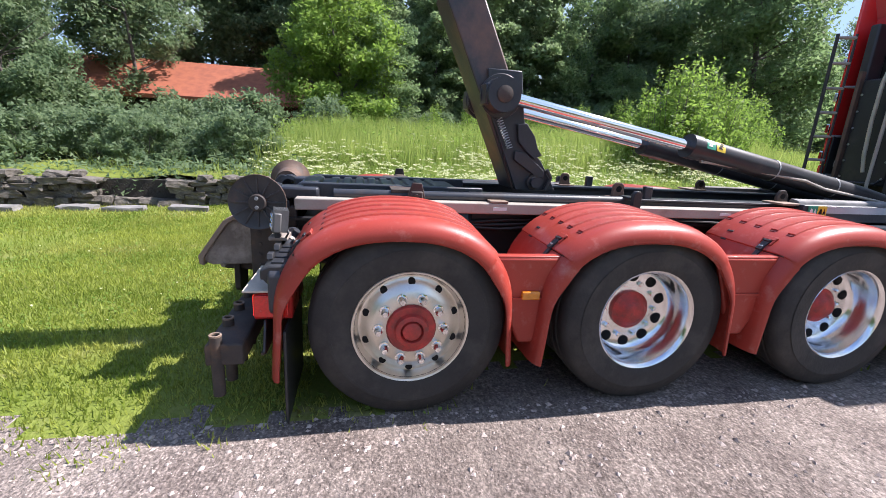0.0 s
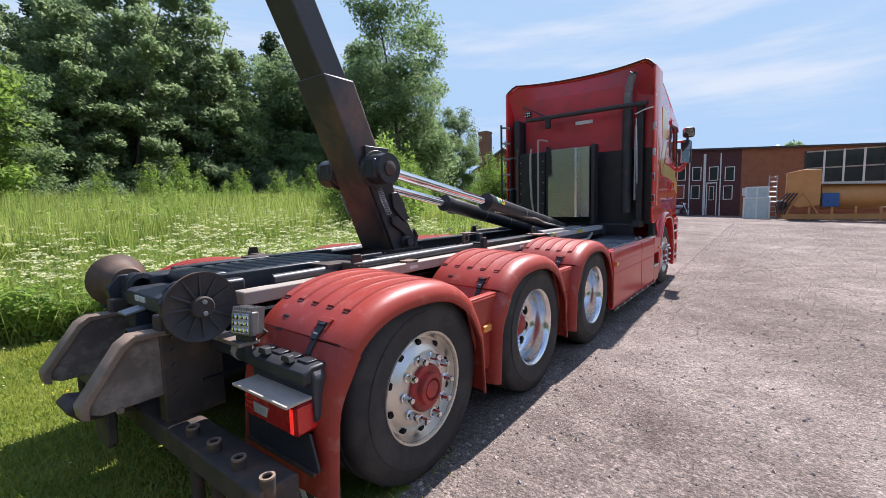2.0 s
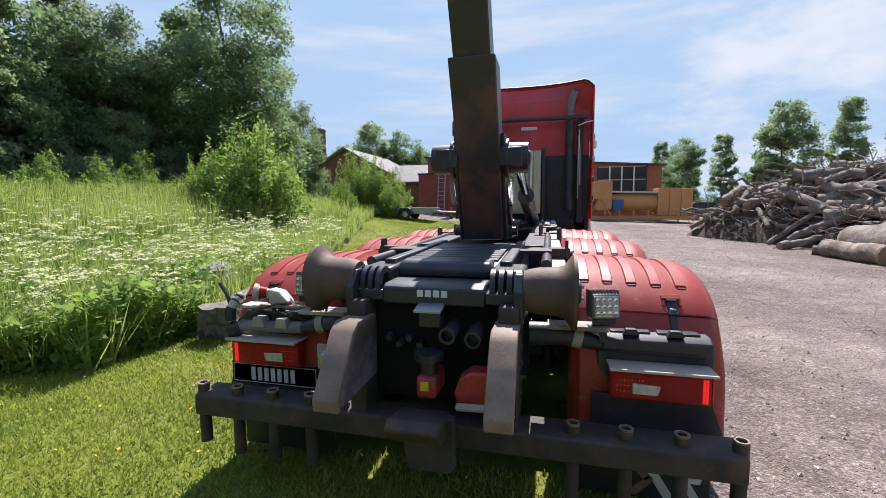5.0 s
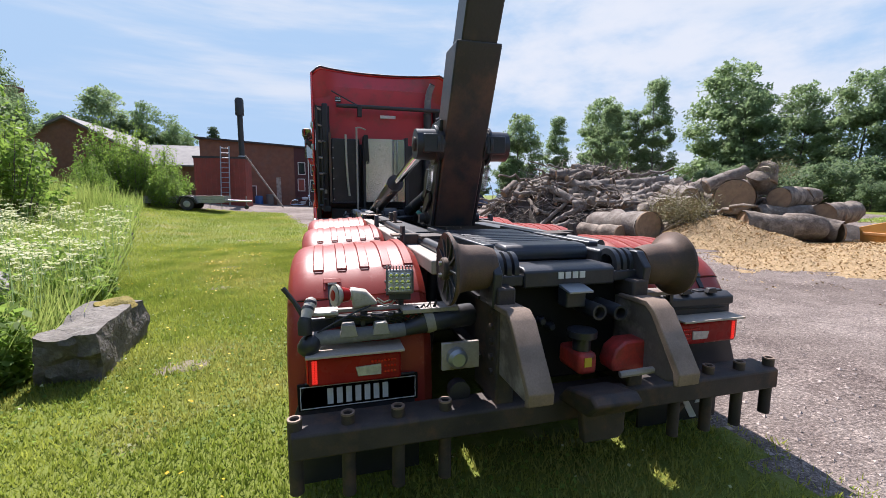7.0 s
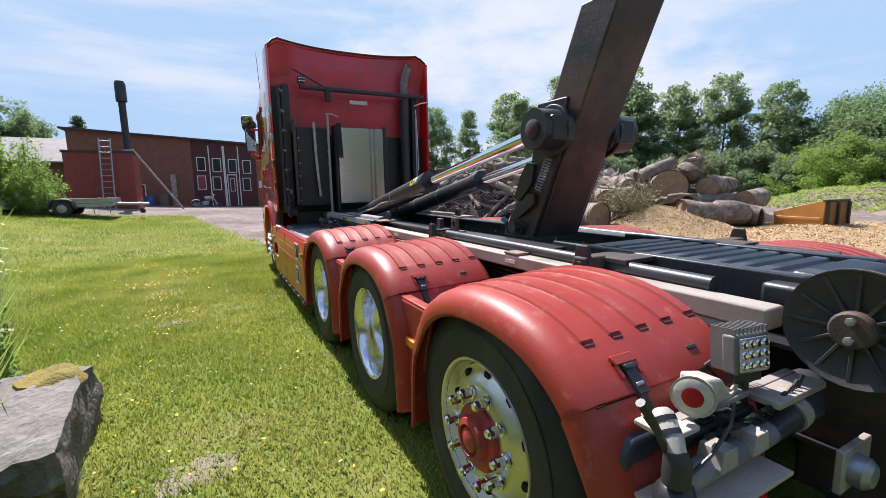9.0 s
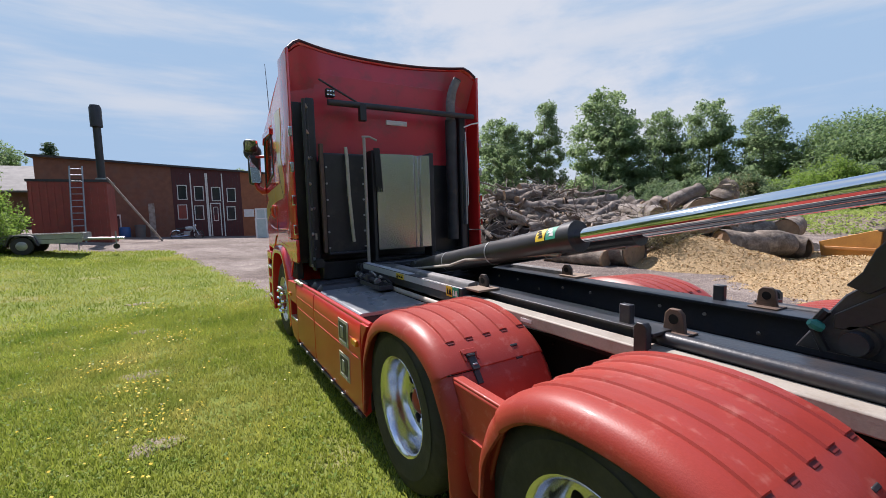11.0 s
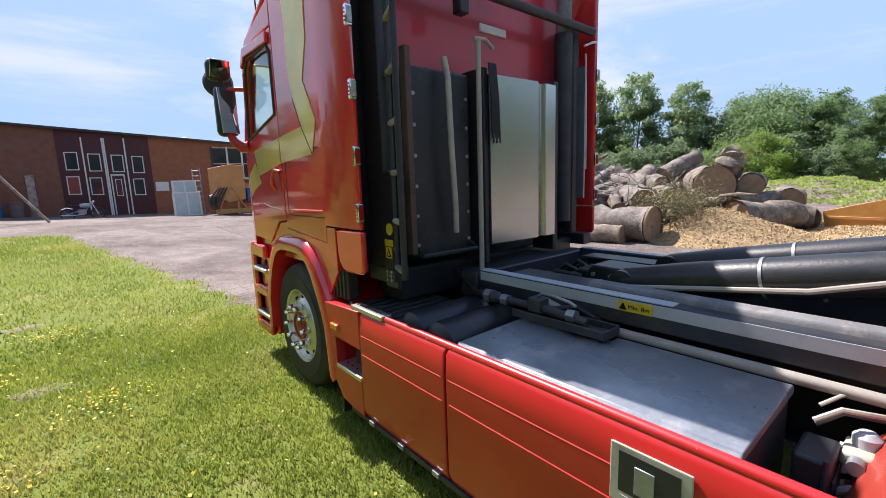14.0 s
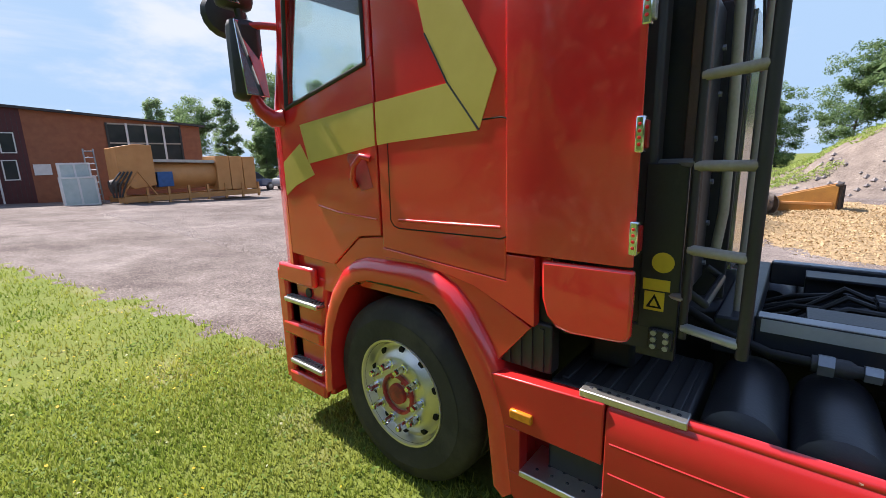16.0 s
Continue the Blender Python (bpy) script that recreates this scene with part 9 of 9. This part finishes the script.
def car(at, rz, paint, label):
    c = thing("car", at, label, "car", rz=rz)
    part("body", prism(B(), [(-2.1, 0.35), (2.1, 0.35), (2.15, 0.7), (1.2, 0.92), (-2.0, 0.95), (-2.15, 0.6)], "y", -0.85, 0.85), paint, c, bevel=0.06)
    part("cabin", prism(B(), [(-1.8, 0.93), (1.1, 0.90), (0.4, 1.42), (-1.3, 1.45)], "y", -0.75, 0.75), WINDARK, c, bevel=0.05)
    part("roof", prism(B(), [(-1.35, 1.42), (0.42, 1.40), (0.3, 1.47), (-1.2, 1.48)], "y", -0.7, 0.7), paint, c, bevel=0.02)
    for x in (-1.3, 1.35):
        for y in (-0.8, 0.8):
            w = part("wheel", lathe(B(), [(0, -0.1), (0.2, -0.1), (0.31, -0.08), (0.31, 0.08), (0.2, 0.1), (0, 0.1)], (x, y, 0.31), (0, 1, 0), 18), RUBBER, c)
            part("rim", lathe(B(), [(0, 0.105), (0.18, 0.105), (0.2, 0.095)], (x, y, 0.31), (0, math.copysign(1, y), 0), 14), GALV, w)
    return c


car((13.2, 37.5, 0.0), 15, mat("blue_car_paint", (0.03, 0.06, 0.14), 0.3, 0.3, coat=0.8), "dark blue car parked far across the yard")
car((16.8, 36.0, 0.0), 10, mat("white_car_paint", (0.6, 0.6, 0.6), 0.3, 0.0, coat=0.8), "white car parked far across the yard")
car((20.4, 34.5, 0.0), 12, mat("grey_car_paint", (0.15, 0.16, 0.17), 0.3, 0.3, coat=0.8), "grey car parked far across the yard")

# ---- log pile and chips ----


def chip_z(x, y):
    d = math.hypot((x - 9.75) / 2.1, (y - 7.05) / 2.0)
    e = math.hypot((x - 12.5) / 6.5, (y - 4.2) / 3.2)
    return max(0.0, 0.88 * (1 - d)) + max(0.0, 0.28 * (1 - e)) - 0.03 + 0.05 * noise.noise((x * 1.5, y * 1.5, 0.0)) + 0.02 * noise.noise((x * 6, y * 6, 0.0))


xs, ys = np.arange(5, 20, 0.2), np.arange(0.5, 13, 0.2)
verts = [(x, y, chip_z(x, y)) for y in ys for x in xs]
nx = len(xs)
faces = [(j * nx + i, j * nx + i + 1, (j + 1) * nx + i + 1, (j + 1) * nx + i) for j in range(len(ys) - 1) for i in range(nx - 1)]
ob = raw("wood_chips", verts, faces, CHIPS)
ob.data.shade_smooth()
tagged(ob, "spread heap of pale wood chips before the logs", "wood chips", kind="stuff")
rng = np.random.default_rng(5)
c = np.stack([rng.normal(10.8, 3.2, 26000), rng.normal(5.6, 2.4, 26000), np.zeros(26000)], 1)
c[:, 2] = [chip_z(a, b) + 0.02 for a, b, _ in c]
c = c[(c[:, 2] > 0.0) & (c[:, 0] > 5.2) & (c[:, 1] > 0.8)]
ob = raw("loose_chips", leaf_quads(c, 0.027, rng, 0.6, 0.45), quad_faces(len(c)), leaf_mat("chip_pieces", (0.36, 0.24, 0.12), (0.62, 0.45, 0.23), 0.0))
tagged(ob, "loose wood chips strewn on the ground", "wood chips", kind="stuff")


def log(p, q, r0, r1, label, seed, bark=BARK, group="logs in the pile", cutmat=CUT, bend=0.28):
    """A felled log: knobbly bark, separate cut ends with a bark rim."""
    p, q = Vector(p), Vector(q)
    t = thing("log", p, label, "log", group)
    d = q - p
    n = 9
    bm = B()
    pts = [d * (k / n) + Vector((noise.noise((seed, k * 0.7, 0)), noise.noise((seed, k * 0.7, 5)), noise.noise((seed, k * 0.7, 9)))) * r0 * bend for k in range(n + 1)]
    tube(bm, pts, [(r0 + (r1 - r0) * k / n) * (1 + 0.12 * noise.noise((seed, k * 1.3, 2))) for k in range(n + 1)], 16, caps=False)
    for v in bm.verts:
        v.co += noise.noise_vector(v.co * 3.0 + Vector((seed, 0, 0))) * r0 * 0.14
    part("bark", bm, bark, t, smooth=60)
    ax = d.normalized()
    for c, r, s in ((pts[0], r0, -1), (pts[-1], r1, 1)):
        part("cut_end", lathe(B(), [(r * 0.97, -0.05), (r * 0.95, 0.0), (r * 0.5, 0.006), (r * 0.1, 0.002), (0, 0.002)], c, ax * s, 18), cutmat, t, "sawn end grain")
    return t


def along(v, xs, ys):
    return float(np.interp(v, xs, ys))


def heap_z(x, y):
    """Surface of the brush heap: a ridge that runs back from the yard, steep towards it."""
    ridge = along(y, (6.5, 9, 12.5, 14, 16.5, 18.5), (12.7, 12.1, 11.4, 10.5, 9.4, 9.0))
    top = along(y, (6.0, 7.4, 9, 12.5, 13.8, 16.2, 18.0), (0.0, 1.15, 1.35, 1.75, 2.45, 2.20, 0.0))
    e = max(0.0, 1 - ((x - ridge) / (3.5 if x < ridge else 4.5)) ** 2)
    return -0.1 + top * e ** 0.75


big = "thick grey felled log lying in the pile"
log((10.72, 7.42, 1.34), (12.9, 8.9, 1.38), 0.54, 0.48, "thick felled trunk with wide sawn end", 1)
log((10.35, 6.80, 0.54), (12.35, 5.70, 0.46), 0.42, 0.33, "long thick trunk lying on the chips", 2, bend=0.6)
log((11.35, 9.05, 1.66), (12.45, 8.55, 2.18), 0.25, 0.24, "pale grey log on top of the pile", 3, BARKPALE, bend=0.1)
log((10.4, 12.5, 1.72), (12.3, 11.75, 1.95), 0.28, 0.25, "pale grey log on top of the pile", 4, BARKPALE, bend=0.15)
log((8.10, 7.85, 0.47), (8.05, 10.4, 0.45), 0.47, 0.36, "thick log with pale sawn end facing the yard", 5, BARKPALE)
log((7.55, 8.35, 0.24), (7.35, 10.1, 0.24), 0.25, 0.22, big, 6)
log((10.9, 9.6, 1.40), (12.3, 9.9, 1.75), 0.29, 0.27, big, 7)
log((11.7, 6.85, 1.30), (13.6, 7.3, 1.35), 0.33, 0.30, big, 8)
log((12.4, 6.1, 0.85), (14.4, 6.6, 0.9), 0.34, 0.30, big, 9)
log((11.2, 7.1, 0.80), (13.2, 6.2, 0.85), 0.30, 0.30, big, 10)
log((11.80, 7.42, 1.75), (11.98, 7.48, 2.24), 0.36, 0.27, "knotted root stump on top of the pile", 11, bend=0.9)
log((9.45, 8.75, 0.95), (10.6, 10.1, 1.15), 0.34, 0.30, big, 13, BARKPALE)
log((9.9, 8.2, 1.05), (10.5, 9.1, 1.15), 0.28, 0.28, "short sawn log standing on end in the heap", 14)
log((10.4, 8.7, 1.35), (11.2, 10.6, 1.55), 0.30, 0.26, big, 15, BARKPALE)
log((9.2, 10.2, 1.0), (10.8, 11.2, 1.35), 0.24, 0.20, big, 16, BARKPALE, bend=0.7)
log((8.6, 12.6, 0.95), (10.1, 11.2, 1.35), 0.23, 0.18, big, 17, BARKPALE, bend=0.9)
log((9.0, 13.6, 1.65), (10.2, 12.3, 1.9), 0.22, 0.2, big, 18, BARKPALE, bend=0.5)
log((7.2, 10.4, 0.16), (8.9, 9.7, 0.2), 0.13, 0.11, big, 19, BARKPALE, bend=0.8)
log((7.0, 11.6, 0.14), (8.7, 12.4, 0.4), 0.12, 0.09, big, 20, BARKPALE, bend=0.8)
rl = random.Random(12)
for k in range(78):
    y = 8.3 + 8.7 * rl.random()
    ridge = along(y, (6.5, 9, 12.5, 14, 16.5, 18.5), (12.7, 12.1, 11.4, 10.5, 9.4, 9.0))
    x = ridge - 3.2 * rl.random() ** 0.8 + 0.5
    r = rl.choice((0.08, 0.10, 0.12, 0.15, 0.18, 0.21))
    a = rl.uniform(0, 2 * math.pi)
    L = rl.uniform(0.7, 2.0)
    ex, ey = x + L * math.cos(a), y + L * math.sin(a)
    z, ez = max(0.1, heap_z(x, y) + r * rl.uniform(0.2, 1.8)), max(0.1, heap_z(ex, ey) + r * rl.uniform(0.2, 2.4))
    log((x, y, z), (ex, ey, ez), r, r * rl.uniform(0.7, 1), rl.choice(("short grey log on the heap", "pale weathered limb on the heap")), 140 + k, rl.choice((BARK, BARKPALE, BARKPALE)), bend=rl.uniform(0.3, 1.0))
for k in range(62):
    y = 7.6 + 9.4 * rl.random()
    ridge = along(y, (6.5, 9, 12.5, 14, 16.5, 18.5), (12.7, 12.1, 11.4, 10.5, 9.4, 9.0))
    x = ridge - 3.4 * rl.random() + 0.3
    r = rl.uniform(0.035, 0.085)
    a, up = rl.uniform(0, 2 * math.pi), rl.uniform(-0.15, 0.55)
    L = rl.uniform(0.9, 2.3)
    z = max(0.1, heap_z(x, y) + rl.uniform(0.0, 0.25))
    ex, ey = x + L * math.cos(a), y + L * math.sin(a)
    log((x, y, z), (ex, ey, max(0.1, heap_z(ex, ey), z + L * up * 0.4)), r, r * 0.5, rl.choice(("crooked grey branch in the heap", "weathered bent limb in the heap")), 240 + k, rl.choice((BARK, BARKPALE)), bend=rl.uniform(2.0, 4.5))
# heap body under the logs and loose sticks over it
bm = B()
rows = []
for j in range(64):
    y = 5.9 + 13.1 * j / 63
    row = []
    for i in range(48):
        x = 5.5 + 11 * i / 47
        h = heap_z(x, y)
        row.append(bm.verts.new((x, y, h + (0.30 * noise.noise((x * 1.7, y * 1.7, 0)) + 0.12 * noise.noise((x * 5, y * 5, 3)) - 0.12 if h > -0.05 else -0.05))))
    rows.append(row)
for a, b in zip(rows, rows[1:]):
    for i in range(47):
        bm.faces.new((a[i], a[i + 1], b[i + 1], b[i]))
tagged(part("brush_heap", bm, mat("brush_litter", (0.10, 0.075, 0.058), 0.95, 0.0, (0.05, 0.038, 0.03), 4, 0.6, 0.9, 20), smooth=30), "dark brush and litter under the logs", "brush", kind="stuff")
sv, sf = [], []
for k in range(3000):
    x = 6.3 + 8.0 * rl.random()
    y = 7.6 + 10.8 * rl.random()
    h = heap_z(x, y)
    if h < 0.05:
        continue
    z = h + rl.uniform(-0.12, 0.32)
    d = Vector((rl.gauss(0, 1), rl.gauss(0, 1), rl.gauss(0.1, 0.55))).normalized() * rl.uniform(0.25, 1.2)
    w = rl.uniform(0.006, 0.026)
    u = d.orthogonal().normalized() * w
    v = d.cross(u).normalized() * w
    p = Vector((x, y, z))
    q = p + d * 0.5 + Vector((rl.gauss(0, 0.07), rl.gauss(0, 0.07), rl.gauss(0, 0.07)))
    b = len(sv)
    for c, f in ((p, 1.0), (q, 0.8), (p + d, 0.5)):
        sv += [c + u * f, c - u * f * 0.5 + v * f * 0.87, c - u * f * 0.5 - v * f * 0.87]
    for m in (b, b + 3):
        sf += [(m, m + 1, m + 4, m + 3), (m + 1, m + 2, m + 5, m + 4), (m + 2, m, m + 3, m + 5)]
tagged(raw("branch_litter", sv, sf, BARKPALE), "tangled grey sticks over the log heap", "branches", kind="stuff")
rng = np.random.default_rng(15)
c = np.concatenate([np.array([9.15, 7.75, 0.95]) + rng.normal(size=(5200, 3)) * np.array([0.48, 0.42, 0.27]), np.array([12.0, 7.35, 2.1]) + rng.normal(size=(900, 3)) * np.array([0.3, 0.3, 0.2]), np.array([8.7, 15.6, 1.5]) + rng.normal(size=(2200, 3)) * np.array([0.5, 0.9, 0.25])])
tagged(raw("withered_twigs", leaf_quads(c, 0.05, rng, 0.2, 0.15), quad_faces(len(c)), leaf_mat("dry_twigs", (0.16, 0.13, 0.06), (0.28, 0.26, 0.12), 0.1)), "withered leafy twigs on the log heap", "twigs", kind="stuff")
# loader bucket lying beyond the chips
bk = thing("loader_bucket", (12.75, 4.95, -0.06), "orange steel loader bucket with a rusty, shade-darkened side", "bucket", rz=-6)
BUCKET = [(0.52, 0.62), (0.42, 0.02), (-0.74, 0.0), (-0.78, 0.92), (-0.66, 0.96)]
part("end_plate", prism(B(), BUCKET, "x", 0.0, 0.05), mat("orange_bucket_paint", (0.66, 0.31, 0.06), 0.6, 0.0, (0.52, 0.23, 0.05), 3, 0.35, 0.1, 40, dirt=(0.30, 0.15, 0.07), dscale=4, dlow=0.56, dhigh=0.72), bk, "scratched orange end plate", 0.012)
part("end_plate", prism(B(), BUCKET, "x", 1.05, 1.10), ORANGE, bk, bevel=0.012)
part("floor_plate", prism(B(), [(0.42, 0.02), (-0.74, 0.0), (-0.74, 0.05), (0.42, 0.07)], "x", 0.052, 1.048), RUSTY, bk)
# rusty orange, darkened in colour for the side turned from the sun
part("back_plate", prism(B(), [(-0.79, 0.0), (-0.74, 0.0), (-0.74, 0.92), (-0.79, 0.92)], "x", 0.052, 1.048), mat("rusty_shaded_bucket_side", (0.48, 0.21, 0.06), 0.8, 0.0, (0.28, 0.13, 0.05), 3, 0.4, 0.2, 40, dirt=(0.30, 0.16, 0.08), dscale=3), bk, "rusty orange long side with shade in its colour", 0.008)
part("top_rim", box(B(), 0.0, 1.1, -0.82, -0.70, 0.92, 0.99), RUSTY, bk, "rusty rim", 0.012)
for x in (0.03, 0.5, 1.02):
    part("stiffener", box(B(), x, x + 0.07, -0.86, -0.79, 0.05, 0.92), RUSTY, bk, bevel=0.01)
part("end_rib", box(B(), -0.03, 0.0, -0.70, 0.42, 0.42, 0.50), ORANGE, bk, bevel=0.01)
# soil mound with grass beyond the chips


def mound_z(x, y):
    rise = smooth_step(19.0, 26.5, x) * (1 - smooth_step(36, 48, x))
    h = 3.3 * rise * (1 - smooth_step(0.5, 7.8, y)) * smooth_step(-26, -16, y)
    bank = 1.1 * smooth_step(23, 28, x) * (1 - smooth_step(36, 46, x)) * math.exp(-((y - 9.0) / 3.4) ** 2)
    h = max(h, bank) + 0.35 * min(h, bank)
    return -0.12 + h + (0.30 * noise.noise((x * 0.7, y * 0.7, 0)) + 0.14 * noise.noise((x * 2.2, y * 2.2, 3.0))) * min(1.0, h * 1.2)


bm = B()
rows = [[bm.verts.new((17 + 33 * i / 90, -27 + 42 * j / 105, mound_z(17 + 33 * i / 90, -27 + 42 * j / 105))) for i in range(91)] for j in range(106)]
for a, b in zip(rows, rows[1:]):
    for i in range(90):
        bm.faces.new((a[i], a[i + 1], b[i + 1], b[i]))
tagged(part("soil_mound", bm, mat("mound_soil", (0.34, 0.27, 0.215), 0.95, 0.0, (0.24, 0.185, 0.15), 1.6, 0.6, 0.9, 14, dirt=(0.45, 0.38, 0.32), dscale=5, dlow=0.6, dhigh=0.75, lump=0.8), smooth=60), "long mound of brown soil and stones with grass on it", "mound", kind="structure")
rng = np.random.default_rng(61)
c = np.stack([rng.uniform(18.5, 42, 60000), rng.uniform(-14, 14, 60000), np.zeros(60000)], 1)
keep = np.array([(mound_z(a, b) > 0.02) and (0.5 * noise.noise((a * 0.45, b * 0.45, 6.0)) + 0.30 * smooth_step(22, 28, a) + 0.34 * smooth_step(3.5, 7.0, b) > 0.26) for a, b, _ in c])
c = c[keep]
c[:, 2] = [mound_z(a, b) + 0.10 for a, b, _ in c]
tagged(raw("mound_grass", leaf_quads(c, 0.11, rng, 0.3, 0.3), quad_faces(len(c)), TALLGRASS), "bright green grass growing over the mound", "grass", kind="stuff")
c = np.stack([rng.uniform(18.6, 25, 260), rng.uniform(-10, 6, 260)], 1)
sv, sf = [], []
for a, b in c:
    r = rng.uniform(0.05, 0.2)
    z = mound_z(a, b)
    if z < 0:
        continue
    k = len(sv)
    sv += [(a + r * rng.uniform(0.6, 1.2), b, z), (a - r, b + r * 0.3, z), (a, b + r * rng.uniform(0.6, 1.2), z), (a + r * 0.2, b - r, z), (a, b, z + r * 0.8), (a, b, z - r * 0.5)]
    sf += [(k + p, k + q, k + t) for p, q, t in ((0, 2, 4), (2, 1, 4), (1, 3, 4), (3, 0, 4), (2, 0, 5), (1, 2, 5), (3, 1, 5), (0, 3, 5))]
tagged(raw("mound_stones", sv, sf, GRIT), "pale stones scattered on the soil mound", "stones", kind="stuff")

# loose stones on the gravel beside the wheels
rng = np.random.default_rng(3)
n = 36000
x, y = 1.2 + 9 * rng.random(n) ** 1.5, rng.uniform(-4, 24, n)
s = 0.004 + 0.016 * rng.random(n) ** 4
oc = np.array([(1, 0, 0), (-1, 0, 0), (0, 1, 0), (0, -1, 0), (0, 0, 0.7), (0, 0, -0.5)], float)
of = np.array([(0, 2, 4), (2, 1, 4), (1, 3, 4), (3, 0, 4), (2, 0, 5), (1, 2, 5), (3, 1, 5), (0, 3, 5)])
z = np.array([ground_z(a, b) for a, b in zip(x, y)])
a = rng.uniform(0, 6.28, n)
rot = oc[None] * rng.uniform(0.6, 1.4, (n, 6, 1))
px = rot[..., 0] * np.cos(a)[:, None] - rot[..., 1] * np.sin(a)[:, None]
py = rot[..., 0] * np.sin(a)[:, None] + rot[..., 1] * np.cos(a)[:, None]
v = np.stack([px * s[:, None] + x[:, None], py * s[:, None] + y[:, None], rot[..., 2] * s[:, None] + z[:, None] + 0.002], -1).reshape(-1, 3)
f = (of[None] + 6 * np.arange(n)[:, None, None]).reshape(-1, 3)
tagged(raw("gravel_stones", v, f, leaf_mat("loose_gravel", (0.25, 0.20, 0.175), (0.52, 0.43, 0.38), 0.0)), "loose pinkish gravel stones in the yard", "gravel", kind="stuff")
